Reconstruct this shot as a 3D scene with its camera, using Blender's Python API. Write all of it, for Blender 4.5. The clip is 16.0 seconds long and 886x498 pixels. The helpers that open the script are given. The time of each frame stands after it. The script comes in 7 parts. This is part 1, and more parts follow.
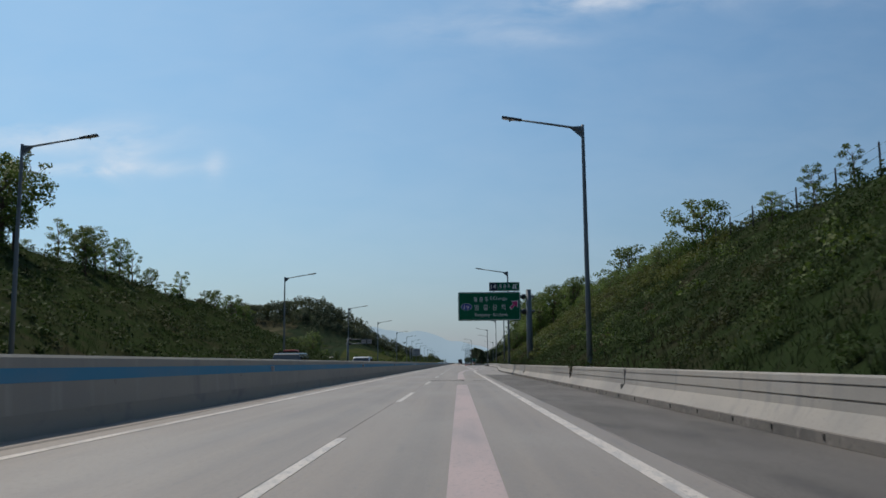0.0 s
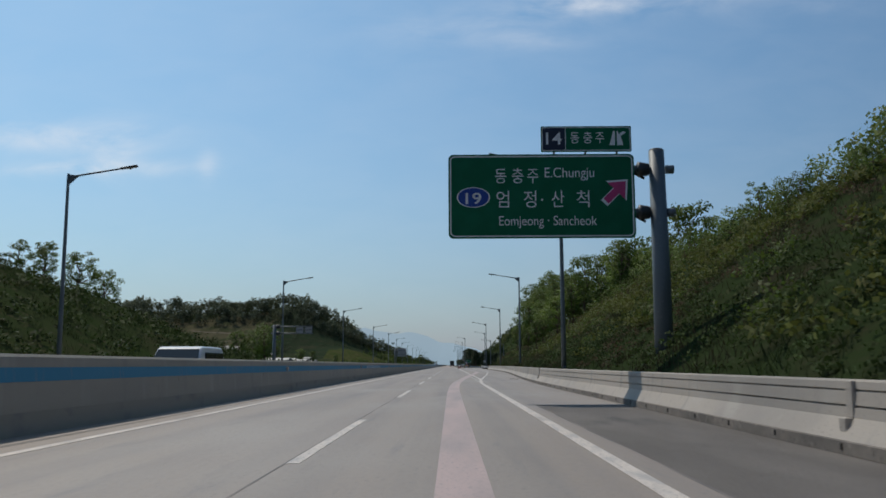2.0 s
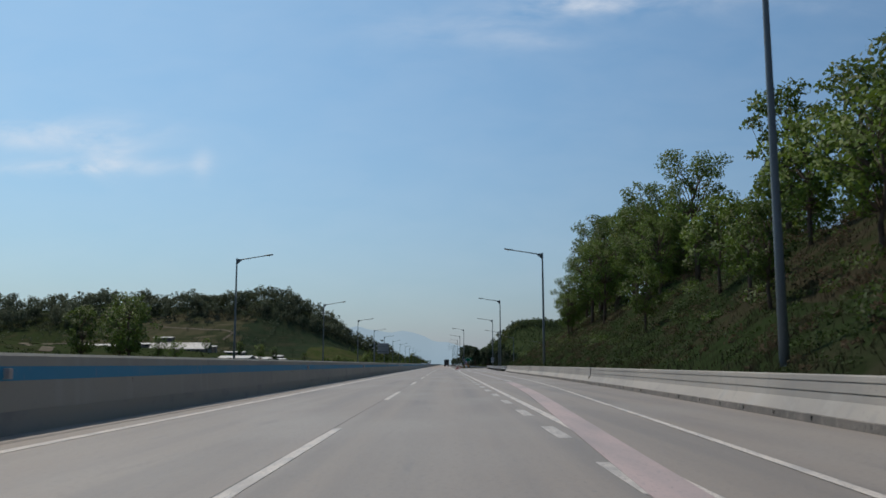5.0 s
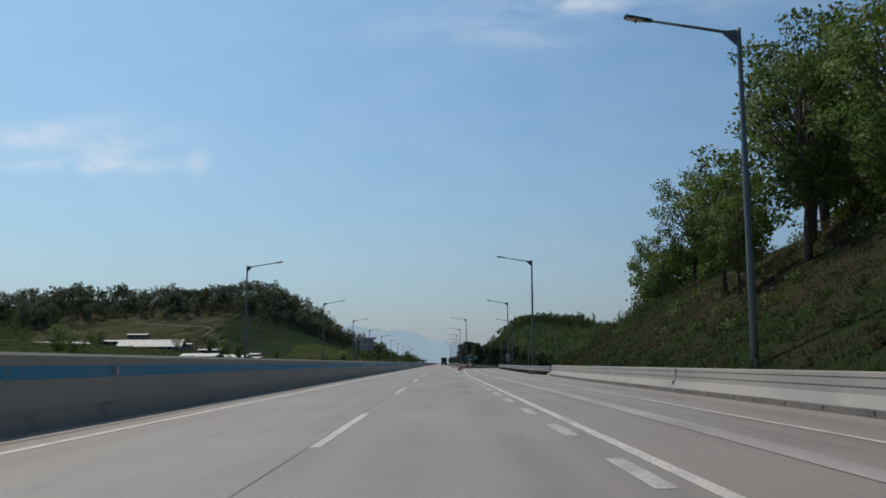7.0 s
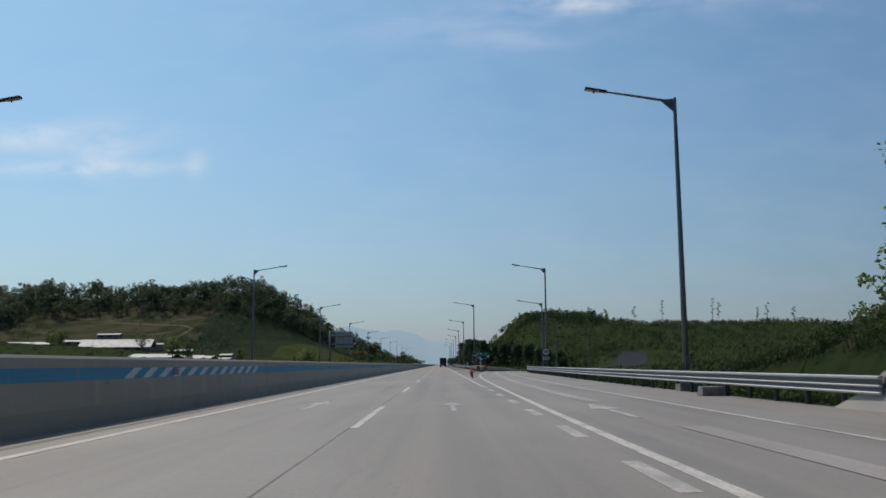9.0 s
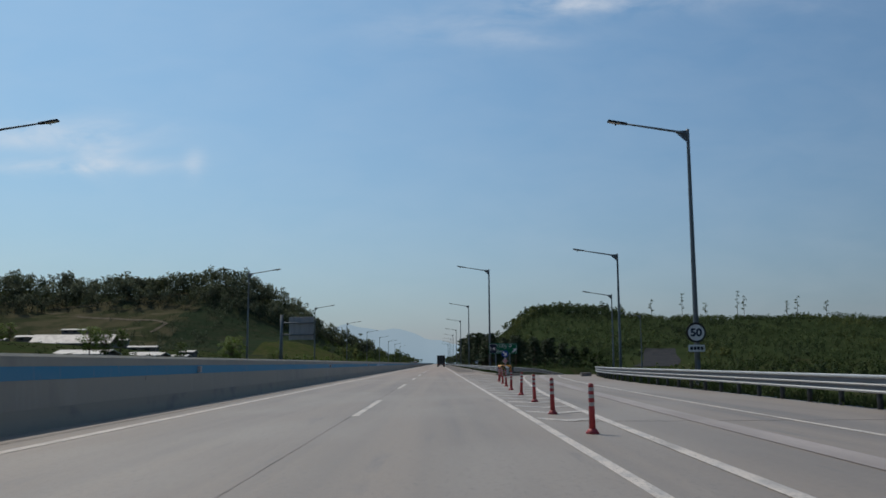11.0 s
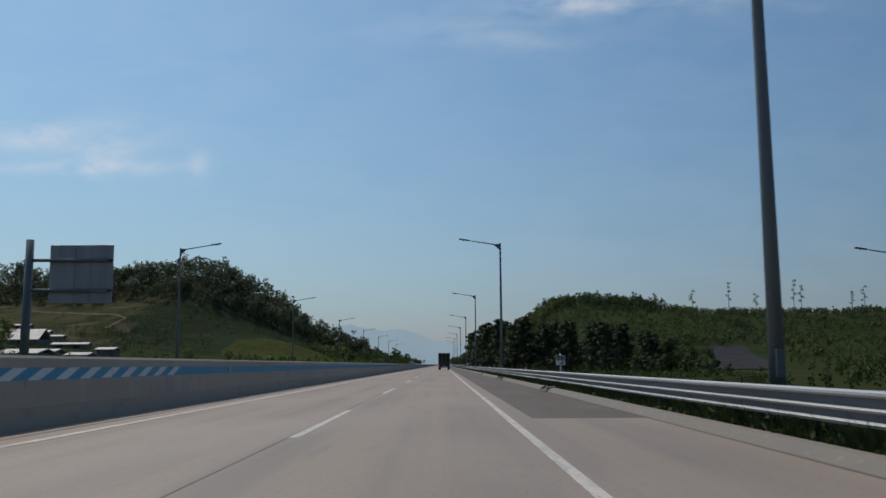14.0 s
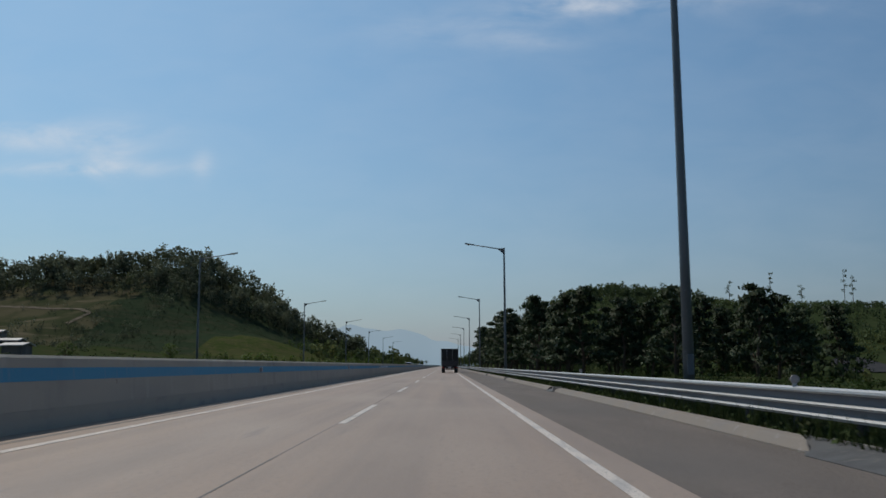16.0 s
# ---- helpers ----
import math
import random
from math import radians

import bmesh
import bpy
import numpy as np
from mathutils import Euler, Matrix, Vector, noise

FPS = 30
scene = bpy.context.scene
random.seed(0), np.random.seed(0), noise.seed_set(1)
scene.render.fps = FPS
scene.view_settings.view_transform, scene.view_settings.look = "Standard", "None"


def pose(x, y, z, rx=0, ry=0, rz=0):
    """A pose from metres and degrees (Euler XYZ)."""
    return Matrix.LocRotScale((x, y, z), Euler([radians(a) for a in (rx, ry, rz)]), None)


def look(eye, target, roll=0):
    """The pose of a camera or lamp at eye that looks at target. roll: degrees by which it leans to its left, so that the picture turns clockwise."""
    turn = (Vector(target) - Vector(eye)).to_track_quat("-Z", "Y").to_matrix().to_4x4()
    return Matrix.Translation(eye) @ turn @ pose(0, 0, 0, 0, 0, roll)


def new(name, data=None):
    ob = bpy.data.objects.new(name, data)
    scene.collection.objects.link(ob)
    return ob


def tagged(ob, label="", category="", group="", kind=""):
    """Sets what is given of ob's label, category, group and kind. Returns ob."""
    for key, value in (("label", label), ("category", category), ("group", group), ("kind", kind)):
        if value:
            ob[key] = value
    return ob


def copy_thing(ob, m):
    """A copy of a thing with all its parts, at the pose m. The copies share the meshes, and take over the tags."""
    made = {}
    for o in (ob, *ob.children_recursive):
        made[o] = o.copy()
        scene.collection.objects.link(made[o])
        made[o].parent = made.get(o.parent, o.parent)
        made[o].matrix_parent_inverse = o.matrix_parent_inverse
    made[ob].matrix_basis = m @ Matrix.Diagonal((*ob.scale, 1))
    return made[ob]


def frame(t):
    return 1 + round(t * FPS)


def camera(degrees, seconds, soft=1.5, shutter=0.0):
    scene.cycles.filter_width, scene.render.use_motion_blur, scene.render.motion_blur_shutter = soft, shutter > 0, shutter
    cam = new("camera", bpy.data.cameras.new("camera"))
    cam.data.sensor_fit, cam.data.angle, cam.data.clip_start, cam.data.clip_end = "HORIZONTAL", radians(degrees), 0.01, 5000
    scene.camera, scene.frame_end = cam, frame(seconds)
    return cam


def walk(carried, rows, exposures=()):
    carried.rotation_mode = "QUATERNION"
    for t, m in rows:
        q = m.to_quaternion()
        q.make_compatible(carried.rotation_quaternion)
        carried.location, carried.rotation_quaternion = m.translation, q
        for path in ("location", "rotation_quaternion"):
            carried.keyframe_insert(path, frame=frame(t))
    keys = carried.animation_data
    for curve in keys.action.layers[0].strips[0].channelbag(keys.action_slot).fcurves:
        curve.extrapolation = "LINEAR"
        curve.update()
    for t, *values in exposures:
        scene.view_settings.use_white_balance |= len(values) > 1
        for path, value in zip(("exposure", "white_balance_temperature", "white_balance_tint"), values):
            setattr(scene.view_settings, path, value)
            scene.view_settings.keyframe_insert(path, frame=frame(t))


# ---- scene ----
cam = camera(53.98, 16.0, soft=1.6, shutter=0.08)
PATH = [
    (0.0, pose(1.736, -5.185, 1.082, 97.473, 0.568, 1.046)),
    (0.5, pose(1.757, 8.705, 1.082, 97.491, 0.670, 0.807)),
    (1.0, pose(1.768, 22.593, 1.082, 97.521, 0.602, 0.589)),
    (1.5, pose(1.766, 36.437, 1.082, 97.545, 0.413, 0.498)),
    (2.0, pose(1.763, 50.112, 1.082, 97.592, 0.226, 0.501)),
    (2.5, pose(1.784, 63.728, 1.082, 97.648, 0.048, 0.547)),
    (3.0, pose(1.826, 77.423, 1.082, 97.546, 0.105, 0.333)),
    (3.5, pose(1.866, 91.162, 1.082, 97.561, -0.143, 0.314)),
    (4.0, pose(1.878, 104.959, 1.082, 97.688, -0.078, 0.266)),
    (4.5, pose(1.862, 118.827, 1.082, 97.624, 0.059, 0.219)),
    (7.0, pose(1.656, 188.509, 1.082, 97.480, 0.223, -0.065)),
    (7.5, pose(1.606, 202.472, 1.082, 97.536, 0.112, -0.114)),
    (8.0, pose(1.546, 216.487, 1.082, 97.510, 0.154, -0.164)),
    (8.5, pose(1.504, 230.565, 1.082, 97.573, 0.150, -0.245)),
    (9.0, pose(1.505, 244.712, 1.082, 97.558, 0.434, -0.176)),
    (11.5, pose(1.835, 315.844, 1.082, 97.481, 0.316, -0.312)),
    (12.0, pose(1.929, 330.038, 1.082, 97.507, 0.237, -0.136)),
    (12.5, pose(2.036, 344.212, 1.082, 97.489, 0.412, -0.158)),
    (13.0, pose(2.135, 358.247, 1.082, 97.529, 0.442, -0.040)),
    (13.5, pose(2.212, 372.446, 1.082, 97.437, 0.450, 0.021)),
    (14.0, pose(2.252, 386.672, 1.082, 97.569, 0.306, -0.015)),
    (14.5, pose(2.245, 400.912, 1.082, 97.395, 0.385, 0.209)),
    (15.0, pose(2.181, 415.110, 1.082, 97.448, 0.266, 0.248)),
    (15.5, pose(2.080, 429.262, 1.082, 97.539, 0.256, -0.032)),
    (16.0, pose(1.960, 443.323, 1.082, 97.619, 0.224, 0.170)),
]
walk(cam, PATH, [(0.0, -0.43), (9.0, -0.43), (11.5, -0.58), (16.0, -0.63)])

# ---- world, sun and exposure ----
SUN_ELEVATION = radians(54)
SUN_AZIMUTH = radians(-34)      # from straight ahead (+y) towards the right (+x)
TO_SUN = Vector((math.cos(SUN_ELEVATION) * math.sin(SUN_AZIMUTH), math.cos(SUN_ELEVATION) * math.cos(SUN_AZIMUTH), math.sin(SUN_ELEVATION)))
world = bpy.data.worlds.new("sky")
scene.world = world
world.use_nodes = True


def build_sky():
    nt = world.node_tree
    nt.nodes.clear()
    n, l = nt.nodes.new, nt.links.new
    out, bg, sky = n("ShaderNodeOutputWorld"), n("ShaderNodeBackground"), n("ShaderNodeTexSky")
    sky.sky_type, sky.sun_disc = "NISHITA", False
    sky.sun_elevation, sky.sun_rotation = SUN_ELEVATION, SUN_AZIMUTH
    sky.air_density, sky.dust_density, sky.ozone_density, sky.altitude = 1.0, 0.8, 1.0, 150
    bg.inputs["Strength"].default_value = 0.13
    # thin cirrus: drawn-out noise, thickest in two wisps
    def math_node(op, a, b=None):
        m = n("ShaderNodeMath")
        m.operation = op
        for k, v in enumerate((a, b)):
            if isinstance(v, (int, float)):
                m.inputs[k].default_value = v
            elif v is not None:
                l(v, m.inputs[k])
        return m.outputs[0]

    tc, sep, com = n("ShaderNodeTexCoord"), n("ShaderNodeSeparateXYZ"), n("ShaderNodeCombineXYZ")
    l(tc.outputs["Generated"], sep.inputs[0])
    ahead = math_node("MAXIMUM", math_node("ABSOLUTE", sep.outputs[1]), 0.05)
    u, v = math_node("DIVIDE", sep.outputs[0], ahead), math_node("DIVIDE", sep.outputs[2], ahead)
    l(u, com.inputs[0]), l(v, com.inputs[1])
    mp, noi, ramp = n("ShaderNodeMapping"), n("ShaderNodeTexNoise"), n("ShaderNodeMapRange")
    mp.inputs["Scale"].default_value, mp.inputs["Rotation"].default_value = (6.0, 15.0, 1.0), (0, 0, radians(-5))
    noi.inputs["Scale"].default_value, noi.inputs["Detail"].default_value = 1.6, 6.0
    noi.inputs["Roughness"].default_value, noi.inputs["Distortion"].default_value = 0.55, 0.35
    ramp.inputs["From Min"].default_value, ramp.inputs["From Max"].default_value = 0.33, 0.72
    l(com.outputs[0], mp.inputs[0]), l(mp.outputs[0], noi.inputs["Vector"]), l(noi.outputs["Fac"], ramp.inputs[0])
    total = 0.05
    for cu, cv, su, sv, k in ((-0.47, 0.27, 0.11, 0.016, 0.75), (-0.42, 0.2305, 0.09, 0.009, 1.0), (-0.285, 0.232, 0.012, 0.016, 0.6), (-0.395, 0.256, 0.03, 0.028, 0.5), (0.16, 0.432, 0.075, 0.016, 0.65), (0.29, 0.44, 0.16, 0.02, 0.35), (0.04, 0.4, 0.1, 0.022, 0.3), (0.11, 0.383, 0.05, 0.008, 0.2)):
        a = math_node("POWER", math_node("DIVIDE", math_node("SUBTRACT", u, cu), su), 2.0)
        b = math_node("POWER", math_node("DIVIDE", math_node("SUBTRACT", v, cv), sv), 2.0)
        g = math_node("MULTIPLY", math_node("EXPONENT", math_node("MULTIPLY", math_node("ADD", a, b), -1.0)), k)
        total = math_node("ADD", g, total)
    mix = n("ShaderNodeMix")
    mix.data_type = "RGBA"
    mix.inputs[7].default_value = (8.0, 8.3, 8.8, 1)
    l(math_node("MULTIPLY", ramp.outputs[0], total), mix.inputs[0])
    tint = n("ShaderNodeMix")
    tint.data_type, tint.blend_type = "RGBA", "MULTIPLY"
    tint.inputs[0].default_value, tint.inputs[7].default_value = 1.0, (0.732, 0.988, 1.06, 1)
    # pale haze low over the land
    haze = n("ShaderNodeMix")
    haze.data_type = "RGBA"
    haze.inputs[7].default_value = (3.6, 3.75, 4.6, 1)
    low = math_node("EXPONENT", math_node("MULTIPLY", math_node("MAXIMUM", v, 0.0), -7.5))
    l(math_node("MULTIPLY", low, 0.85), haze.inputs[0])
    # brighter towards the sun
    dot, glow, grey = n("ShaderNodeVectorMath"), n("ShaderNodeMix"), n("ShaderNodeCombineXYZ")
    dot.operation = "DOT_PRODUCT"
    dot.inputs[1].default_value = TO_SUN
    l(tc.outputs["Generated"], dot.inputs[0])
    glow.data_type, glow.blend_type = "RGBA", "MULTIPLY"
    glow.inputs[0].default_value = 1.0
    k = math_node("MAXIMUM", math_node("ADD", math_node("MULTIPLY", dot.outputs["Value"], 0.9), 0.385), 0.45)
    for i, (base, slope) in enumerate(((0.97, 0.06), (1.0, 0.0), (1.12, -0.19))):
        l(math_node("MULTIPLY", k, math_node("ADD", math_node("MULTIPLY", dot.outputs["Value"], slope), base)), grey.inputs[i])
    l(grey.outputs[0], glow.inputs[7])
    l(sky.outputs[0], tint.inputs[6]), l(tint.outputs[2], haze.inputs[6]), l(haze.outputs[2], glow.inputs[6]), l(glow.outputs[2], mix.inputs[6]), l(mix.outputs[2], bg.inputs["Color"]), l(bg.outputs[0], out.inputs[0])


build_sky()
sun = new("sun", bpy.data.lights.new("sun", "SUN"))
sun.data.energy, sun.data.angle, sun.data.color = 3.2, radians(0.6), (1.0, 0.9, 0.78)
sun.matrix_world = look(TO_SUN * 60, (0, 0, 0))

# ---- materials ----
def material(name, base, rough=0.8, metal=0.0, spots=(), bump=0.0, bump_scale=40.0, per_object=0.0, per_island=0.0, specular=0.5, translucent=0.0):
    """A surface with a base colour and spots, rows of (colour, scale, from, to, stretch): stains and grain by noise in metres."""
    m = bpy.data.materials.new(name)
    m.use_nodes = True
    nt = m.node_tree
    n, l = nt.nodes.new, nt.links.new
    bsdf = nt.nodes["Principled BSDF"]
    bsdf.inputs["Roughness"].default_value, bsdf.inputs["Metallic"].default_value = rough, metal
    bsdf.inputs["Specular IOR Level"].default_value = specular
    geo = n("ShaderNodeNewGeometry")
    rgb = n("ShaderNodeRGB")
    rgb.outputs[0].default_value = (*base, 1)
    colour = rgb.outputs[0]
    for tone, scale, low, high, stretch in spots:
        mp, noi, ramp, mix = n("ShaderNodeMapping"), n("ShaderNodeTexNoise"), n("ShaderNodeMapRange"), n("ShaderNodeMix")
        mp.inputs["Scale"].default_value = stretch
        noi.inputs["Scale"].default_value, noi.inputs["Detail"].default_value = scale, 5.0
        ramp.inputs["From Min"].default_value, ramp.inputs["From Max"].default_value = low, high
        mix.data_type = "RGBA"
        mix.inputs[7].default_value = (*tone, 1)
        l(geo.outputs["Position"], mp.inputs[0]), l(mp.outputs[0], noi.inputs["Vector"]), l(noi.outputs["Fac"], ramp.inputs[0])
        l(ramp.outputs[0], mix.inputs[0]), l(colour, mix.inputs[6])
        colour = mix.outputs[2]
    for amount, source in ((per_object, "object"), (per_island, "island")):
        if amount:
            rnd = n("ShaderNodeObjectInfo").outputs["Random"] if source == "object" else geo.outputs["Random Per Island"]
            mr, hsv = n("ShaderNodeMapRange"), n("ShaderNodeHueSaturation")
            mr.inputs["To Min"].default_value, mr.inputs["To Max"].default_value = 1 - amount, 1 + amount
            l(rnd, mr.inputs[0]), l(mr.outputs[0], hsv.inputs["Value"]), l(colour, hsv.inputs["Color"])
            colour = hsv.outputs[0]
    l(colour, bsdf.inputs["Base Color"])
    if bump:
        noi, bp = n("ShaderNodeTexNoise"), n("ShaderNodeBump")
        noi.inputs["Scale"].default_value, noi.inputs["Detail"].default_value = bump_scale, 6.0
        bp.inputs["Strength"].default_value, bp.inputs["Distance"].default_value = bump, 0.02
        l(geo.outputs["Position"], noi.inputs["Vector"]), l(noi.outputs["Fac"], bp.inputs["Height"]), l(bp.outputs[0], bsdf.inputs["Normal"])
    if translucent:
        tr, add, out = n("ShaderNodeBsdfTranslucent"), n("ShaderNodeMixShader"), nt.nodes["Material Output"]
        add.inputs[0].default_value = translucent
        l(colour, tr.inputs[0]), l(bsdf.outputs[0], add.inputs[1]), l(tr.outputs[0], add.inputs[2]), l(add.outputs[0], out.inputs[0])
    return m


ALONG = (1.0, 0.04, 1.0)       # streaks that run with the traffic
FLAT = (1.0, 1.0, 1.0)
UPRIGHT = (1.0, 1.0, 0.12)     # streaks that run down a wall
M_CONCRETE = material("road_concrete", (0.278, 0.231, 0.189), 0.62, spots=[
    ((0.19, 0.168, 0.148), 1.3, 0.4, 0.7, (1.0, 0.015, 1.0)), ((0.297, 0.26, 0.223), 0.35, 0.45, 0.7, (1, 0.3, 1)), ((0.18, 0.166, 0.15), 14.0, 0.54, 0.74, FLAT),
    ((0.165, 0.156, 0.148), 2.3, 0.63, 0.8, (1, 0.1, 1)), ((0.3, 0.275, 0.25), 45.0, 0.58, 0.72, FLAT)], bump=0.2, bump_scale=60)


def redden(m, tone, y0, y1):
    """Newer, redder concrete further along the road: its tint comes in between y0 and y1."""
    nt = m.node_tree
    n, l = nt.nodes.new, nt.links.new
    bsdf = nt.nodes["Principled BSDF"]
    before = bsdf.inputs["Base Color"].links[0].from_socket
    geo, sep, ramp, mix = n("ShaderNodeNewGeometry"), n("ShaderNodeSeparateXYZ"), n("ShaderNodeMapRange"), n("ShaderNodeMix")
    mix.data_type, mix.blend_type = "RGBA", "MULTIPLY"
    mix.inputs[7].default_value = (*tone, 1)
    ramp.inputs["From Min"].default_value, ramp.inputs["From Max"].default_value = y0, y1
    l(geo.outputs["Position"], sep.inputs[0]), l(sep.outputs[1], ramp.inputs[0]), l(ramp.outputs[0], mix.inputs[0])
    l(before, mix.inputs[6]), l(mix.outputs[2], bsdf.inputs["Base Color"])


redden(M_CONCRETE, (1.12, 0.975, 0.87), 335, 420)
M_ASPHALT = material("asphalt", (0.112, 0.1, 0.088), 0.9, spots=[
    ((0.18, 0.162, 0.143), 0.8, 0.42, 0.7, (1, 0.2, 1)), ((0.075, 0.07, 0.067), 30.0, 0.5, 0.7, FLAT), ((0.07, 0.066, 0.063), 1.1, 0.56, 0.72, (1, 0.25, 1)), ((0.17, 0.155, 0.14), 0.25, 0.5, 0.72, (1, 0.5, 1)), ((0.2, 0.185, 0.17), 60, 0.6, 0.72, FLAT)], bump=0.5, bump_scale=90)
M_OLD_ASPHALT = material("older_asphalt", (0.142, 0.117, 0.097), 0.9, spots=[
    ((0.185, 0.154, 0.13), 0.8, 0.44, 0.7, (1, 0.2, 1)), ((0.05, 0.046, 0.043), 30.0, 0.5, 0.7, FLAT), ((0.12, 0.105, 0.092), 0.25, 0.52, 0.72, (1, 0.5, 1)), ((0.14, 0.125, 0.112), 60, 0.6, 0.72, FLAT)], bump=0.5, bump_scale=90)
M_DARK_ASPHALT = material("worn_dark_asphalt", (0.05, 0.053, 0.058), 0.95, spots=[((0.07, 0.07, 0.07), 0.2, 0.45, 0.7, FLAT), ((0.04, 0.042, 0.044), 1.0, 0.5, 0.7, FLAT)], bump=0.3, specular=0.0)
M_SCRUBLAND = material("scrub_ground", (0.04, 0.056, 0.024), 0.95, spots=[((0.03, 0.044, 0.019), 0.08, 0.45, 0.65, FLAT), ((0.055, 0.062, 0.03), 0.3, 0.55, 0.7, FLAT)], bump=1.0, bump_scale=2, specular=0.0)
M_SEAL = material("joint_sealant", (0.11, 0.1, 0.092), 0.7, spots=[((0.24, 0.205, 0.18), 1.2, 0.44, 0.56, (1, 0.2, 1))])
M_WHITE_LINE = material("white_road_paint", (0.64, 0.57, 0.495), 0.6, spots=[
    ((0.45, 0.42, 0.39), 5.0, 0.46, 0.66, (1, 0.25, 1)), ((0.28, 0.255, 0.235), 22.0, 0.54, 0.66, FLAT), ((0.28, 0.25, 0.225), 1.1, 0.56, 0.74, (1, 0.3, 1))], bump=0.2)
M_FAINT = material("almost_gone_road_paint", (0.39, 0.355, 0.325), 0.64, spots=[((0.27, 0.235, 0.205), 2.0, 0.46, 0.62, FLAT), ((0.26, 0.226, 0.195), 9.0, 0.48, 0.6, FLAT)], bump=0.2)
M_GUTTER = material("gutter_dirt", (0.15, 0.135, 0.12), 0.8, spots=[((0.24, 0.21, 0.18), 0.7, 0.42, 0.6, (1, 0.1, 1)), ((0.22, 0.195, 0.17), 9, 0.5, 0.66, FLAT)])
M_WORN_LINE = material("worn_road_paint", (0.57, 0.515, 0.455), 0.62, spots=[
    ((0.36, 0.33, 0.3), 3.0, 0.4, 0.62, (1, 0.4, 1)), ((0.31, 0.28, 0.255), 18.0, 0.5, 0.62, FLAT)], bump=0.2)
M_PINK = material("pink_guide_paint", (0.47, 0.355, 0.33), 0.64, spots=[
    ((0.33, 0.275, 0.262), 1.2, 0.42, 0.7, (1, 0.15, 1)), ((0.28, 0.245, 0.235), 20.0, 0.55, 0.7, FLAT)], bump=0.2)
M_PINK_WORN = material("faded_pink_guide_paint", (0.42, 0.365, 0.335), 0.64, spots=[
    ((0.3, 0.255, 0.23), 1.2, 0.36, 0.62, (1, 0.15, 1)), ((0.28, 0.24, 0.22), 20.0, 0.52, 0.68, FLAT)], bump=0.2)
M_BARRIER_DARK = material("median_concrete", (0.385, 0.36, 0.3), 0.85, spots=[
    ((0.33, 0.315, 0.275), 0.6, 0.45, 0.7, (1, 0.25, 1)), ((0.42, 0.405, 0.355), 2.5, 0.56, 0.78, UPRIGHT), ((0.28, 0.27, 0.24), 1.4, 0.58, 0.76, (1, 0.6, 0.2)), ((0.3, 0.29, 0.27), 16, 0.62, 0.78, FLAT)], bump=0.25, bump_scale=30)
M_BARRIER_TOE = material("stained_concrete", (0.35, 0.33, 0.275), 0.9, spots=[
    ((0.335, 0.32, 0.285), 0.7, 0.48, 0.7, (1, 0.2, 1)), ((0.24, 0.235, 0.225), 3, 0.55, 0.75, (1, 0.3, 0.6))], bump=0.3, bump_scale=30)
M_BLUE = material("blue_band_paint", (0.04, 0.26, 0.43), 0.65, spots=[
    ((0.1, 0.27, 0.4), 0.8, 0.5, 0.72, (1, 0.3, 1)), ((0.2, 0.29, 0.36), 9, 0.62, 0.75, UPRIGHT)], bump=0.1)
M_HATCH = material("pale_blue_paint", (0.56, 0.65, 0.68), 0.65, spots=[((0.42, 0.54, 0.62), 3, 0.5, 0.7, FLAT)])
M_BARRIER = material("barrier_concrete", (0.41, 0.37, 0.322), 0.85, spots=[
    ((0.3, 0.28, 0.255), 0.5, 0.45, 0.7, (1, 0.4, 1)), ((0.3, 0.285, 0.26), 2.2, 0.56, 0.75, UPRIGHT), ((0.42, 0.395, 0.36), 0.9, 0.58, 0.75, (1, 0.6, 1)),
    ((0.27, 0.25, 0.23), 18, 0.6, 0.75, FLAT)], bump=0.25, bump_scale=30)
M_KERB_DIRTY = material("dirty_kerb_concrete", (0.21, 0.185, 0.16), 0.9, spots=[((0.13, 0.118, 0.105), 1.6, 0.45, 0.66, (1, 0.5, 1)), ((0.27, 0.24, 0.21), 5, 0.56, 0.72, FLAT), ((0.1, 0.09, 0.08), 14, 0.58, 0.72, FLAT)], bump=0.4)
M_CURB = material("curb_concrete", (0.24, 0.208, 0.173), 0.9, spots=[((0.22, 0.2, 0.18), 1.4, 0.45, 0.7, (1, 0.6, 1)), ((0.33, 0.31, 0.29), 6, 0.6, 0.75, FLAT)], bump=0.3)
M_GROOVE = material("groove_shade", (0.035, 0.033, 0.03), 0.9)
M_STEEL = material("galvanised_steel", (0.55, 0.57, 0.58), 0.45, 0.75, spots=[((0.42, 0.44, 0.45), 3, 0.45, 0.7, (1, 0.3, 1)), ((0.35, 0.35, 0.34), 22, 0.6, 0.75, FLAT)], bump=0.05)
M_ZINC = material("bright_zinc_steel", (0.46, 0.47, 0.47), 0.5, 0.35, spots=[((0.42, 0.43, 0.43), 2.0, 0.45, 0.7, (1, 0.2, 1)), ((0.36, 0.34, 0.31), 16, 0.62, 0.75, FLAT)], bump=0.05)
# weathered, and darkened further: the shade between the ridges put into the colour
M_WEB = material("weathered_shaded_zinc", (0.15, 0.16, 0.18), 0.6, 0.3, spots=[((0.11, 0.118, 0.13), 1.5, 0.45, 0.7, (1, 0.15, 1)), ((0.2, 0.2, 0.2), 18, 0.6, 0.75, FLAT)], bump=0.05)
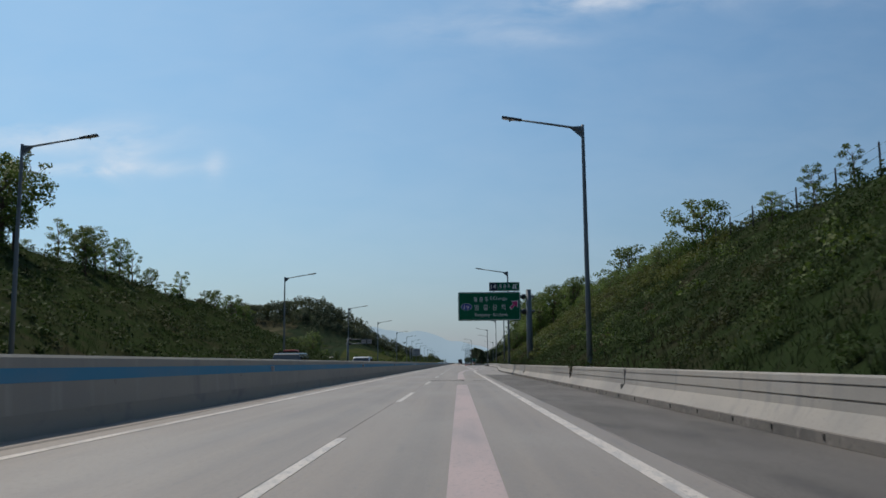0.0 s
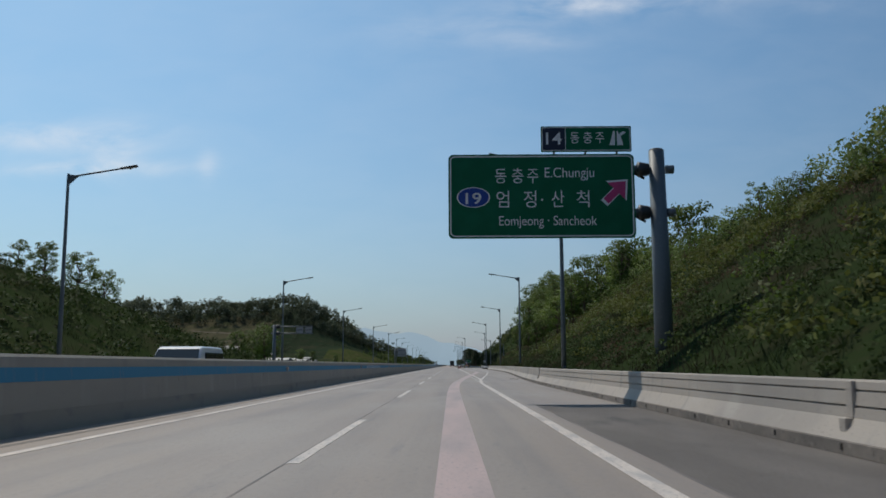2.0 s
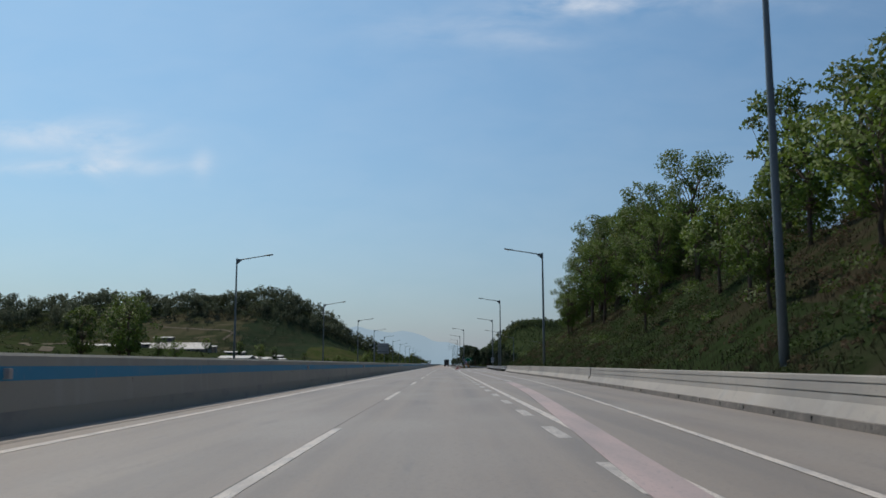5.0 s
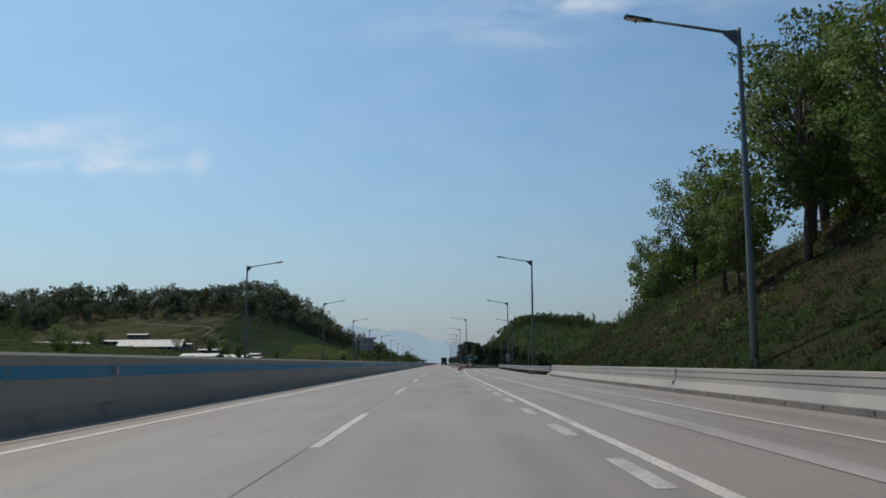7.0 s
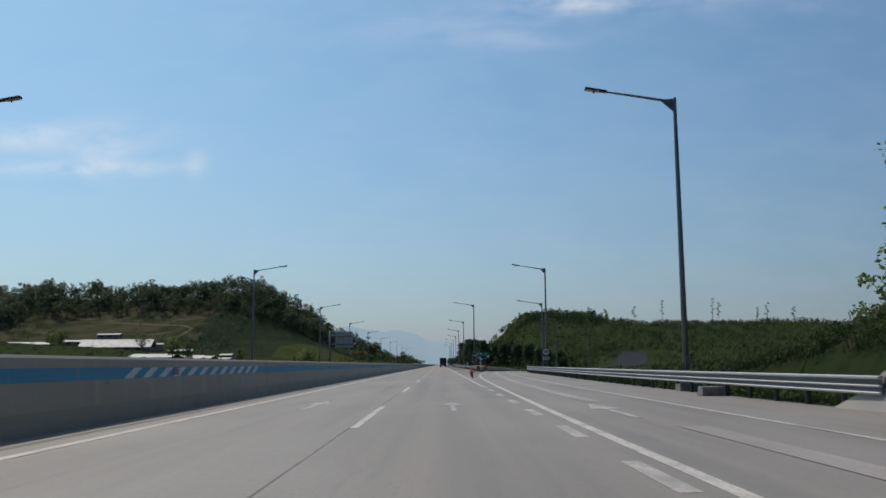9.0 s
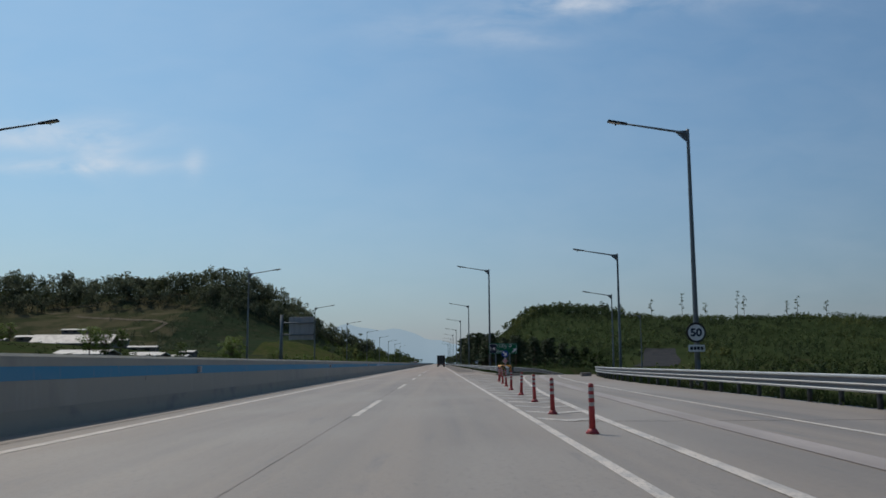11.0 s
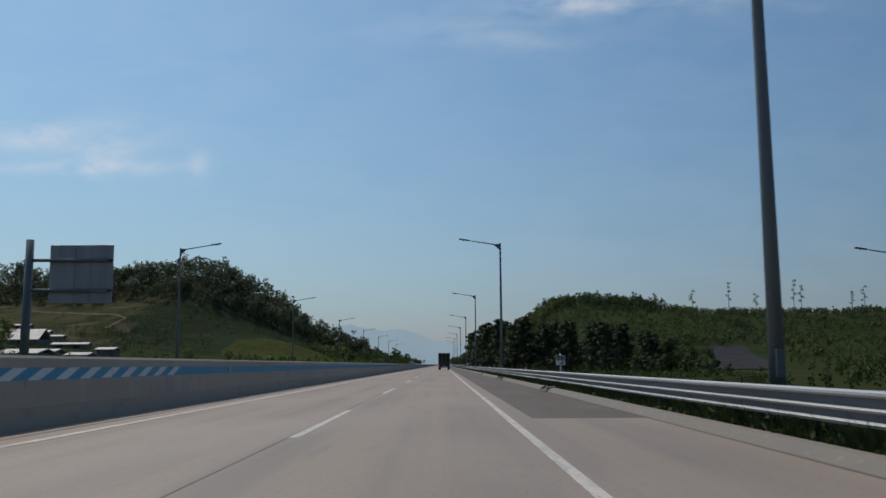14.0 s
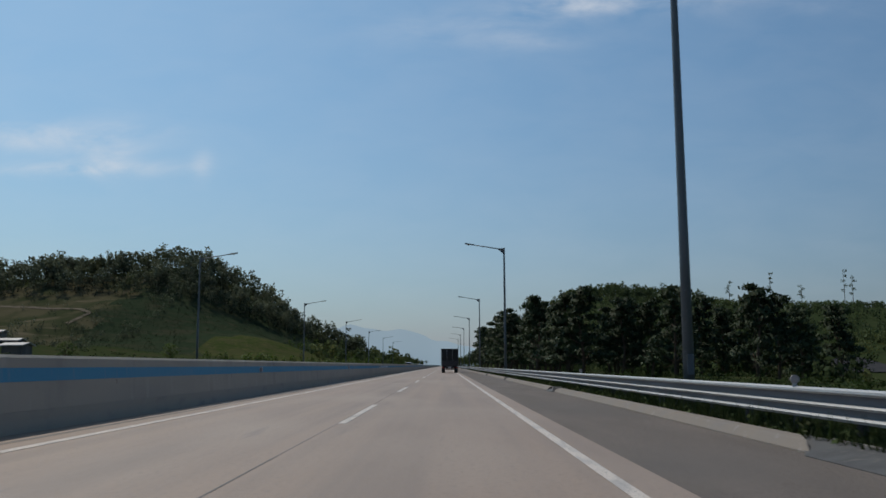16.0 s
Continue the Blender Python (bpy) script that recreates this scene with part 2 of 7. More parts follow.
M_STEEL_FACE = material("painted_rail_steel", (0.33, 0.34, 0.35), 0.42, 0.45, spots=[((0.25, 0.26, 0.27), 2.5, 0.45, 0.7, (1, 0.2, 1)), ((0.3, 0.29, 0.27), 14, 0.62, 0.75, FLAT)], bump=0.05)
M_POLE = material("weathered_pole_steel", (0.16, 0.19, 0.205), 0.55, 0.2, spots=[((0.125, 0.15, 0.165), 2, 0.45, 0.7, (1, 1, 0.2)), ((0.21, 0.235, 0.245), 12, 0.6, 0.75, FLAT)], bump=0.05)
M_DARK_STEEL = material("dark_steel", (0.06, 0.065, 0.07), 0.5, 0.5, spots=[((0.1, 0.1, 0.1), 6, 0.5, 0.7, FLAT)])
M_LENS = material("lamp_lens", (0.5, 0.48, 0.42), 0.2)
M_GREEN_SIGN = material("green_sign_sheet", (0.003, 0.125, 0.056), 0.5, spots=[((0.006, 0.145, 0.07), 1.5, 0.45, 0.7, FLAT)], specular=0.2)
M_DARK_GREEN = material("dark_green_sheet", (0.004, 0.028, 0.02), 0.45, spots=[((0.008, 0.04, 0.03), 3, 0.45, 0.7, FLAT)])
M_NAVY = material("navy_sign_sheet", (0.006, 0.012, 0.035), 0.45, spots=[((0.01, 0.018, 0.045), 1.5, 0.45, 0.7, FLAT)])
M_BLUE_SIGN = material("blue_sign_sheet", (0.01, 0.05, 0.3), 0.4, spots=[((0.015, 0.08, 0.36), 3, 0.45, 0.7, FLAT)])
M_WHITE_SHEET = material("white_sign_sheet", (0.84, 0.86, 0.85), 0.45, spots=[((0.68, 0.7, 0.68), 4, 0.45, 0.7, FLAT)])
M_MAGENTA = material("magenta_sign_sheet", (0.6, 0.05, 0.2), 0.45, spots=[((0.5, 0.05, 0.17), 4, 0.45, 0.7, FLAT)])
M_RED_SHEET = material("red_sign_sheet", (0.5, 0.03, 0.03), 0.45, spots=[((0.4, 0.03, 0.03), 5, 0.45, 0.7, FLAT)])
M_BLACK = material("black_paint", (0.012, 0.012, 0.012), 0.6, spots=[((0.03, 0.028, 0.026), 5, 0.5, 0.7, FLAT)])
M_SIGN_BACK = material("aluminium_sign_back", (0.42, 0.43, 0.44), 0.5, 0.5, spots=[((0.33, 0.34, 0.35), 1.2, 0.45, 0.7, UPRIGHT)])
M_ORANGE = material("orange_yellow_paint", (0.72, 0.27, 0.02), 0.5, spots=[((0.65, 0.27, 0.03), 2.5, 0.45, 0.7, FLAT), ((0.4, 0.2, 0.05), 12, 0.63, 0.75, FLAT)])
M_YELLOW = material("yellow_sheet", (0.28, 0.225, 0.04), 0.5, spots=[((0.27, 0.22, 0.045), 4, 0.45, 0.7, FLAT)])
M_BOLLARD = material("red_orange_plastic", (0.4, 0.046, 0.052), 0.6, spots=[((0.32, 0.045, 0.042), 6, 0.45, 0.7, FLAT), ((0.3, 0.07, 0.05), 14, 0.6, 0.72, UPRIGHT)], per_object=0.12)
M_BAND = material("dusty_reflective_band", (0.5, 0.45, 0.42), 0.5, spots=[((0.4, 0.36, 0.34), 9, 0.45, 0.7, FLAT)])
M_CHUTE = material("dark_chute_concrete", (0.085, 0.088, 0.09), 0.8, spots=[((0.06, 0.062, 0.064), 2.0, 0.45, 0.65, FLAT), ((0.13, 0.125, 0.115), 7, 0.58, 0.72, FLAT)], bump=0.3)
M_DUST_CONCRETE = material("block_concrete", (0.25, 0.235, 0.22), 0.9, spots=[((0.17, 0.16, 0.15), 4, 0.45, 0.7, FLAT)], bump=0.3)
M_GRASSLAND = material("grassland", (0.04, 0.053, 0.022), 0.95, spots=[
    ((0.058, 0.054, 0.03), 0.08, 0.5, 0.68, FLAT), ((0.034, 0.052, 0.018), 0.35, 0.48, 0.66, FLAT), ((0.075, 0.065, 0.04), 1.3, 0.58, 0.75, FLAT)], bump=1.0, bump_scale=3, specular=0.0)
M_MOUND = material("fresh_grass", (0.07, 0.074, 0.032), 0.95, spots=[((0.045, 0.066, 0.02), 0.12, 0.45, 0.62, FLAT), ((0.1, 0.1, 0.036), 0.5, 0.55, 0.72, FLAT), ((0.04, 0.055, 0.02), 0.9, 0.55, 0.7, FLAT)], bump=1.0, bump_scale=3, specular=0.0)
M_TRACK = material("pale_track_earth", (0.17, 0.145, 0.11), 0.95, spots=[((0.11, 0.1, 0.07), 0.3, 0.45, 0.65, FLAT), ((0.21, 0.18, 0.14), 1.5, 0.55, 0.72, FLAT)], bump=0.6, bump_scale=4, specular=0.0)
M_FIELD = material("dry_field", (0.095, 0.088, 0.052), 0.95, spots=[((0.05, 0.058, 0.03), 0.05, 0.45, 0.6, FLAT), ((0.14, 0.12, 0.08), 0.12, 0.58, 0.7, (0.3, 1, 1))], bump=1.0, bump_scale=2, specular=0.0)
M_CUT = material("cut_slope_grass", (0.034, 0.05, 0.028), 0.95, spots=[((0.045, 0.052, 0.03), 0.05, 0.5, 0.68, FLAT), ((0.055, 0.058, 0.036), 0.5, 0.52, 0.66, (0.06, 0.4, 1)), ((0.026, 0.04, 0.021), 0.3, 0.5, 0.7, FLAT)], bump=1.0, bump_scale=2, specular=0.0)
M_BARK = material("bark", (0.13, 0.1, 0.075), 0.95, spots=[((0.08, 0.06, 0.045), 6, 0.45, 0.65, (1, 1, 0.3)), ((0.2, 0.17, 0.14), 3, 0.6, 0.75, FLAT)], bump=0.8, bump_scale=20, specular=0.1)
M_LEAF = material("leaves", (0.09, 0.14, 0.028), 0.6, spots=[((0.06, 0.1, 0.024), 0.25, 0.45, 0.65, FLAT), ((0.12, 0.15, 0.03), 0.6, 0.58, 0.75, FLAT)], per_object=0.2, per_island=0.3, specular=0.2, translucent=0.42)
M_LEAF_LIGHT = material("young_leaves", (0.12, 0.18, 0.03), 0.6, spots=[((0.08, 0.13, 0.025), 0.3, 0.45, 0.65, FLAT)], per_object=0.2, per_island=0.3, specular=0.25, translucent=0.35)
M_SHRUB = material("shrub_leaves", (0.042, 0.07, 0.02), 0.7, spots=[((0.054, 0.052, 0.026), 0.13, 0.54, 0.68, FLAT), ((0.08, 0.1, 0.026), 0.2, 0.6, 0.72, FLAT), ((0.026, 0.044, 0.014), 0.45, 0.46, 0.62, FLAT)], per_island=0.2, specular=0.08, translucent=0.3)
M_BANK = material("bank_soil_and_grass", (0.026, 0.039, 0.016), 0.95, spots=[((0.04, 0.039, 0.024), 0.3, 0.5, 0.64, FLAT), ((0.02, 0.028, 0.012), 1.2, 0.5, 0.66, FLAT), ((0.044, 0.042, 0.026), 3.0, 0.6, 0.75, FLAT)], bump=1.0, bump_scale=5, specular=0.0)
M_DRY_BANK = material("dry_bank_soil", (0.044, 0.039, 0.025), 0.95, spots=[((0.03, 0.037, 0.017), 0.4, 0.44, 0.6, FLAT), ((0.058, 0.047, 0.031), 1.5, 0.55, 0.72, FLAT)], bump=1.0, bump_scale=5, specular=0.0)
M_OLIVE = material("olive_bush_leaves", (0.088, 0.104, 0.026), 0.7, spots=[((0.07, 0.09, 0.024), 0.3, 0.45, 0.62, FLAT), ((0.1, 0.104, 0.03), 0.9, 0.58, 0.74, FLAT)], per_island=0.25, specular=0.1, translucent=0.36)
M_CUT_LEAF = material("slope_weeds", (0.046, 0.068, 0.034), 0.9, spots=[((0.06, 0.07, 0.038), 0.1, 0.45, 0.65, FLAT)], per_island=0.3, specular=0.1, translucent=0.3)
M_WEED = material("shaded_weed_leaves", (0.06, 0.085, 0.03), 0.8, spots=[((0.08, 0.08, 0.04), 0.8, 0.5, 0.68, FLAT)], per_island=0.35, specular=0.1, translucent=0.3)
M_BRUSH = material("dry_brush_twigs", (0.085, 0.066, 0.044), 0.9, spots=[((0.046, 0.052, 0.026), 0.2, 0.5, 0.66, FLAT), ((0.1, 0.084, 0.054), 0.6, 0.58, 0.72, FLAT)], per_island=0.2, specular=0.05, translucent=0.36)
M_DRY = material("dry_grass_blades", (0.062, 0.054, 0.032), 0.9, spots=[((0.055, 0.06, 0.026), 0.3, 0.45, 0.65, FLAT)], per_island=0.35, specular=0.1, translucent=0.2)
M_BLADE = material("grass_blades", (0.042, 0.06, 0.02), 0.8, spots=[((0.034, 0.055, 0.016), 0.4, 0.45, 0.65, FLAT)], per_island=0.35, specular=0.2, translucent=0.3)
M_NEEDLE = material("pine_needles", (0.036, 0.06, 0.026), 0.7, spots=[((0.022, 0.04, 0.016), 0.4, 0.45, 0.65, FLAT)], per_object=0.15, per_island=0.35, specular=0.2, translucent=0.15)
M_FAR_LEAF = material("far_tree_leaves", (0.08, 0.112, 0.045), 0.8, spots=[((0.048, 0.072, 0.036), 0.03, 0.45, 0.62, FLAT), ((0.125, 0.145, 0.052), 0.022, 0.52, 0.66, FLAT)], per_island=0.18, specular=0.1, translucent=0.42)
# hill woods: both leaf colours lifted and greyed, distance haze put into them
M_UNDERWOOD = material("hazy_underwood_leaves", (0.05, 0.066, 0.044), 0.8, spots=[((0.03, 0.042, 0.026), 0.06, 0.45, 0.6, FLAT)], per_island=0.2, specular=0.1, translucent=0.3)
M_WOOD_LEAF = material("hazy_woodland_leaves", (0.13, 0.155, 0.1), 0.8, spots=[((0.064, 0.084, 0.054), 0.05, 0.45, 0.6, FLAT), ((0.115, 0.13, 0.06), 0.04, 0.54, 0.68, FLAT)], per_island=0.2, specular=0.1, translucent=0.3)
M_ROOF_WHITE = material("white_sheet_roof", (0.55, 0.53, 0.49), 0.6, spots=[((0.4, 0.38, 0.35), 0.4, 0.45, 0.7, FLAT)])
M_WALL_DULL = material("shed_wall", (0.22, 0.19, 0.16), 0.85, spots=[((0.14, 0.125, 0.11), 0.7, 0.45, 0.7, UPRIGHT)])
M_TARP = material("black_green_tarpaulin", (0.014, 0.02, 0.02), 0.6, spots=[((0.03, 0.036, 0.036), 2.0, 0.5, 0.7, UPRIGHT)], bump=0.4, bump_scale=6)
M_RUBBER = material("tyre_rubber", (0.02, 0.02, 0.02), 0.85, spots=[((0.05, 0.048, 0.045), 8, 0.5, 0.7, FLAT)])
M_CAR_WHITE = material("white_car_paint", (0.75, 0.76, 0.76), 0.25, spots=[((0.68, 0.69, 0.69), 3, 0.5, 0.7, FLAT)])
M_CAR_DARK = material("dark_car_paint", (0.03, 0.035, 0.04), 0.25, spots=[((0.04, 0.045, 0.05), 3, 0.5, 0.7, FLAT)])
M_GLASS_DARK = material("dark_window_glass", (0.02, 0.025, 0.03), 0.05)
M_TAIL = material("tail_lamp_plastic", (0.4, 0.02, 0.015), 0.3)
M_HEAD = material("headlamp_plastic", (0.7, 0.72, 0.75), 0.15)


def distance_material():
    """Hills so far off that the air between gives them their colour; that haze is put in as a pale blue glow."""
    m = bpy.data.materials.new("far_hills_haze_glow")
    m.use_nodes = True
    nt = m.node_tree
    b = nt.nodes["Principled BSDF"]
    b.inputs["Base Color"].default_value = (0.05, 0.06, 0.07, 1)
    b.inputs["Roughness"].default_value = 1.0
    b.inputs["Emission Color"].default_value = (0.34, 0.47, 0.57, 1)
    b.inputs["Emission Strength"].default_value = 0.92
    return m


M_FAR_HILL = distance_material()


# ---- building helpers ----
def mesh_of(name, verts, faces, mats=(), smooth=False):
    me = bpy.data.meshes.new(name)
    me.from_pydata([tuple(v) for v in verts], [], [tuple(f) for f in faces])
    for m in mats:
        me.materials.append(m)
    if smooth:
        me.polygons.foreach_set("use_smooth", [True] * len(me.polygons))
    me.update()
    return me


def fast_mesh(name, verts, faces, mat):
    """A mesh from numpy arrays; all faces have the same number of corners."""
    me = bpy.data.meshes.new(name)
    k = faces.shape[1]
    me.vertices.add(len(verts)), me.loops.add(faces.size), me.polygons.add(len(faces))
    me.vertices.foreach_set("co", np.ascontiguousarray(verts, dtype=np.float32).ravel())
    me.loops.foreach_set("vertex_index", np.ascontiguousarray(faces, dtype=np.int32).ravel())
    me.polygons.foreach_set("loop_start", np.arange(0, faces.size, k, dtype=np.int32))
    me.materials.append(mat)
    me.update(calc_edges=True)
    return me


def thing(name, label, category, at=(0, 0, 0), turn=0.0, group="", kind=""):
    ob = new(name)
    ob.empty_display_size = 0.2
    ob.matrix_basis = pose(*at, 0, 0, turn)
    return tagged(ob, label, category, group, kind)


def part(name, bm, mat, parent, label=""):
    """Links a bmesh, or a finished mesh, as one part."""
    if isinstance(bm, bpy.types.Mesh):
        me = bm
    else:
        me = bpy.data.meshes.new(name)
        bm.to_mesh(me)
        bm.free()
    if mat is not None and not len(me.materials):
        me.materials.append(mat)
    ob = new(name, me)
    ob.parent = parent
    return tagged(ob, label)


def add_box(bm, x0, x1, y0, y1, z0, z1, bevel=0.0):
    made = bmesh.ops.create_cube(bm, size=1.0, matrix=Matrix.Translation(((x0 + x1) / 2, (y0 + y1) / 2, (z0 + z1) / 2)) @ Matrix.Diagonal((x1 - x0, y1 - y0, z1 - z0, 1)))
    if bevel:
        edges = {e for v in made["verts"] for e in v.link_edges}
        bmesh.ops.bevel(bm, geom=list(edges), offset=bevel, segments=2, affect="EDGES", profile=0.5)
    return bm


def box(x0, x1, y0, y1, z0, z1, bevel=0.0):
    return add_box(bmesh.new(), x0, x1, y0, y1, z0, z1, bevel)


def add_tube(bm, points, radii, sides=10, caps=True):
    """A round bar along points, with a radius at each."""
    rings = []
    pts = [Vector(p) for p in points]
    for i, p in enumerate(pts):
        way = (pts[min(i + 1, len(pts) - 1)] - pts[max(i - 1, 0)]).normalized()
        side = way.cross(Vector((0, 1, 0)) if abs(way.y) < 0.9 else Vector((1, 0, 0))).normalized()
        up = side.cross(way)
        rings.append([bm.verts.new(p + radii[i] * (math.cos(a) * side + math.sin(a) * up)) for a in [2 * math.pi * k / sides for k in range(sides)]])
    for a, b in zip(rings, rings[1:]):
        for k in range(sides):
            f = bm.faces.new((a[k], a[(k + 1) % sides], b[(k + 1) % sides], b[k]))
            f.smooth = True
    if caps:
        bm.faces.new(rings[0][::-1]), bm.faces.new(rings[-1])
    return bm


def tube(points, radii, sides=10, caps=True):
    return add_tube(bmesh.new(), points, radii, sides, caps)


def sweep(profile, line, closed=True):
    """A profile of (offset to the right, height) swept along line, points of (x, y, z)."""
    verts, faces, k = [], [], len(profile)
    pts = [Vector(p) for p in line]
    for i, p in enumerate(pts):
        way = pts[min(i + 1, len(pts) - 1)] - pts[max(i - 1, 0)]
        side = Vector((way.y, -way.x, 0)).normalized()
        verts += [p + side * a + Vector((0, 0, b)) for a, b in profile]
    last = k if closed else k - 1
    for i in range(len(pts) - 1):
        for j in range(last):
            a, b = i * k + j, i * k + (j + 1) % k
            faces.append((a, b, b + k, a + k))
    if closed:
        faces += [tuple(range(k))[::-1], tuple(range((len(pts) - 1) * k, len(pts) * k))]
    return mesh_of("sweep", verts, faces)


def plate(outline, y0, y1):
    """A flat plate of outline (x, z), from y0 to y1."""
    k = len(outline)
    verts = [(x, y0, z) for x, z in outline] + [(x, y1, z) for x, z in outline]
    faces = [tuple(range(k)), tuple(range(k, 2 * k))[::-1]] + [(i, i + k, (i + 1) % k + k, (i + 1) % k) for i in range(k)]
    return mesh_of("plate", verts, faces)


def rounded(x0, x1, z0, z1, r, steps=5):
    pts = []
    for cx, cz, a0 in ((x1 - r, z1 - r, 0), (x0 + r, z1 - r, 90), (x0 + r, z0 + r, 180), (x1 - r, z0 + r, 270)):
        pts += [(cx + r * math.cos(radians(a0 + 90 * i / steps)), cz + r * math.sin(radians(a0 + 90 * i / steps))) for i in range(steps + 1)]
    return pts[::-1]


def glyphs(body, size, depth, bold=0.0):
    """The mesh of some writing in the built-in font, and its points."""
    curve = bpy.data.curves.new("writing", "FONT")
    curve.body, curve.size, curve.extrude, curve.offset = body, size, depth, bold
    ob = new("writing", curve)
    me = bpy.data.meshes.new_from_object(ob.evaluated_get(bpy.context.evaluated_depsgraph_get()))
    bpy.data.objects.remove(ob)
    bpy.data.curves.remove(curve)
    co = np.zeros(len(me.vertices) * 3)
    me.vertices.foreach_get("co", co)
    return me, co.reshape(-1, 3)


def letters(body, size, x, z, y, mat, parent, name, width=0.0, squeeze=1.0, depth=0.004, bold=0.0):
    """Writing that faces -y, each letter a part, the lower left corner at x, z; width: drawn out to that width."""
    me, co = glyphs(body, size, depth, bold)
    low, high = co[:, 0].min(), co[:, 0].max()
    bpy.data.meshes.remove(me)
    k = width / (high - low) if width else squeeze
    for i, sign in enumerate(body):
        if sign == " ":
            continue
        before, reach = glyphs(body[:i + 1], size, depth, bold)
        end = reach[:, 0].max()
        bpy.data.meshes.remove(before)
        me, co = glyphs(sign, size, depth, bold)
        co[:, 0] += end - co[:, 0].max()
        me.vertices.foreach_set("co", np.stack([x + (co[:, 0] - low) * k, y - co[:, 2], z + co[:, 1]], 1).ravel())
        me.materials.clear()
        me.update()
        part("letter" if sign.isalpha() else "digit" if sign.isdigit() else "dot", me, mat, parent)

# ---- lines of the plan: x over y, rounded off ----
def eased(ys, xs, soft=6.0):
    grid = np.arange(-120.0, 1800.0, 1.0)
    vals = np.interp(grid, ys, xs)
    k = np.exp(-0.5 * (np.arange(-20, 21) / soft) ** 2)
    pad = np.pad(vals, 20, mode="edge")
    vals = np.convolve(pad, k / k.sum(), mode="valid")
    return lambda y: np.interp(y, grid, vals)


barrier_x = eased([0, 95, 112, 122, 138, 150, 165, 185, 205, 248, 258, 265], [6.4, 6.5, 6.95, 7.35, 8.1, 8.6, 9.2, 9.7, 10.0, 10.15, 10.6, 10.9])
edge_x = eased([100, 108, 116, 129, 143, 157, 175, 190, 200, 265, 300, 323, 332, 340, 350, 360, 370, 384, 400, 416, 430, 445, 460, 475], [3.6, 3.66, 4.1, 4.75, 5.55, 6.2, 7.05, 7.45, 7.62, 7.62, 7.9, 8.45, 8.75, 9.1, 9.55, 10.2, 11.1, 13.1, 16.4, 20.4, 25.0, 30.6, 37.1, 44.6], 3.0)
exit_x = eased([262, 295, 320, 327, 336, 345, 360, 372, 384, 400, 416, 430, 445, 460, 475], [4.0, 4.35, 4.9, 5.2, 5.6, 6.3, 7.4, 8.5, 9.9, 12.8, 16.8, 21.3, 26.8, 33.3, 40.8], 5.0)
pink_x = eased([85, 95, 105, 115, 125, 135, 150, 165, 180, 195, 215, 250, 280, 300, 320, 334, 348, 360, 372, 384, 400, 416, 430, 445, 460, 475], [1.87, 1.93, 2.15, 2.6, 3.05, 3.5, 4.3, 5.1, 5.6, 5.88, 5.9, 5.8, 5.8, 6.1, 6.7, 7.3, 8.05, 8.9, 9.9, 11.5, 14.6, 18.6, 23.1, 28.6, 35.1, 42.6], 4.0)
rail_x = eased([258, 265, 275, 287, 300, 320, 331, 345, 357, 369, 384, 400, 416, 430, 445, 460, 475], [10.95, 10.9, 10.7, 10.75, 10.9, 11.5, 11.8, 12.05, 12.6, 13.9, 16.5, 20.1, 24.2, 28.8, 34.5, 41.0, 48.5], 3.0)
ramp_left_x = eased([360, 372, 384, 400, 416, 430, 445, 460, 475], [7.0, 8.2, 9.5, 12.3, 16.2, 20.5, 26.0, 32.5, 40.0], 3.0)
ramp_z = eased([372, 390, 404, 416, 430, 450, 472], [0.0, -0.12, -0.3, -0.55, -1.3, -2.3, -3.0], 4.0)


def step(a, b, v):
    t = np.clip((v - a) / (b - a), 0, 1)
    return t * t * (3 - 2 * t)


def wave(x, y, size, seed):
    """Soft uneven ground, about -1 to 1."""
    k = 2 * math.pi / size
    return (np.sin(k * x + 1.3 * seed + 1.7 * np.sin(k * 0.63 * y + seed)) + np.sin(k * 0.83 * y + 2.1 * seed + 1.3 * np.sin(k * 0.71 * x))) / 2


RIDGE_LEFT = ([-1500, -700, -400, -343, -292, -216, -176, -150, -125, -110, -89, -69, -45, -22], [75, 68, 57, 66, 58, 62, 67, 61, 45, 34, 21, 11, 4, 0])
RIDGE_RIGHT = ([14, 30, 45, 51, 60, 76, 109, 154, 216, 326, 600, 1500], [0, 6, 16, 26, 34, 36, 34, 30, 31, 29, 34, 60])


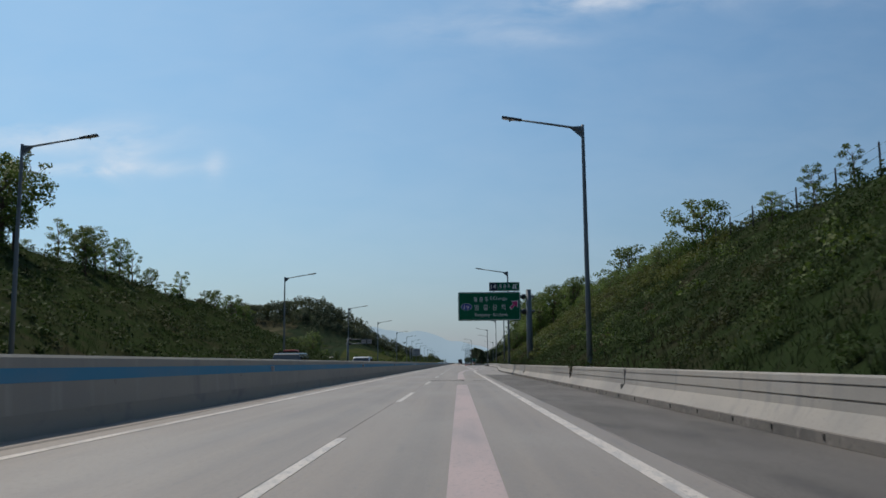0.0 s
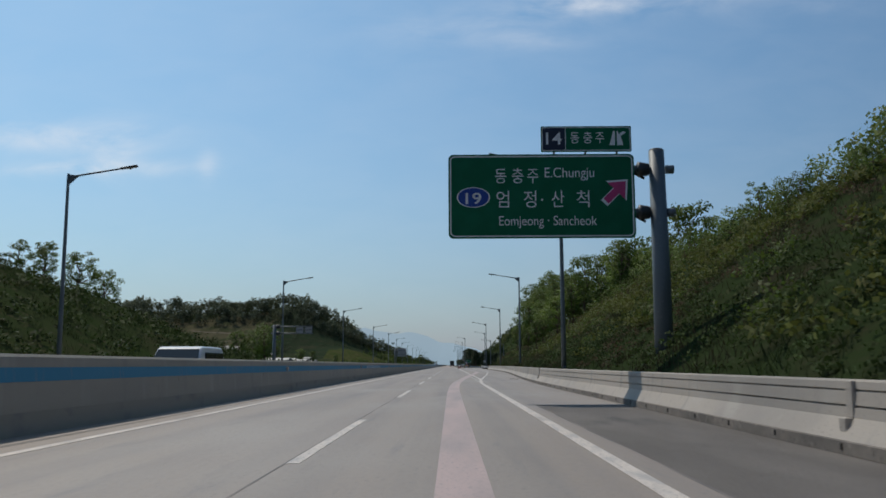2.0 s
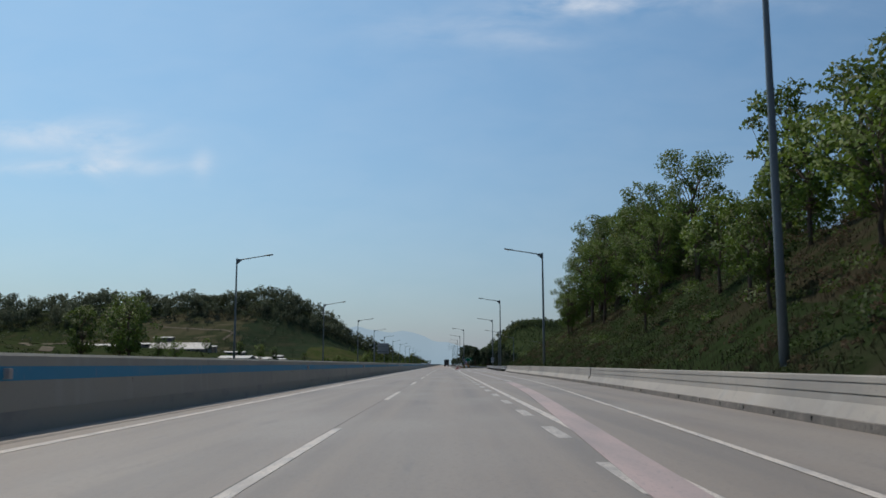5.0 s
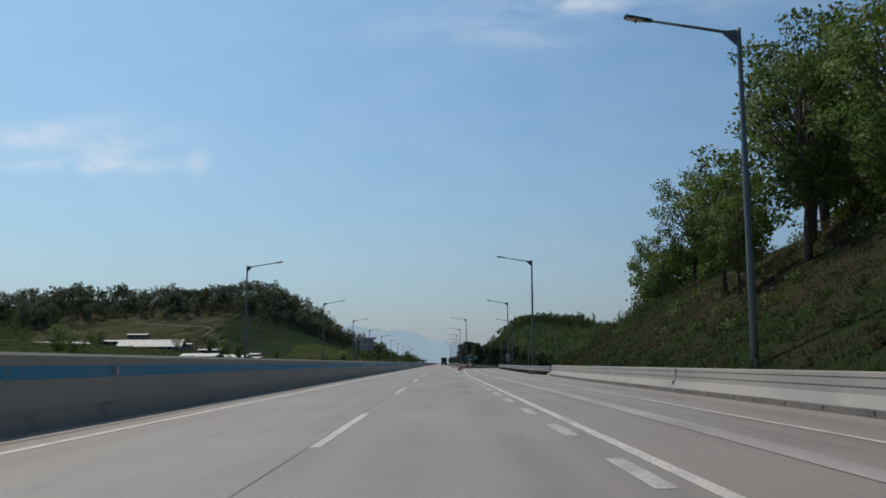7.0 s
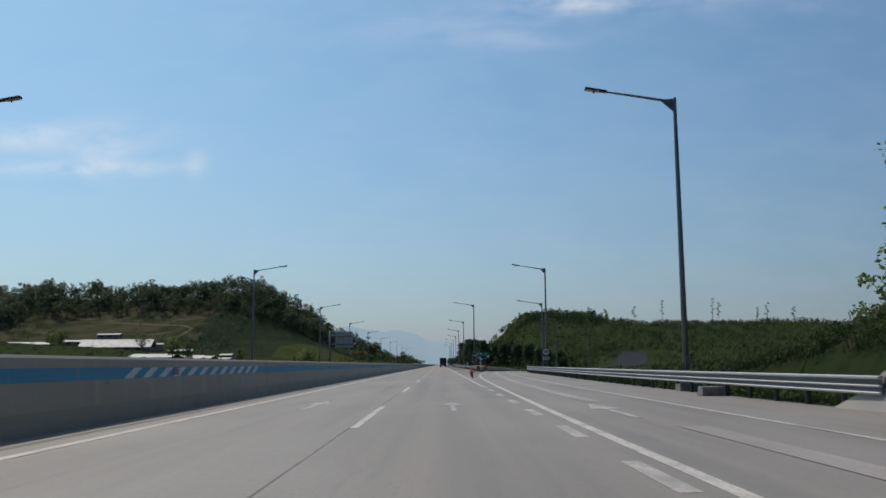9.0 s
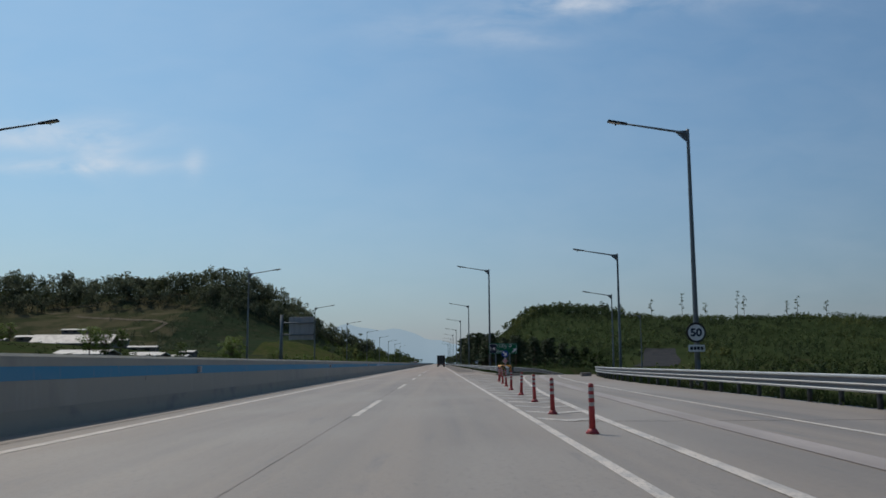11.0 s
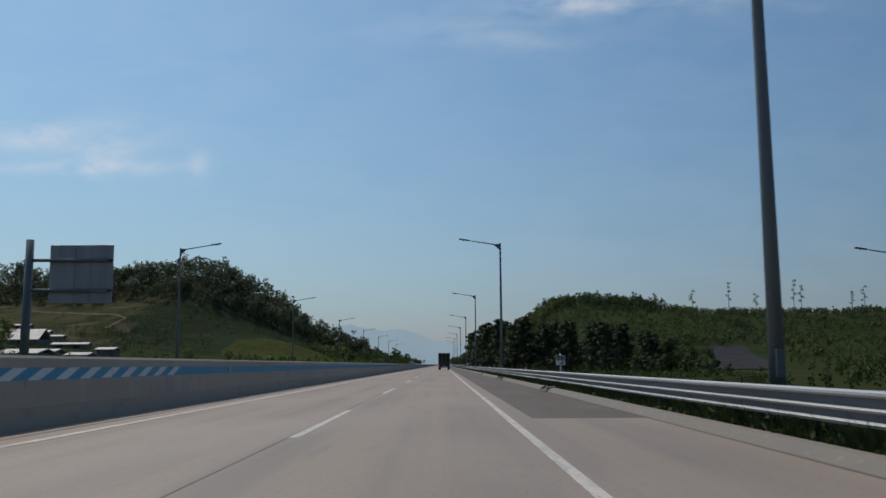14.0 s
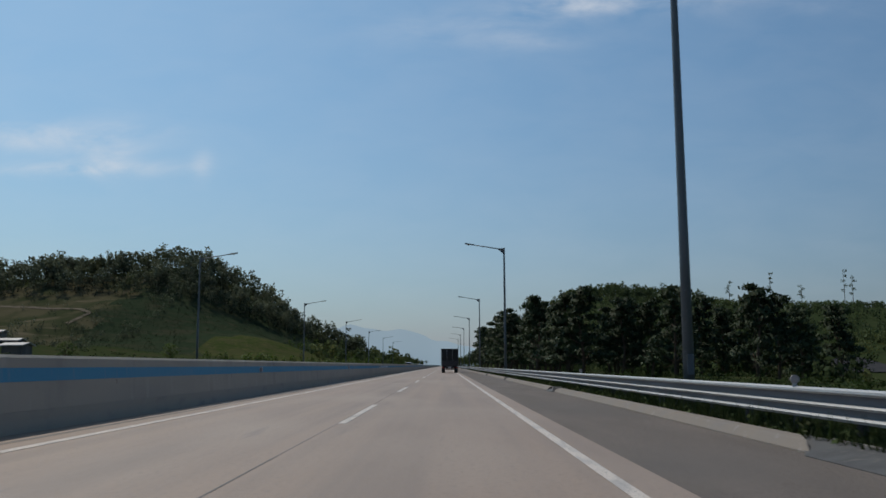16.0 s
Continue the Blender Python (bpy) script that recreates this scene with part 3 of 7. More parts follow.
def ground_z(x, y):
    x, y = np.asarray(x, float), np.asarray(y, float)
    z = np.full(np.broadcast(x, y).shape, -0.35)
    # left of the road: a cut slope, then a valley that rises to a wooded hill
    u = np.maximum(-17.3 - x, 0)
    crest = np.interp(y, [-100, 0, 50, 70, 88, 120, 145, 185], [15, 15, 14, 12.5, 11, 9.0, 5.5, 0.0])
    near = np.minimum(u / 1.75, crest + 0.02 * u) + 0.35 * wave(x, y, 23, 1) * step(0, 6, u)
    valley = np.minimum(0.082 * np.maximum(u - 30, 0), 12.0) + 0.5 * wave(x, y, 61, 2) * step(5, 40, u)
    k = step(120, 210, y)
    left = near * (1 - k) + valley * k
    hill = np.interp(x, *RIDGE_LEFT) * np.where(y < 1040, np.exp(-((y - 1040) / 150) ** 2), np.exp(-((y - 1040) / 420) ** 2))
    knoll = 5.4 * np.exp(-((x + 88) / 26) ** 2 - ((y - 885) / 50) ** 2)
    left = np.maximum(left, hill + 2.0 * wave(x, y, 90, 3) * step(10, 60, u) * step(700, 900, y)) + knoll
    z = np.where(u > 0, left - 0.25 * (1 - step(0, 2, u)), z)
    # right of the road: a cut slope behind the barrier, low ground, then a long hill
    toe = barrier_x(y) + 0.75
    v = np.maximum(x - toe, 0)
    top = np.interp(y, [-100, 0, 30, 70, 100, 125, 140, 165, 200, 235, 250, 264, 280, 295, 310], [6.4, 6.4, 7.3, 8.0, 8.3, 8.3, 7.6, 6.8, 6.8, 6.5, 5.8, 4.8, 3.4, 1.7, 0.5])
    bank = np.minimum(0.72 + v * 0.69, 0.72 + top + 0.03 * v) + 0.3 * wave(x, y, 17, 4) * step(1, 5, v)
    bank = bank * (1 - step(262, 305, y) * 0.7)
    low = -0.1 - 3.0 * step(0.8, 12, x - np.clip(rail_x(y), 7.2, 28.8)) + 0.3 * wave(x, y, 41, 5) * step(12, 40, x)
    k = np.where(x > toe + 1.2, step(262, 305, y), step(262, 266, y))
    right = bank * (1 - k) + low * k
    far = np.interp(x, *RIDGE_RIGHT) * np.where(y < 880, np.exp(-((y - 880) / 165) ** 2), np.exp(-((y - 880) / 500) ** 2))
    right = np.maximum(right, far - 2 + 1.5 * wave(x, y, 80, 6) * step(600, 760, y) * step(20, 60, x))
    z = np.where(x > toe, right, z)
    z = np.where((x > toe - 0.3) & (x <= toe) & (y < 266), 0.6, z)
    z = np.where((x > 7.0) & (x < rail_x(y) + 1.0) & (y > 372) & (y < 476) & (x > ramp_left_x(y) - 3.5), np.minimum(z, ramp_z(y) - 0.32), z)
    z = np.where((x > 6.98) & (x < ramp_left_x(y) - 1.4) & (y > 384) & (y < 438), -0.08, z)
    z = np.where((x > 6.9) & (x < 8.2) & (y >= 438) & (y < 780), 0.02, z)
    return z


def build_ground():
    xs = np.unique(np.concatenate([np.arange(-60, 60.1, 1.6), np.arange(-420, 420.1, 8.5), np.linspace(-2600, 2600, 60), [-17.4, -17.2, 6.5, 6.7]]))
    ys = np.unique(np.concatenate([np.arange(-60, 460.1, 3.2), np.arange(460, 1300, 8.0), np.linspace(-500, 4300, 60)]))
    xs = np.unique(np.concatenate([xs[(xs < 6.2) | (xs > 8.2)], [6.4, 6.62, 7.02, 7.26, 7.7]]))
    X, Y = np.meshgrid(xs, ys)
    # the columns by the barrier follow its line
    X = X + (barrier_x(Y) - 6.5) * step(3.0, 5.5, X) * (1 - step(20, 60, X))
    Z = ground_z(X, Y)
    a, b = len(ys), len(xs)
    idx = np.arange(a * b).reshape(a, b)
    faces = np.stack([idx[:-1, :-1].ravel(), idx[:-1, 1:].ravel(), idx[1:, 1:].ravel(), idx[1:, :-1].ravel()], 1)
    me = fast_mesh("ground", np.stack([X.ravel(), Y.ravel(), Z.ravel()], 1), faces, M_GRASSLAND)
    for m in (M_MOUND, M_FIELD, M_CUT, M_SCRUBLAND, M_BANK, M_DRY_BANK):
        me.materials.append(m)
    cx, cy = X[:-1, :-1].ravel(), Y[:-1, :-1].ravel()
    kind = np.zeros(len(faces), dtype=np.int32)
    jag = 6 * wave(cx, cy, 19, 7)
    kind[(cx < -165 + 2 * jag) & (cx > -330 + jag) & (cy > 835 + jag) & (cy < 985 + jag)] = 2
    kind[(cx < -60) & (cx > -180 + jag) & (cy > 830) & (cy < 1000)] = 3
    kind[(((cx + 82) / 38) ** 2 + ((cy - 860) / 42) ** 2 < 1 + jag / 40) & (cx < -20)] = 1
    kind[(cx < -24 + jag) & (cx > -62 + jag) & (cy > 700) & (cy < 900)] = 1
    kind[(cx > 6) & (cx < 60) & (cy < 330)] = 5
    inner = cx - barrier_x(cy)
    kind[(inner > 2.5 + 0.2 * jag) & (inner < 11 + 0.3 * jag) & (((cy > 126 + jag) & (cy < 172 + jag)) | ((cy > 214 + jag) & (cy < 246 + jag)))] = 6
    kind[(cx < -17) & (cx > -60) & (cy < 200)] = 0
    kind[(cx > 25 + jag) & (cy > 640 + 2 * jag)] = 4
    me.polygons.foreach_set("material_index", kind)
    me.polygons.foreach_set("use_smooth", np.ones(len(faces), dtype=bool))
    ob = new("ground", me)
    tagged(ob, "rolling ground of rough grass, cut slopes and wooded hills", "ground", kind="structure")


build_ground()


def build_distance():
    """Hills at the end of the valley, with blue haze glowing from their material."""
    for name, dist, base, rows in (("backdrop", 4300, 0.0, [(-1800, 60), (-1100, 95), (-560, 150), (-430, 178), (-300, 160), (-150, 152), (-60, 120), (60, 90), (200, 60), (500, 40), (1200, 60), (1900, 40)]),):
        xs = np.linspace(-1900, 1900, 160)
        top = np.interp(xs, [r[0] for r in rows], [r[1] for r in rows]) + 4 * np.sin(xs / 37) + 3 * np.sin(xs / 17 + 1)
        verts, faces = [], []
        for x, h in zip(xs, top):
            verts += [(x, dist - 140, -30), (x, dist, h), (x, dist + 160, -30)]
        for i in range(len(xs) - 1):
            a = 3 * i
            faces += [(a, a + 3, a + 4, a + 1), (a + 1, a + 4, a + 5, a + 2)]
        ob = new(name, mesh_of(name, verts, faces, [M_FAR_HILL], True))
        tagged(ob, "mountains far down the valley, their blue haze put in as a glow", "mountains", kind="structure")


build_distance()

# ---- roads and their markings ----
def ribbon(name, left, right, y0, y1, z, mat, parent=None, gap=4.0, thick=0.0):
    """A paved strip between two lines of the plan."""
    ys = np.linspace(y0, y1, max(2, int((y1 - y0) / gap) + 1))
    f = lambda v, y: float(v(y)) if callable(v) else float(v)
    verts, faces = [], []
    for y in ys:
        h = f(z, y)
        verts += [(f(left, y), y, h), (f(right, y), y, h), (f(right, y), y, h - thick), (f(left, y), y, h - thick)]
    for i in range(len(ys) - 1):
        a = 4 * i
        faces.append((a, a + 1, a + 5, a + 4))
        if thick:
            faces += [(a + 1, a + 2, a + 6, a + 5), (a + 2, a + 3, a + 7, a + 6), (a + 3, a, a + 4, a + 7)]
    if thick:
        a = 4 * (len(ys) - 1)
        faces += [(0, 3, 2, 1), (a, a + 1, a + 2, a + 3)]
    me = mesh_of(name, verts, faces, [mat])
    ob = new(name, me)
    if parent:
        ob.parent = parent
    return ob


PAINT = 0.005
road = ribbon("road", -5.4, 4.05, -120, 1700, 0.0, M_CONCRETE, gap=20, thick=0.3)
tagged(road, "pale concrete expressway carriageway with two lanes and tyre-worn tracks", "road", kind="structure")
for y0, y1 in ((-120, 74.1), (404.5, 1700)):
    tagged(ribbon("shoulder", 4.05, lambda y: float(barrier_x(y)) + 0.1 if y < 100 else 6.95, y0, y1, -0.004, M_ASPHALT if y0 < 0 else M_OLD_ASPHALT, gap=10, thick=0.25),
           "dark grey asphalt hard shoulder beside the concrete lane", "shoulder", kind="structure")
tagged(ribbon("exit_lane", 4.05, lambda y: float(barrier_x(y)) + 0.1 if y < 240 else max(float(barrier_x(min(y, 266))) if y < 270 else 0, float(rail_x(y))) + 0.3, 74.1, 372, -0.003, M_CONCRETE, gap=3, thick=0.3),
       "concrete exit lane that widens beside the main carriageway", "road", kind="structure")
tagged(ribbon("gore_pavement", 4.05, 7.0, 372, 404.5, -0.003, M_CONCRETE, gap=8, thick=0.3), "concrete apron beside the carriageway past the exit", "pavement", kind="structure")
tagged(ribbon("ramp", lambda y: max(7.0, float(ramp_left_x(y)) - 1.2), lambda y: float(rail_x(y)) + 0.3, 372, 474, lambda y: float(ramp_z(y)) - 0.003, M_CONCRETE, gap=2, thick=0.3),
       "concrete exit ramp that bends away and falls", "ramp", kind="structure")
tagged(ribbon("opposite_road", -16.6, -5.4, -120, 1700, -0.004, M_CONCRETE, gap=20, thick=0.3),
       "concrete carriageway of the oncoming traffic beyond the median barrier", "road", kind="structure")

ribbon("edge_line", -3.84, -3.66, -120, 1500, PAINT, M_WHITE_LINE, road, 20, 0.004)
ribbon("edge_line", 3.5, 3.7, -120, 103, PAINT, M_WHITE_LINE, road, 10, 0.004)
ribbon("edge_line", 3.485, 3.63, 289, 1500, PAINT, M_WHITE_LINE, road, 20, 0.004)
ribbon("edge_line", -15.0, -14.8, -120, 1500, PAINT, M_WHITE_LINE, road, 20, 0.004)
ribbon("edge_line", -6.9, -6.75, -120, 1500, PAINT, M_WORN_LINE, road, 20, 0.004)
inner_x = eased([101, 104, 112, 120, 262], [3.6, 3.62, 3.9, 4.0, 4.0], 2.0)
ribbon("edge_line", lambda y: (inner_x(y) if y < 240 else exit_x(y)) - 0.09, lambda y: (inner_x(y) if y < 240 else exit_x(y)) + 0.09, 103, 371, PAINT + 0.001, M_WHITE_LINE, road, 3, 0.004)
ribbon("edge_line", lambda y: edge_x(y) - 0.065, lambda y: edge_x(y) + 0.065, 103, 371, PAINT + 0.002, M_WHITE_LINE, road, 3, 0.004)
ribbon("edge_line", lambda y: edge_x(y) - 0.08, lambda y: edge_x(y) + 0.08, 372, 472, lambda y: float(ramp_z(y)) + PAINT, M_WHITE_LINE, road, 2, 0.004)
ribbon("edge_line", lambda y: exit_x(y) - 0.08, lambda y: exit_x(y) + 0.08, 372, 472, lambda y: float(ramp_z(y)) + PAINT, M_WHITE_LINE, road, 2, 0.004)
ribbon("guide_line", lambda y: pink_x(y) - 0.25, lambda y: pink_x(y) + 0.25, 372, 472, lambda y: float(ramp_z(y)) + PAINT + 0.003, M_PINK_WORN, road, 2, 0.004)
for y0, y1 in ((-120, 38.5), (52.5, 185.5), (194.2, 259.8), (269.5, 371)):
    ribbon("guide_line", lambda y: pink_x(y) - 0.25, lambda y: pink_x(y) + 0.25, y0, y1, PAINT + 0.003, M_PINK if y0 < 190 else M_PINK_WORN, road, 3, 0.004)
ribbon("lane_joint", -0.1, -0.075, -120, 1500, 0.003, M_SEAL, road, 20, 0.003)
ribbon("gutter_dirt", -4.42, -4.28, -120, 900, 0.003, M_GUTTER, road, 20, 0.003)
ribbon("lane_joint", 4.03, 4.06, -120, 74, 0.003, M_SEAL, road, 20, 0.003)
for y in np.arange(78, 372, 6.0):
    if random.random() < 0.2:
        ribbon("slab_joint", 4.1, lambda v: float(barrier_x(v)) - 0.1 if v < 256 else float(rail_x(v)) - 0.4, y, y + 0.02, 0.001, M_SEAL, road, 1, 0.002)


def flat_mark(name, outline, mat, z=PAINT, parent=None):
    k = len(outline)
    verts = [(x, y, z) for x, y in outline] + [(x, y, z - 0.004) for x, y in outline]
    faces = [tuple(range(k)), tuple(range(k, 2 * k))[::-1]] + [(i, i + k, (i + 1) % k + k, (i + 1) % k) for i in range(k)]
    return part(name, mesh_of(name, verts, faces), mat, parent or road)


def dashes(name, x, w, first, length, period, count, mat):
    first_mark = flat_mark(name, [(-w / 2, 0), (w / 2, 0), (w / 2, length), (-w / 2, length)], mat)
    first_mark.location = (x, first, 0)
    for i in range(1, count):
        ob = new(name, first_mark.data)
        ob.parent = road
        ob.location = (x, first + i * period, 0)


dashes("lane_dash", 0.0, 0.15, -60.0, 7.8, 20.0, 78, M_WHITE_LINE)
dashes("exit_dash", 3.6, 0.22, 106.6, 2.4, 5.6, 33, M_WORN_LINE)
dashes("lane_dash", -10.8, 0.15, -60.0, 7.8, 20.0, 40, M_WORN_LINE)
middle_x = eased([315, 337, 348, 358, 365, 370, 376], [4.1, 4.65, 5.12, 5.7, 6.2, 6.7, 7.3], 2.0)
for i in range(31):
    y = 318.0 + 2.45 * i
    m = float(middle_x(y)) if y < 372 else 6.6
    w = 0.5
    e = float(exit_x(y + 1.5)) - 0.1
    pts = [(m, y), (m, y + w), (3.7, y + w + (m - 3.7) * 1.45), (3.7, y + (m - 3.7) * 1.45)]
    if y < 386:
        flat_mark("gore_stripe", pts[::-1], M_WORN_LINE if i % 3 else M_WHITE_LINE)
    if y < 372 and e > m + 0.25:
        flat_mark("gore_stripe", [(m + 0.01, y), (e, y + (e - m) * 0.95), (e, y + (e - m) * 0.95 + w), (m + 0.01, y + w)], M_WORN_LINE)


flat_mark("pavement_patch", [(6.14, 116.5), (6.89, 116.25), (7.04, 117.5), (6.39, 117.8)], M_DARK_ASPHALT, 0.003)


def arrow_mark(x, y, k, mat):
    """A long straight-on arrow on a lane, its point ahead."""
    flat_mark("lane_arrow", [(x + a * k, y + b * k) for a, b in ((-0.07, 0), (0.07, 0), (0.07, 2.9), (0.3, 2.9), (0.0, 5.0), (-0.3, 2.9), (-0.07, 2.9))], mat, PAINT + 0.001)


arrow_mark(-1.9, 266.5, 1.0, M_WORN_LINE)
arrow_mark(1.82, 265.5, 0.9, M_WORN_LINE)
arrow_mark(5.45, 262.3, 1.2, M_WORN_LINE)
arrow_mark(5.95, 187.3, 1.1, M_WORN_LINE)
arrow_mark(1.55, 46.0, 0.8, M_FAINT)
# worn lettering on the lanes, too faint to read
for x0, rows in ((-0.2, 5), (1.05, 4), (2.5, 3)):
    for i in range(rows):
        flat_mark("worn_lettering", [(x0 + 0.05, 47.4 + i * 0.85), (x0 + 0.95, 47.4 + i * 0.85), (x0 + 0.95, 47.7 + i * 0.85), (x0 + 0.05, 47.7 + i * 0.85)], M_FAINT, PAINT + 0.001)


# ---- median barrier ----
def straight(x, y0, y1, gap=20.0):
    return [(x, y, 0) for y in np.linspace(y0, y1, int((y1 - y0) / gap) + 2)]


def build_median():
    root = thing("median_barrier", "tall grey concrete median barrier with a blue painted band", "barrier", kind="structure")
    line = straight(-5.2, -120, 1500)
    part("body", sweep([(0.2, 0.36), (0.132, 1.235), (0.092, 1.285), (-0.092, 1.285), (-0.132, 1.235), (-0.2, 0.36)][::-1], line), M_BARRIER_DARK, root)
    part("toe", sweep([(0.225, 0.0), (0.22, 0.08), (0.208, 0.2), (0.203, 0.358), (-0.203, 0.358), (-0.208, 0.2), (-0.22, 0.08), (-0.225, 0.0)][::-1], line), M_BARRIER_TOE, root, "darker stained lower part")
    face = lambda z: 0.2 - (z - 0.38) * 0.07 / 0.88
    part("blue_band", sweep([(face(0.84), 0.84), (face(0.84) + 0.004, 0.84), (face(1.07) + 0.004, 1.07), (face(1.07), 1.07)][::-1], line), M_BLUE, root, "blue painted band")
    stripe = None
    for start in (-6.0, 121.4, 262.9, 397.6, 536.0):
        for i in range(12):
            y = start + i * 1.12
            if stripe is None:
                a, b = -5.2 + face(0.845) + 0.006, -5.2 + face(1.065) + 0.006
                verts = [(a, 0, 0.845), (a, 0.5, 0.845), (b, 1.15, 1.065), (b, 0.65, 1.065)]
                verts += [(v[0] - 0.004, v[1], v[2]) for v in verts]
                stripe = mesh_of("hatch_stripe", verts, [(0, 1, 2, 3), (7, 6, 5, 4), (0, 4, 5, 1), (1, 5, 6, 2), (2, 6, 7, 3), (3, 7, 4, 0)], [M_HATCH])
            ob = new("hatch_stripe", stripe)
            ob.parent = root
            ob.location = (0, y, 0)
    for y in np.arange(-33.55, 700, 30.0):
        bm = box(-5.05, -4.95, y - 0.06, y + 0.06, 0.87, 1.04, 0.012)
        part("reflector", bm, M_BAND, root)
    for y in np.arange(-118, 600, 10.0):
        part("joint", box(-5.065, -5.028, y, y + 0.02, 0.4, 0.82), M_SEAL, root)


build_median()


# ---- concrete barrier on the right ----
def build_barrier():
    root = thing("concrete_barrier", "pale concrete safety barrier with two long grooves", "barrier", kind="structure")
    ys = np.concatenate([np.linspace(-60, 90, 16), np.arange(94, 262, 4.0), [263.0]])
    line = [(float(barrier_x(y)), y, 0) for y in ys]
    prof = [(0.03, 0.165), (0.2, 0.42), (0.214, 0.548), (0.25, 0.548), (0.25, 0.576), (0.217, 0.576), (0.234, 0.742), (0.27, 0.742), (0.27, 0.768), (0.237, 0.768), (0.245, 0.86), (0.26, 0.88), (0.5, 0.88), (0.52, 0.16)]
    me = sweep(prof, line)
    part("body", me, M_BARRIER, root)
    part("curb", sweep([(0.0, 0.0), (0.005, 0.15), (0.02, 0.164), (0.5, 0.164), (0.5, 0.0)], line), M_KERB_DIRTY, root, "dirty kerb foot")
    # the end slopes down to the ground
    x, y = line[-1][0], 263.0
    v = [(x + 0.03, y, 0), (x + 0.52, y, 0), (x + 0.52, y, 0.88), (x + 0.245, y, 0.88), (x + 0.2, y, 0.42), (x + 0.06, y + 2.6, 0), (x + 0.5, y + 2.6, 0), (x + 0.5, y + 0.5, 0.87), (x + 0.26, y + 0.5, 0.87), (x + 0.21, y + 1.4, 0.42)]
    part("end_piece", mesh_of("end_piece", v, [(4, 3, 2, 1, 0), (5, 6, 7, 8, 9), (0, 5, 9, 4), (4, 9, 8, 3), (3, 8, 7, 2), (2, 7, 6, 1), (1, 6, 5, 0)]), M_BARRIER, root)
    for y in (21, 61, 101, 141, 181, 221):
        x = float(barrier_x(y))
        turn = math.degrees(math.atan2(float(barrier_x(y + 1) - barrier_x(y - 1)), 2))
        bm = bmesh.new()
        for z0, z1, o in ((0.42, 0.87, 0.19), (0.18, 0.42, 0.09)):
            add_box(bm, o, o + 0.14, -0.09, 0.09, z0, z1, 0.01)
        ob = part("joint_cover", bm, M_BARRIER, root)
        ob.matrix_basis = pose(x, y, 0, 0, 0, -turn)
    pin = None
    for y in np.arange(4, 258, 2.1):
        if pin is None:
            bm = box(-0.012, 0.03, -0.02, 0.02, 0.05, 0.13, 0.004)
            ob = part("kerb_pin", bm, M_GROOVE, root)
            pin = ob.data
        else:
            ob = new("kerb_pin", pin)
            ob.parent = root
        ob.location = (float(barrier_x(y)), y + random.uniform(-0.3, 0.3), 0)


build_barrier()


# ---- guard rails ----
RAIL_RIDGES = [
    [(0.0, 0.772), (-0.05, 0.772), (-0.095, 0.75), (-0.1, 0.72), (-0.07, 0.692), (0.0, 0.688)],
    [(0.0, 0.578), (-0.06, 0.574), (-0.09, 0.552), (-0.07, 0.524), (0.0, 0.52)],
    [(0.0, 0.432), (-0.06, 0.428), (-0.09, 0.402), (-0.065, 0.364), (0.0, 0.36)]]
RAIL_WEB = [(-0.004, 0.766), (-0.004, 0.364), (0.012, 0.364), (0.012, 0.766)]


def guardrail(line, label, flip=False, post_gap=2.0, posts_from=None):
    root = thing("guardrail", label, "guardrail", group="steel guard rails along the road")
    turned = lambda prof: [(-a, b) for a, b in prof][::-1] if flip else prof
    web = part("web", sweep(turned(RAIL_WEB), line), M_WEB, root, "weathered steel web, darkened for the shade between the ridges")
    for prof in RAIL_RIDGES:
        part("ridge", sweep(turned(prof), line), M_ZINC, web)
    pts = [Vector(p) for p in line]
    done, post, clip = 0.0, None, None
    for a, b in zip(pts, pts[1:]):
        long = (b - a).length
        while done < long:
            p = a + (b - a) * (done / long)
            way = (b - a).normalized()
            side = Vector((way.y, -way.x, 0)) * (-1 if flip else 1)
            m = Matrix.Translation(p + side * 0.12) @ Matrix.Rotation(math.atan2(-way.x, way.y), 4, "Z")
            if post is None:
                ob = part("post", tube([(0, 0, -0.6), (0, 0, 0.74), (0, 0, 0.76)], [0.07, 0.07, 0.05], 8), M_DARK_STEEL, root)
                post = ob.data
            else:
                ob = new("post", post)
                ob.parent = root
            ob.matrix_basis = m
            done += post_gap
        done -= long
    return root


main_rail = [(7.42, 384.2, 0), (7.2, 388, 0), (7.0, 396, 0), (6.93, 410, 0)] + [(6.95, y, 0) for y in np.arange(425, 760, 25.0)]
guardrail(main_rail, "three-ridged galvanised steel guard rail on round posts along the shoulder")
guardrail([(6.95, y, 0) for y in np.arange(750, 1460, 50.0)], "galvanised steel guard rail far along the shoulder", post_gap=8.0)
guardrail([(float(rail_x(y)), y, float(ramp_z(y))) for y in np.concatenate([[263.4, 264.8], np.arange(268, 472, 4.0)])], "three-ridged galvanised steel guard rail outside the exit lane")
guardrail([(float(ramp_left_x(y)) - 0.9, y, float(ramp_z(y))) for y in np.arange(386.0, 470, 3.0)], "steel guard rail on the inner side of the falling ramp", flip=True)


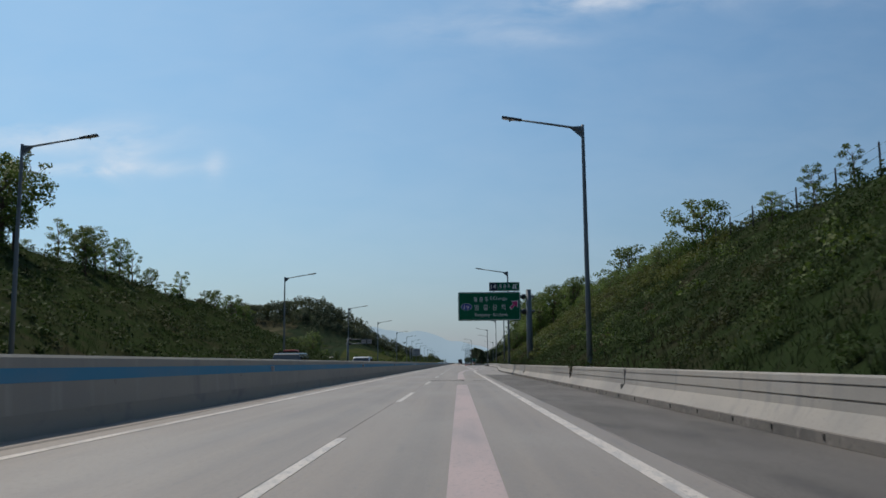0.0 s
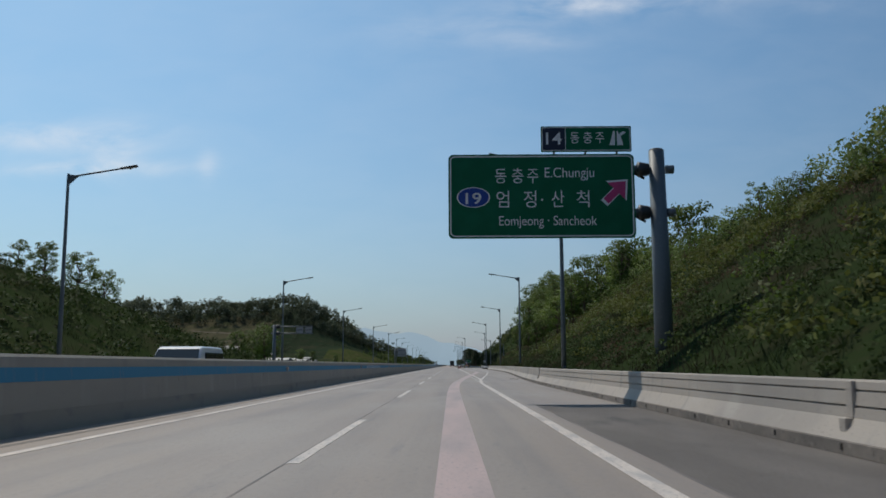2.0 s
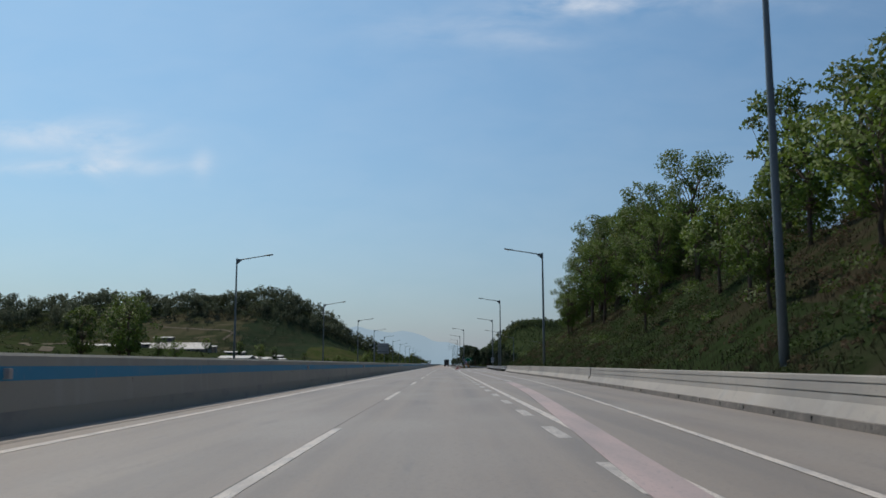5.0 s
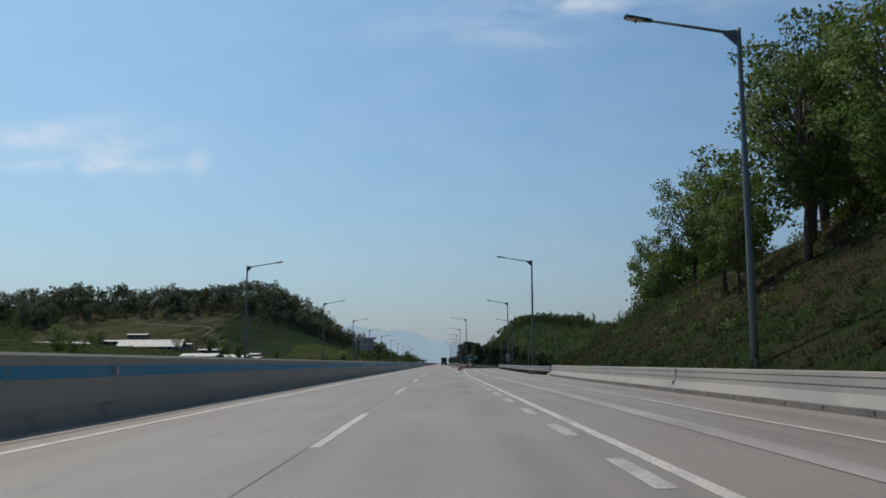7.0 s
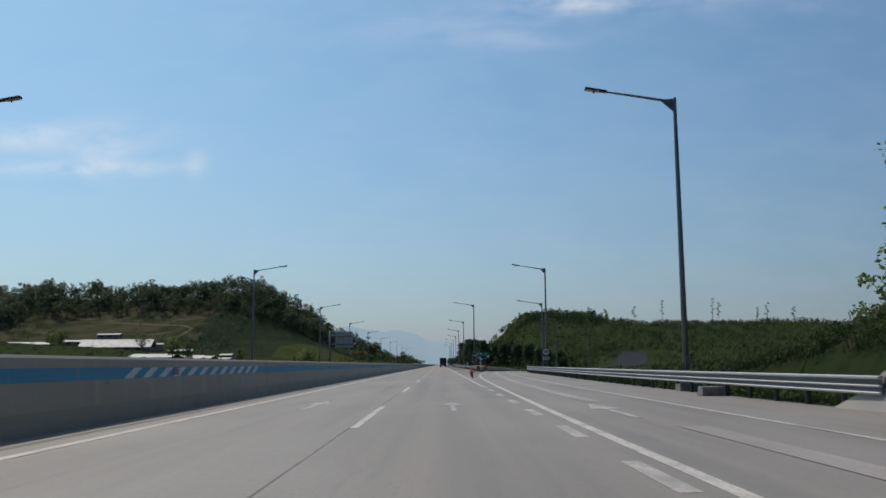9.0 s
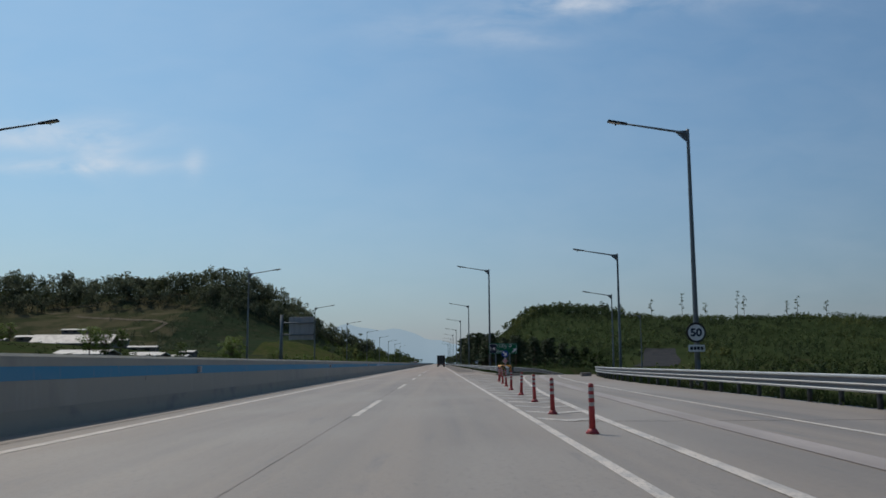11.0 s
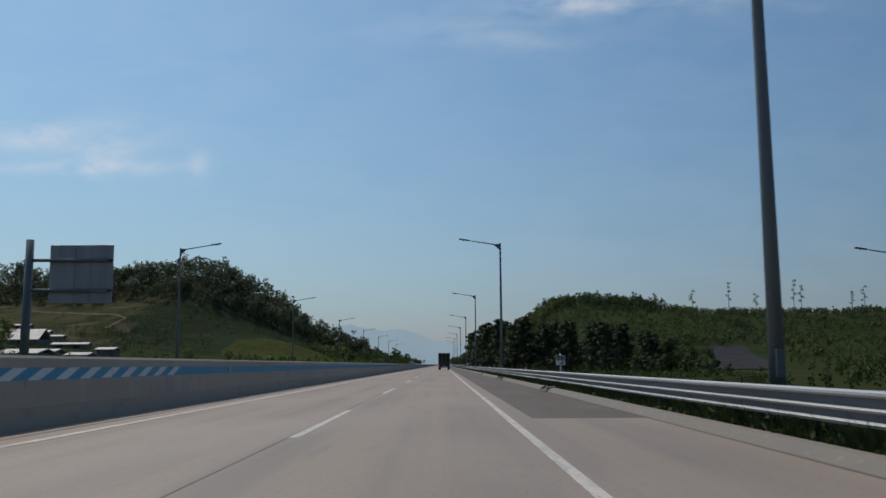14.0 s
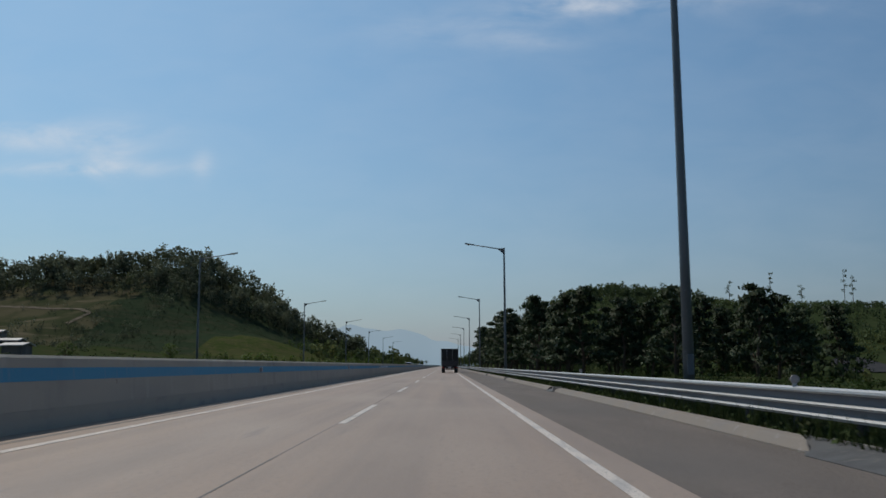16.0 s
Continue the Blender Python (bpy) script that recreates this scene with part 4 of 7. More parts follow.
def build_verge():
    """Rough grass strip behind the kerb, under the guard rail."""
    ys = np.linspace(392, 780, 98)
    xs = (6.77, 7.0, 7.4, 8.0, 8.7)
    verts, faces = [], []
    for y in ys:
        for x in xs:
            verts.append((x, y, float(np.interp(x, xs, (0.07, 0.1, 0.08, 0.03, -0.2)) + 0.025 * wave(x, y, 2.3, 3))))
    k = len(xs)
    for i in range(len(ys) - 1):
        for j in range(k - 1):
            a = i * k + j
            faces.append((a, a + 1, a + k + 1, a + k))
    tagged(new("verge", mesh_of("verge", verts, faces, [M_GRASSLAND], True)), "strip of rough dark grass behind the kerb", "verge", kind="structure")


build_verge()


def build_island():
    """Grassed tip between the carriageway and the ramp, with a kerb round it."""
    ys = np.linspace(380.95, 393.0, 14)
    verts, faces = [], []
    for y in ys:
        x0, x1 = (6.98 if y < 386 else 6.98 - (y - 386) * 0.035), float(ramp_left_x(y)) - 1.0
        for i in range(6):
            x = x0 + (x1 - x0) * i / 5
            verts.append((x, y, 0.09 + 0.03 * float(wave(x, y, 1.9, 4)) if 0 < i < 5 else 0.06))
    for i in range(len(ys) - 1):
        for j in range(5):
            a = i * 6 + j
            faces.append((a, a + 1, a + 7, a + 6))
    tagged(new("verge", mesh_of("verge", verts, faces, [M_GRASSLAND], True)), "small weedy island at the tip of the gore", "verge", kind="structure")


build_island()


def soil_z(x, y):
    """Ground height, with the raised verge and island."""
    x, y = np.asarray(x, float), np.asarray(y, float)
    z = np.where((y > 392) & (x > 6.77) & (x < 8.4) & (y < 780), 0.09, ground_z(x, y))
    return np.where((y > 381) & (y <= 392) & (x > 6.9) & (x < ramp_left_x(y) - 1.0), 0.1, z)


CHUTES = [422.6, 451.1, 480.3, 509.5, 538.7, 567.9]
GAPS = [1.3, 2.8, 1.2, 1.2, 1.2, 1.2]      # half as wide as each gap in the kerb


def build_curbs():
    ends = [392.0] + [v for y, g in zip(CHUTES, GAPS) for v in (y - g, y + g)] + [760.0]
    for y0, y1 in zip(ends[::2], ends[1::2]):
        ys = np.linspace(y0, y1, int((y1 - y0) / 8) + 2)
        me = sweep([(-0.05, -0.05), (-0.045, 0.02), (0.07, 0.128), (0.11, 0.145), (0.3, 0.15), (0.38, -0.05)], [(6.4, y, 0) for y in ys])
        # the ends slope down to the gap
        for v in me.vertices:
            if abs(v.co.y - y0) < 0.01 and y0 > 393:
                v.co.y += (3.2 if 440 < y0 < 460 else 0.9) * max(v.co.x - 6.3, 0)
            elif abs(v.co.y - y1) < 0.01 and v.co.z > 0.1:
                v.co.y -= 0.15
        ob = new("curb", me)
        ob.data.materials.append(M_CURB)
        tagged(ob, "low pale concrete kerb between the shoulder and the guard rail", "curb", kind="structure")
    me = sweep([(0.0, -0.05), (0.06, 0.12), (0.1, 0.14), (0.3, 0.14), (0.32, -0.05)], [(9.1, 380.62, 0), (8.0, 380.62, 0), (7.1, 380.64, 0), (6.9, 380.72, 0), (6.82, 380.95, 0), (6.8, 383.0, 0), (6.78, 386.0, 0), (6.58, 389.5, 0), (6.4, 392.0, 0)])
    me.materials.append(M_CURB)
    tagged(new("curb", me), "low pale concrete kerb round the tip of the gore", "curb", kind="structure")
    for y, g in zip(CHUTES, GAPS):
        chute = thing("drain_chute", "dark grey concrete drain chute in a gap of the kerb", "drain", (6.4, y, 0), group="drain chutes in the kerb")
        me = mesh_of("floor", [(-0.18, -g, 0.006), (-0.18, g, 0.006), (0.5, 1.6 * g, 0.12), (0.5, -g, 0.12), (-0.18, -g, -0.2), (-0.18, g, -0.2), (0.5, 1.6 * g, -0.2), (0.5, -g, -0.2)],
                     [(0, 3, 2, 1), (4, 5, 6, 7), (0, 1, 5, 4), (1, 2, 6, 5), (2, 3, 7, 6), (3, 0, 4, 7)])
        part("floor", me, M_CHUTE, chute)
        part("back_edge", box(0.5, 0.55, -g, 1.3 * g, -0.2, 0.135, 0.01), M_DUST_CONCRETE, chute, "thin pale back edge")
        part("end_block", box(-0.08, 0.3, -g + 0.01, -g + 0.26, -0.1, 0.2, 0.02), M_BARRIER, chute, "pale end block")


build_curbs()

# ---- street lamps ----
def street_lamp(label):
    """A lamp whose arm reaches to -x; its base at the origin."""
    root = thing("street_lamp", label, "street lamp", group="street lamps along the expressway")
    part("base_plate", box(-0.24, 0.24, -0.24, 0.24, 0.0, 0.05, 0.01), M_POLE, root)
    part("pole", tube([(0, 0, 0.03), (0, 0, 4), (0, 0, 8), (0, 0, 11.3), (0, 0, 11.45)], [0.132, 0.11, 0.09, 0.072, 0.068], 12), M_POLE, root)
    part("arm", tube([(0.0, 0, 11.0), (-0.18, 0, 11.24), (-0.45, 0, 11.33), (-1.5, 0, 11.5), (-2.9, 0, 11.72)], [0.03, 0.05, 0.055, 0.05, 0.04], 8), M_POLE, root)
    gusset = mesh_of("gusset", [(-0.06, -0.012, 10.85), (-0.06, -0.012, 11.4), (-0.62, -0.012, 11.36), (-0.06, 0.012, 10.85), (-0.06, 0.012, 11.4), (-0.62, 0.012, 11.36)],
                     [(0, 1, 2), (5, 4, 3), (0, 3, 4, 1), (1, 4, 5, 2), (2, 5, 3, 0)])
    part("gusset", gusset, M_POLE, root)
    bm = box(-0.48, 0.42, -0.15, 0.15, -0.05, 0.05, 0.035)
    for v in bm.verts:
        if v.co.x > 0.2:
            v.co.y *= 0.55
    head = part("luminaire", bm, M_DARK_STEEL, root, "flat dark lamp head")
    head.matrix_basis = pose(-3.15, 0, 11.77, 0, 9, 0)
    part("lens", box(-0.42, 0.1, -0.12, 0.12, -0.062, -0.051, 0.004), M_LENS, head)
    part("photocell", tube([(-0.1, 0, -0.06), (-0.1, 0, -0.14)], [0.04, 0.035], 8), M_DARK_STEEL, head)
    part("hatch", box(-0.07, 0.07, -0.165, -0.13, 0.6, 1.05, 0.01), M_POLE, root)
    return root


LAMPS_RIGHT = [(7.42, 33.0), (7.4, 93.8), (9.98, 153.8), (11.12, 215.0), (11.06, 278.8), (13.1, 340.0), (7.56, 400.6), (7.38, 462.9), (7.4, 523.0), (7.62, 588), (7.62, 650), (7.62, 712), (7.62, 774), (7.62, 836)]
LAMPS_RAMP = [(16.5, 372.6, -1.5), (23.6, 411.0, -1.87), (36.2, 450.0, -2.4)]
LAMPS_LEFT = [(-19.0, 35.0), (-18.32, 94.85), (-18.74, 156.6), (-19.1, 219.6), (-18.34, 277.5), (-18.8, 339.5), (-20.0, 401.3), (-21.2, 464.0), (-21.8, 527.0), (-21.8, 590), (-21.8, 652), (-21.8, 714), (-21.8, 776), (-21.8, 838)]


def lamp_foot(y):
    return float(np.interp(y, [0, 60, 80, 110, 140, 215, 279, 330, 380, 400, 463, 526, 800], [0.2, 0.2, -0.05, -0.05, 0.0, 0.15, 0.28, 0.1, 0.1, 0.25, 0.25, 0.4, 1.3]))


def build_lamps():
    lamp = None
    for x, y, turn, z in [(a, b, 0, lamp_foot(b)) for a, b in LAMPS_RIGHT] + [(a, b, 0, c) for a, b, c in LAMPS_RAMP] + [(a, b, 180, float(np.interp(b, [35, 95, 157, 220, 278, 340, 401, 800], [0.2, -0.3, 0.0, 0.25, -0.35, 0.1, 0.1, 0.2]))) for a, b in LAMPS_LEFT]:
        m = pose(x, y, z, 0, 0, turn)
        if lamp is None:
            lamp = street_lamp("tall grey steel street lamp with one long arm over the road")
            lamp.matrix_basis = m
            ob = foot = thing("lamp_footing", "square concrete footing under a street lamp", "footing", group="lamp footings")
            part("block", box(-0.36, 0.36, -0.36, 0.36, -2.2, 0.001, 0.02), M_DUST_CONCRETE, foot)
            foot.matrix_basis = m
        else:
            copy_thing(lamp, m)
            copy_thing(foot, m)


build_lamps()


# ---- the large direction sign ----
def sign_face(root, x0, x1, z0, z1, y, sheet, name="panel", corner=0.1, border=0.035, inset=0.05):
    """A sign panel that faces -y, with a white line round its edge."""
    p = part(name, plate(rounded(x0, x1, z0, z1, corner), y, y + 0.05), sheet, root)
    outer, inner = rounded(x0 + inset, x1 - inset, z0 + inset, z1 - inset, corner), rounded(x0 + inset + border, x1 - inset - border, z0 + inset + border, z1 - inset - border, max(corner - border, 0.02))
    k = len(outer)
    verts = [(a, y - 0.004, b) for a, b in outer + inner]
    part("border", mesh_of("border", verts, [(i, (i + 1) % k, (i + 1) % k + k, i + k) for i in range(k)]), M_WHITE_SHEET, p)
    return p


def arrow_plate(root, cx, cz, size, y, mat, name="arrow", rim=None, turn=-45):
    """An arrow that points up, turned by so many degrees."""
    shape = [(-0.13, -0.5), (0.13, -0.5), (0.13, 0.02), (0.42, 0.02), (0.0, 0.5), (-0.42, 0.02), (-0.13, 0.02)]
    a = radians(turn)
    for k, m, yy in ((1.2, rim, y), (1.0, mat, y - 0.004)):
        if m:
            pts = [(cx + size * k * (p * math.cos(a) - q * math.sin(a)), cz + size * k * (p * math.sin(a) + q * math.cos(a))) for p, q in shape]
            part(name if m is mat else "arrow_rim", plate(pts[::-1], yy - 0.004, yy), m, root)


def big_sign():
    y = 77.2
    root = thing("direction_sign", "large green overhead exit sign on a steel cantilever post", "road sign", (0, 0, 0))
    p = sign_face(root, 1.72, 7.62, 5.02, 7.72, y, M_GREEN_SIGN, corner=0.16, border=0.04)
    f = y - 0.006
    x, z = lambda u: 1.72 + (u - 35) / 905 * 5.9, lambda v: 7.72 - (v - 195) / 395 * 2.7
    for body, xx in (("동", 3.2), ("충", 3.74), ("주", 4.22)):
        letters(body, 0.54, xx, z(326), f, M_WHITE_SHEET, p, "writing", width=0.36)
    letters("E.Chungju", 0.46, x(504), z(305), f, M_WHITE_SHEET, p, "writing", width=1.57)
    for body, u in (("엄", 268), ("정", 400), ("산", 535), ("척", 657)):
        letters(body, 0.6, x(u), z(440), f, M_WHITE_SHEET, p, "writing", width=0.4)
    letters("·", 0.6, x(484), z(440), f, M_WHITE_SHEET, p, "writing")
    letters("Eomjeong · Sancheok", 0.44, x(280), z(530), f, M_WHITE_SHEET, p, "writing", width=3.08)
    for r, m, yy in ((0.50, M_WHITE_SHEET, f), (0.46, M_BLUE_SIGN, f - 0.004)):
        pts = [(x(156) + 1.06 * r * math.cos(a), z(398) + 0.66 * r * math.sin(a)) for a in np.linspace(0, -2 * math.pi, 40)[:-1]]
        part("route_shield" if m is M_BLUE_SIGN else "shield_rim", plate(pts, yy - 0.004, yy), m, p)
    letters("19", 0.5, x(118), z(428), f - 0.009, M_WHITE_SHEET, p, "route_number", width=0.5, bold=0.006)
    arrow_plate(p, x(848), z(372), 0.9, f, M_MAGENTA, rim=M_WHITE_SHEET)
    top = sign_face(root, 4.68, 7.56, 7.8, 8.63, y, M_GREEN_SIGN, name="exit_plate", corner=0.04, border=0.025, inset=0.03)
    part("number_field", plate(rounded(4.74, 5.44, 7.86, 8.57, 0.02), f - 0.004, f), M_NAVY, top)
    part("divider", box(5.45, 5.47, f - 0.006, f, 7.87, 8.56), M_WHITE_SHEET, top)
    letters("14", 0.56, 4.84, 8.04, f - 0.009, M_WHITE_SHEET, top, "exit_number", width=0.5, bold=0.005)
    for body, xx in (("동", 5.62), ("충", 6.03), ("주", 6.42)):
        letters(body, 0.42, xx, 8.1, f, M_WHITE_SHEET, top, "writing", width=0.28)
    for pts in ([(6.86, 8.0), (7.04, 8.0), (7.04, 8.46), (6.98, 8.46)], [(7.1, 8.0), (7.3, 8.0), (7.22, 8.3), (7.4, 8.42), (7.3, 8.46), (7.16, 8.36), (7.14, 8.46), (7.1, 8.46)]):
        part("exit_symbol", plate(pts[::-1], f - 0.005, f), M_WHITE_SHEET, top)
    for xx in (5.06, 6.06, 7.06):
        part("bracket", box(xx, xx + 0.06, y + 0.02, y + 0.07, 7.6, 8.0), M_DARK_STEEL, root)
    part("post", tube([(8.45, y + 0.35, 0.1), (8.45, y + 0.35, 4), (8.42, y + 0.35, 7.9)], [0.31, 0.28, 0.245], 16), M_POLE, root)
    part("post_cap", tube([(8.42, y + 0.35, 7.9), (8.42, y + 0.35, 7.95)], [0.25, 0.2], 16), M_POLE, root)
    for z in (7.28, 5.88):
        part("cross_arm", tube([(1.9, y + 0.3, z), (7.4, y + 0.3, z), (8.0, y + 0.32, z)], [0.1, 0.13, 0.14], 12), M_POLE, root)
        part("clamp", tube([(7.75, y + 0.32, z), (7.8, y + 0.32, z), (7.86, y + 0.32, z), (8.14, y + 0.33, z)], [0.15, 0.25, 0.25, 0.2], 8), M_DARK_STEEL, root)
        part("arm_stub", tube([(8.7, y + 0.35, z), (8.95, y + 0.35, z)], [0.14, 0.14], 12), M_POLE, root)
        part("clamp", tube([(7.66, y + 0.3, z - 0.12), (8.0, y + 0.32, z - 0.3)], [0.04, 0.04], 6), M_DARK_STEEL, root)
    part("footing", box(7.85, 9.05, y - 0.3, y + 1.0, -0.4, 0.35, 0.03), M_DUST_CONCRETE, root)


big_sign()


def exit_sign():
    y = 389.2
    root = thing("exit_sign", "green exit sign with a black number field on two posts", "road sign", (0.17, 0, 0))
    p = sign_face(root, 6.62, 9.45, 1.98, 3.02, y, M_GREEN_SIGN, corner=0.05, border=0.018, inset=0.055)
    f = y - 0.006
    part("number_field", plate(rounded(6.7, 7.36, 2.06, 2.94, 0.03), f - 0.004, f), M_NAVY, p)
    part("divider", box(7.365, 7.385, f - 0.006, f, 2.06, 2.94), M_WHITE_SHEET, p)
    letters("14", 0.5, 6.78, 2.32, f - 0.009, M_WHITE_SHEET, p, "exit_number", width=0.46, bold=0.004)
    letters("나가는 곳", 0.42, 7.48, 2.56, f, M_WHITE_SHEET, p, "writing", width=1.45)
    letters("Exit", 0.34, 7.5, 2.14, f, M_WHITE_SHEET, p, "writing", width=0.56)
    arrow_plate(p, 9.18, 2.33, 0.5, f, M_WHITE_SHEET)
    for x in (7.32, 8.72):
        part("post", tube([(x, y + 0.12, -1.3), (x, y + 0.12, 2.9)], [0.058, 0.058], 10), M_POLE, root)
        for z in (2.2, 2.8):
            part("clamp", box(x - 0.09, x + 0.09, y + 0.05, y + 0.14, z, z + 0.06), M_STEEL, root)


exit_sign()


# ---- the end of the gore: nose block, crash cushion, marker signs, bollards ----
def nose_block():
    root = thing("nose_block", "orange-yellow guard rail nose with black slanting stripes", "barrier end", (7.96, 383.4, -0.03))
    root.scale = (0.82, 1.0, 0.92)
    front = []
    for i in range(41):
        a = math.pi * i / 40
        front.append((-0.82 * math.cos(a), 0.55 - 0.55 * math.sin(a)))
    verts, faces = [], []
    for x, y in front:
        verts += [(x, y, 0.2), (x, y, 0.86), (x * 0.86, 0.12 + y * 0.86, 0.99)]
    for i in range(40):
        a = 3 * i
        faces += [(a, a + 3, a + 4, a + 1), (a + 1, a + 4, a + 5, a + 2)]
    faces.append(tuple(3 * i + 2 for i in range(41)))
    part("drum", mesh_of("drum", verts, faces), M_ORANGE, root)
    # slanting stripes follow the rounded front
    for k in range(8):
        v, fs = [], []
        u0 = -0.2 + k * 0.15
        for j in range(6):
            z = 0.215 + 0.125 * j
            for du in (0.0, 0.07):
                u = min(max(u0 + du + (z - 0.2) * 0.3, 0.0), 1.0)
                a = math.pi * u
                v.append((-0.832 * math.cos(a), 0.55 - 0.562 * math.sin(a), z))
        for j in range(5):
            fs.append((2 * j, 2 * j + 1, 2 * j + 3, 2 * j + 2))
        part("stripe", mesh_of("stripe", v, fs), M_BLACK, root)
    part("end_plate", box(-0.95, -0.78, 0.42, 0.62, 0.3, 0.84, 0.01), M_STEEL, root, "pale steel end plate")
    part("post", tube([(-0.5, 0.5, -0.4), (-0.5, 0.5, 0.3)], [0.07, 0.07], 8), M_STEEL, root)
    part("post", tube([(0.5, 0.5, -0.4), (0.5, 0.5, 0.3)], [0.07, 0.07], 8), M_STEEL, root)


nose_block()


def crash_cushion():
    root = thing("crash_cushion", "steel crash cushion with ribbed sides and a chevron nose", "crash cushion", (7.06, 374.3, 0), -6.5)
    root.scale = (0.87, 1.0, 0.93)
    w, long = 0.31, 6.4
    for s in (-1, 1):
        for i in range(4):
            y0, y1 = 0.25 + i * 1.55, 0.25 + i * 1.55 + 1.66
            prof = []
            for z, o in ((0.12, 0), (0.15, 0.07), (0.24, 0.07), (0.28, 0), (0.34, 0), (0.38, 0.07), (0.47, 0.07), (0.51, 0), (0.57, 0), (0.61, 0.07), (0.7, 0.07), (0.74, 0)):
                prof.append((s * (w + o + 0.01 * (i % 2)), z))
            k = len(prof)
            verts = [(a, y, b) for y in (y0, y1) for a, b in prof] + [(a - s * 0.012, y, b) for y in (y0, y1) for a, b in prof]
            faces = [(j, j + 1, j + 1 + k, j + k) for j in range(k - 1)] + [(j + 2 * k, j + 3 * k, j + 1 + 3 * k, j + 1 + 2 * k) for j in range(k - 1)]
            part("side_panel", mesh_of("side_panel", verts, faces), M_STEEL_FACE, root)
    arch = [(-w, 0.72)] + [(-w * math.cos(a), 0.72 + 0.16 * math.sin(a)) for a in np.linspace(0.15, math.pi - 0.15, 9)] + [(w, 0.72)]
    part("cover", sweep([(a, b) for a, b in arch] + [(a * 0.96, b - 0.02) for a, b in arch[::-1]], [(0, 0.2, 0), (0, long, 0)]), M_STEEL_FACE, root)
    nose = rounded(-0.34, 0.34, 0.06, 0.92, 0.3, 8)
    n = part("nose", plate(nose, 0.0, 0.2), M_YELLOW, root, "yellow nose with black chevrons")
    wide_at = lambda z: 0.335 if 0.36 < z < 0.62 else max(0.335 - 0.3 + math.sqrt(max(0.3 ** 2 - (abs(z - 0.49) - 0.13) ** 2, 0.0)), 0.02)
    for z0, z1 in ((-0.02, 0.1), (0.24, 0.38), (0.52, 0.66)):
        # a band that rises from both edges to the middle
        low, high = [], []
        for i in range(-8, 9):
            x = 0.33 * i / 8
            up = 0.3 * (1 - abs(i) / 8)
            if wide_at(min(max(z0 + up, 0.07), 0.91)) > abs(x) and wide_at(min(max(z1 + up, 0.07), 0.91)) > abs(x):
                low.append((x, max(z0 + up, 0.075)))
                high.append((x, max(z1 + up, 0.085)))
        part("chevron", plate((low + high[::-1])[::-1], -0.008, -0.002), M_BLACK, n)
    part("base_rail", box(-0.28, -0.18, 0.0, long, 0.0, 0.1, 0.01), M_DARK_STEEL, root)
    part("base_rail", box(0.18, 0.28, 0.0, long, 0.0, 0.1, 0.01), M_DARK_STEEL, root)
    for y in (0.3, 1.9, 3.4, 5.0, 6.3):
        part("diaphragm", box(-0.29, 0.29, y, y + 0.06, 0.08, 0.7), M_DARK_STEEL, root)


crash_cushion()


def marker_signs():
    y = 381.0
    root = thing("keep_right_sign", "round blue sign with a white arrow over a red diamond marker", "road sign", (7.78, y, 0))
    part("post", tube([(0, 0.06, 0.0), (0, 0.06, 2.18)], [0.035, 0.035], 8), M_STEEL, root)
    disc = [(0.305 * math.cos(a), 1.9 + 0.305 * math.sin(a)) for a in np.linspace(0, -2 * math.pi, 37)[:-1]]
    d = part("disc", plate(disc, 0.0, 0.02), M_BLUE_SIGN, root)
    arrow_plate(d, 0.0, 1.9, 0.5, -0.002, M_WHITE_SHEET, turn=-135)
    dia = part("diamond_board", plate([(0, 1.53), (0.26, 1.27), (0, 1.01), (-0.26, 1.27)], 0.0, 0.02), M_WHITE_SHEET, root, "pale board with red reflectors")
    for i in range(3):
        for j in range(3):
            cx, cz = (i - j) * 0.08, 1.27 + (i + j - 2) * 0.08
            pts = [(cx + 0.05 * math.cos(a), cz + 0.05 * math.sin(a)) for a in np.linspace(0, -2 * math.pi, 15)[:-1]]
            part("reflector", plate(pts, -0.006, -0.001), M_RED_SHEET, dia)
    part("footing", box(-0.2, 0.2, -0.14, 0.26, -0.3, 0.06, 0.02), M_DUST_CONCRETE, root)


marker_signs()


def bollard():
    root = thing("bollard", "slim red-orange plastic bollard with dusty reflective bands", "bollard", group="lane bollards in the gore")
    part("foot", tube([(0, 0, 0), (0, 0, 0.02), (0, 0, 0.05), (0, 0, 0.08)], [0.105, 0.105, 0.08, 0.058], 14), M_BOLLARD, root)
    part("shaft", tube([(0, 0, 0.05), (0, 0, 0.4), (0, 0, 0.72), (0, 0, 0.755), (0, 0, 0.765)], [0.052, 0.046, 0.042, 0.036, 0.02], 14), M_BOLLARD, root)
    for z in (0.42, 0.54, 0.65):
        part("band", tube([(0, 0, z), (0, 0, z + 0.055)], [0.0485, 0.0475], 14, False), M_BAND, root)
    return root


BOLLARDS = [(4.1, 315.2), (4.17, 320.4), (4.42, 326.2), (4.55, 331.6), (4.68, 337.2), (4.9, 342.6), (5.12, 347.8), (5.32, 353.5), (5.68, 358.7), (6.13, 364.6), (6.67, 370.3)]
post = bollard()
for i, (x, y) in enumerate(BOLLARDS):
    m = pose(x, y, 0.0, random.uniform(-3, 3), random.uniform(-3, 3), random.uniform(0, 90))
    if i == 0:
        post.matrix_basis = m
    else:
        b = copy_thing(post, m)
        if i == 1:
            tagged(b, "battered red-orange bollard without bands, its foot crushed")


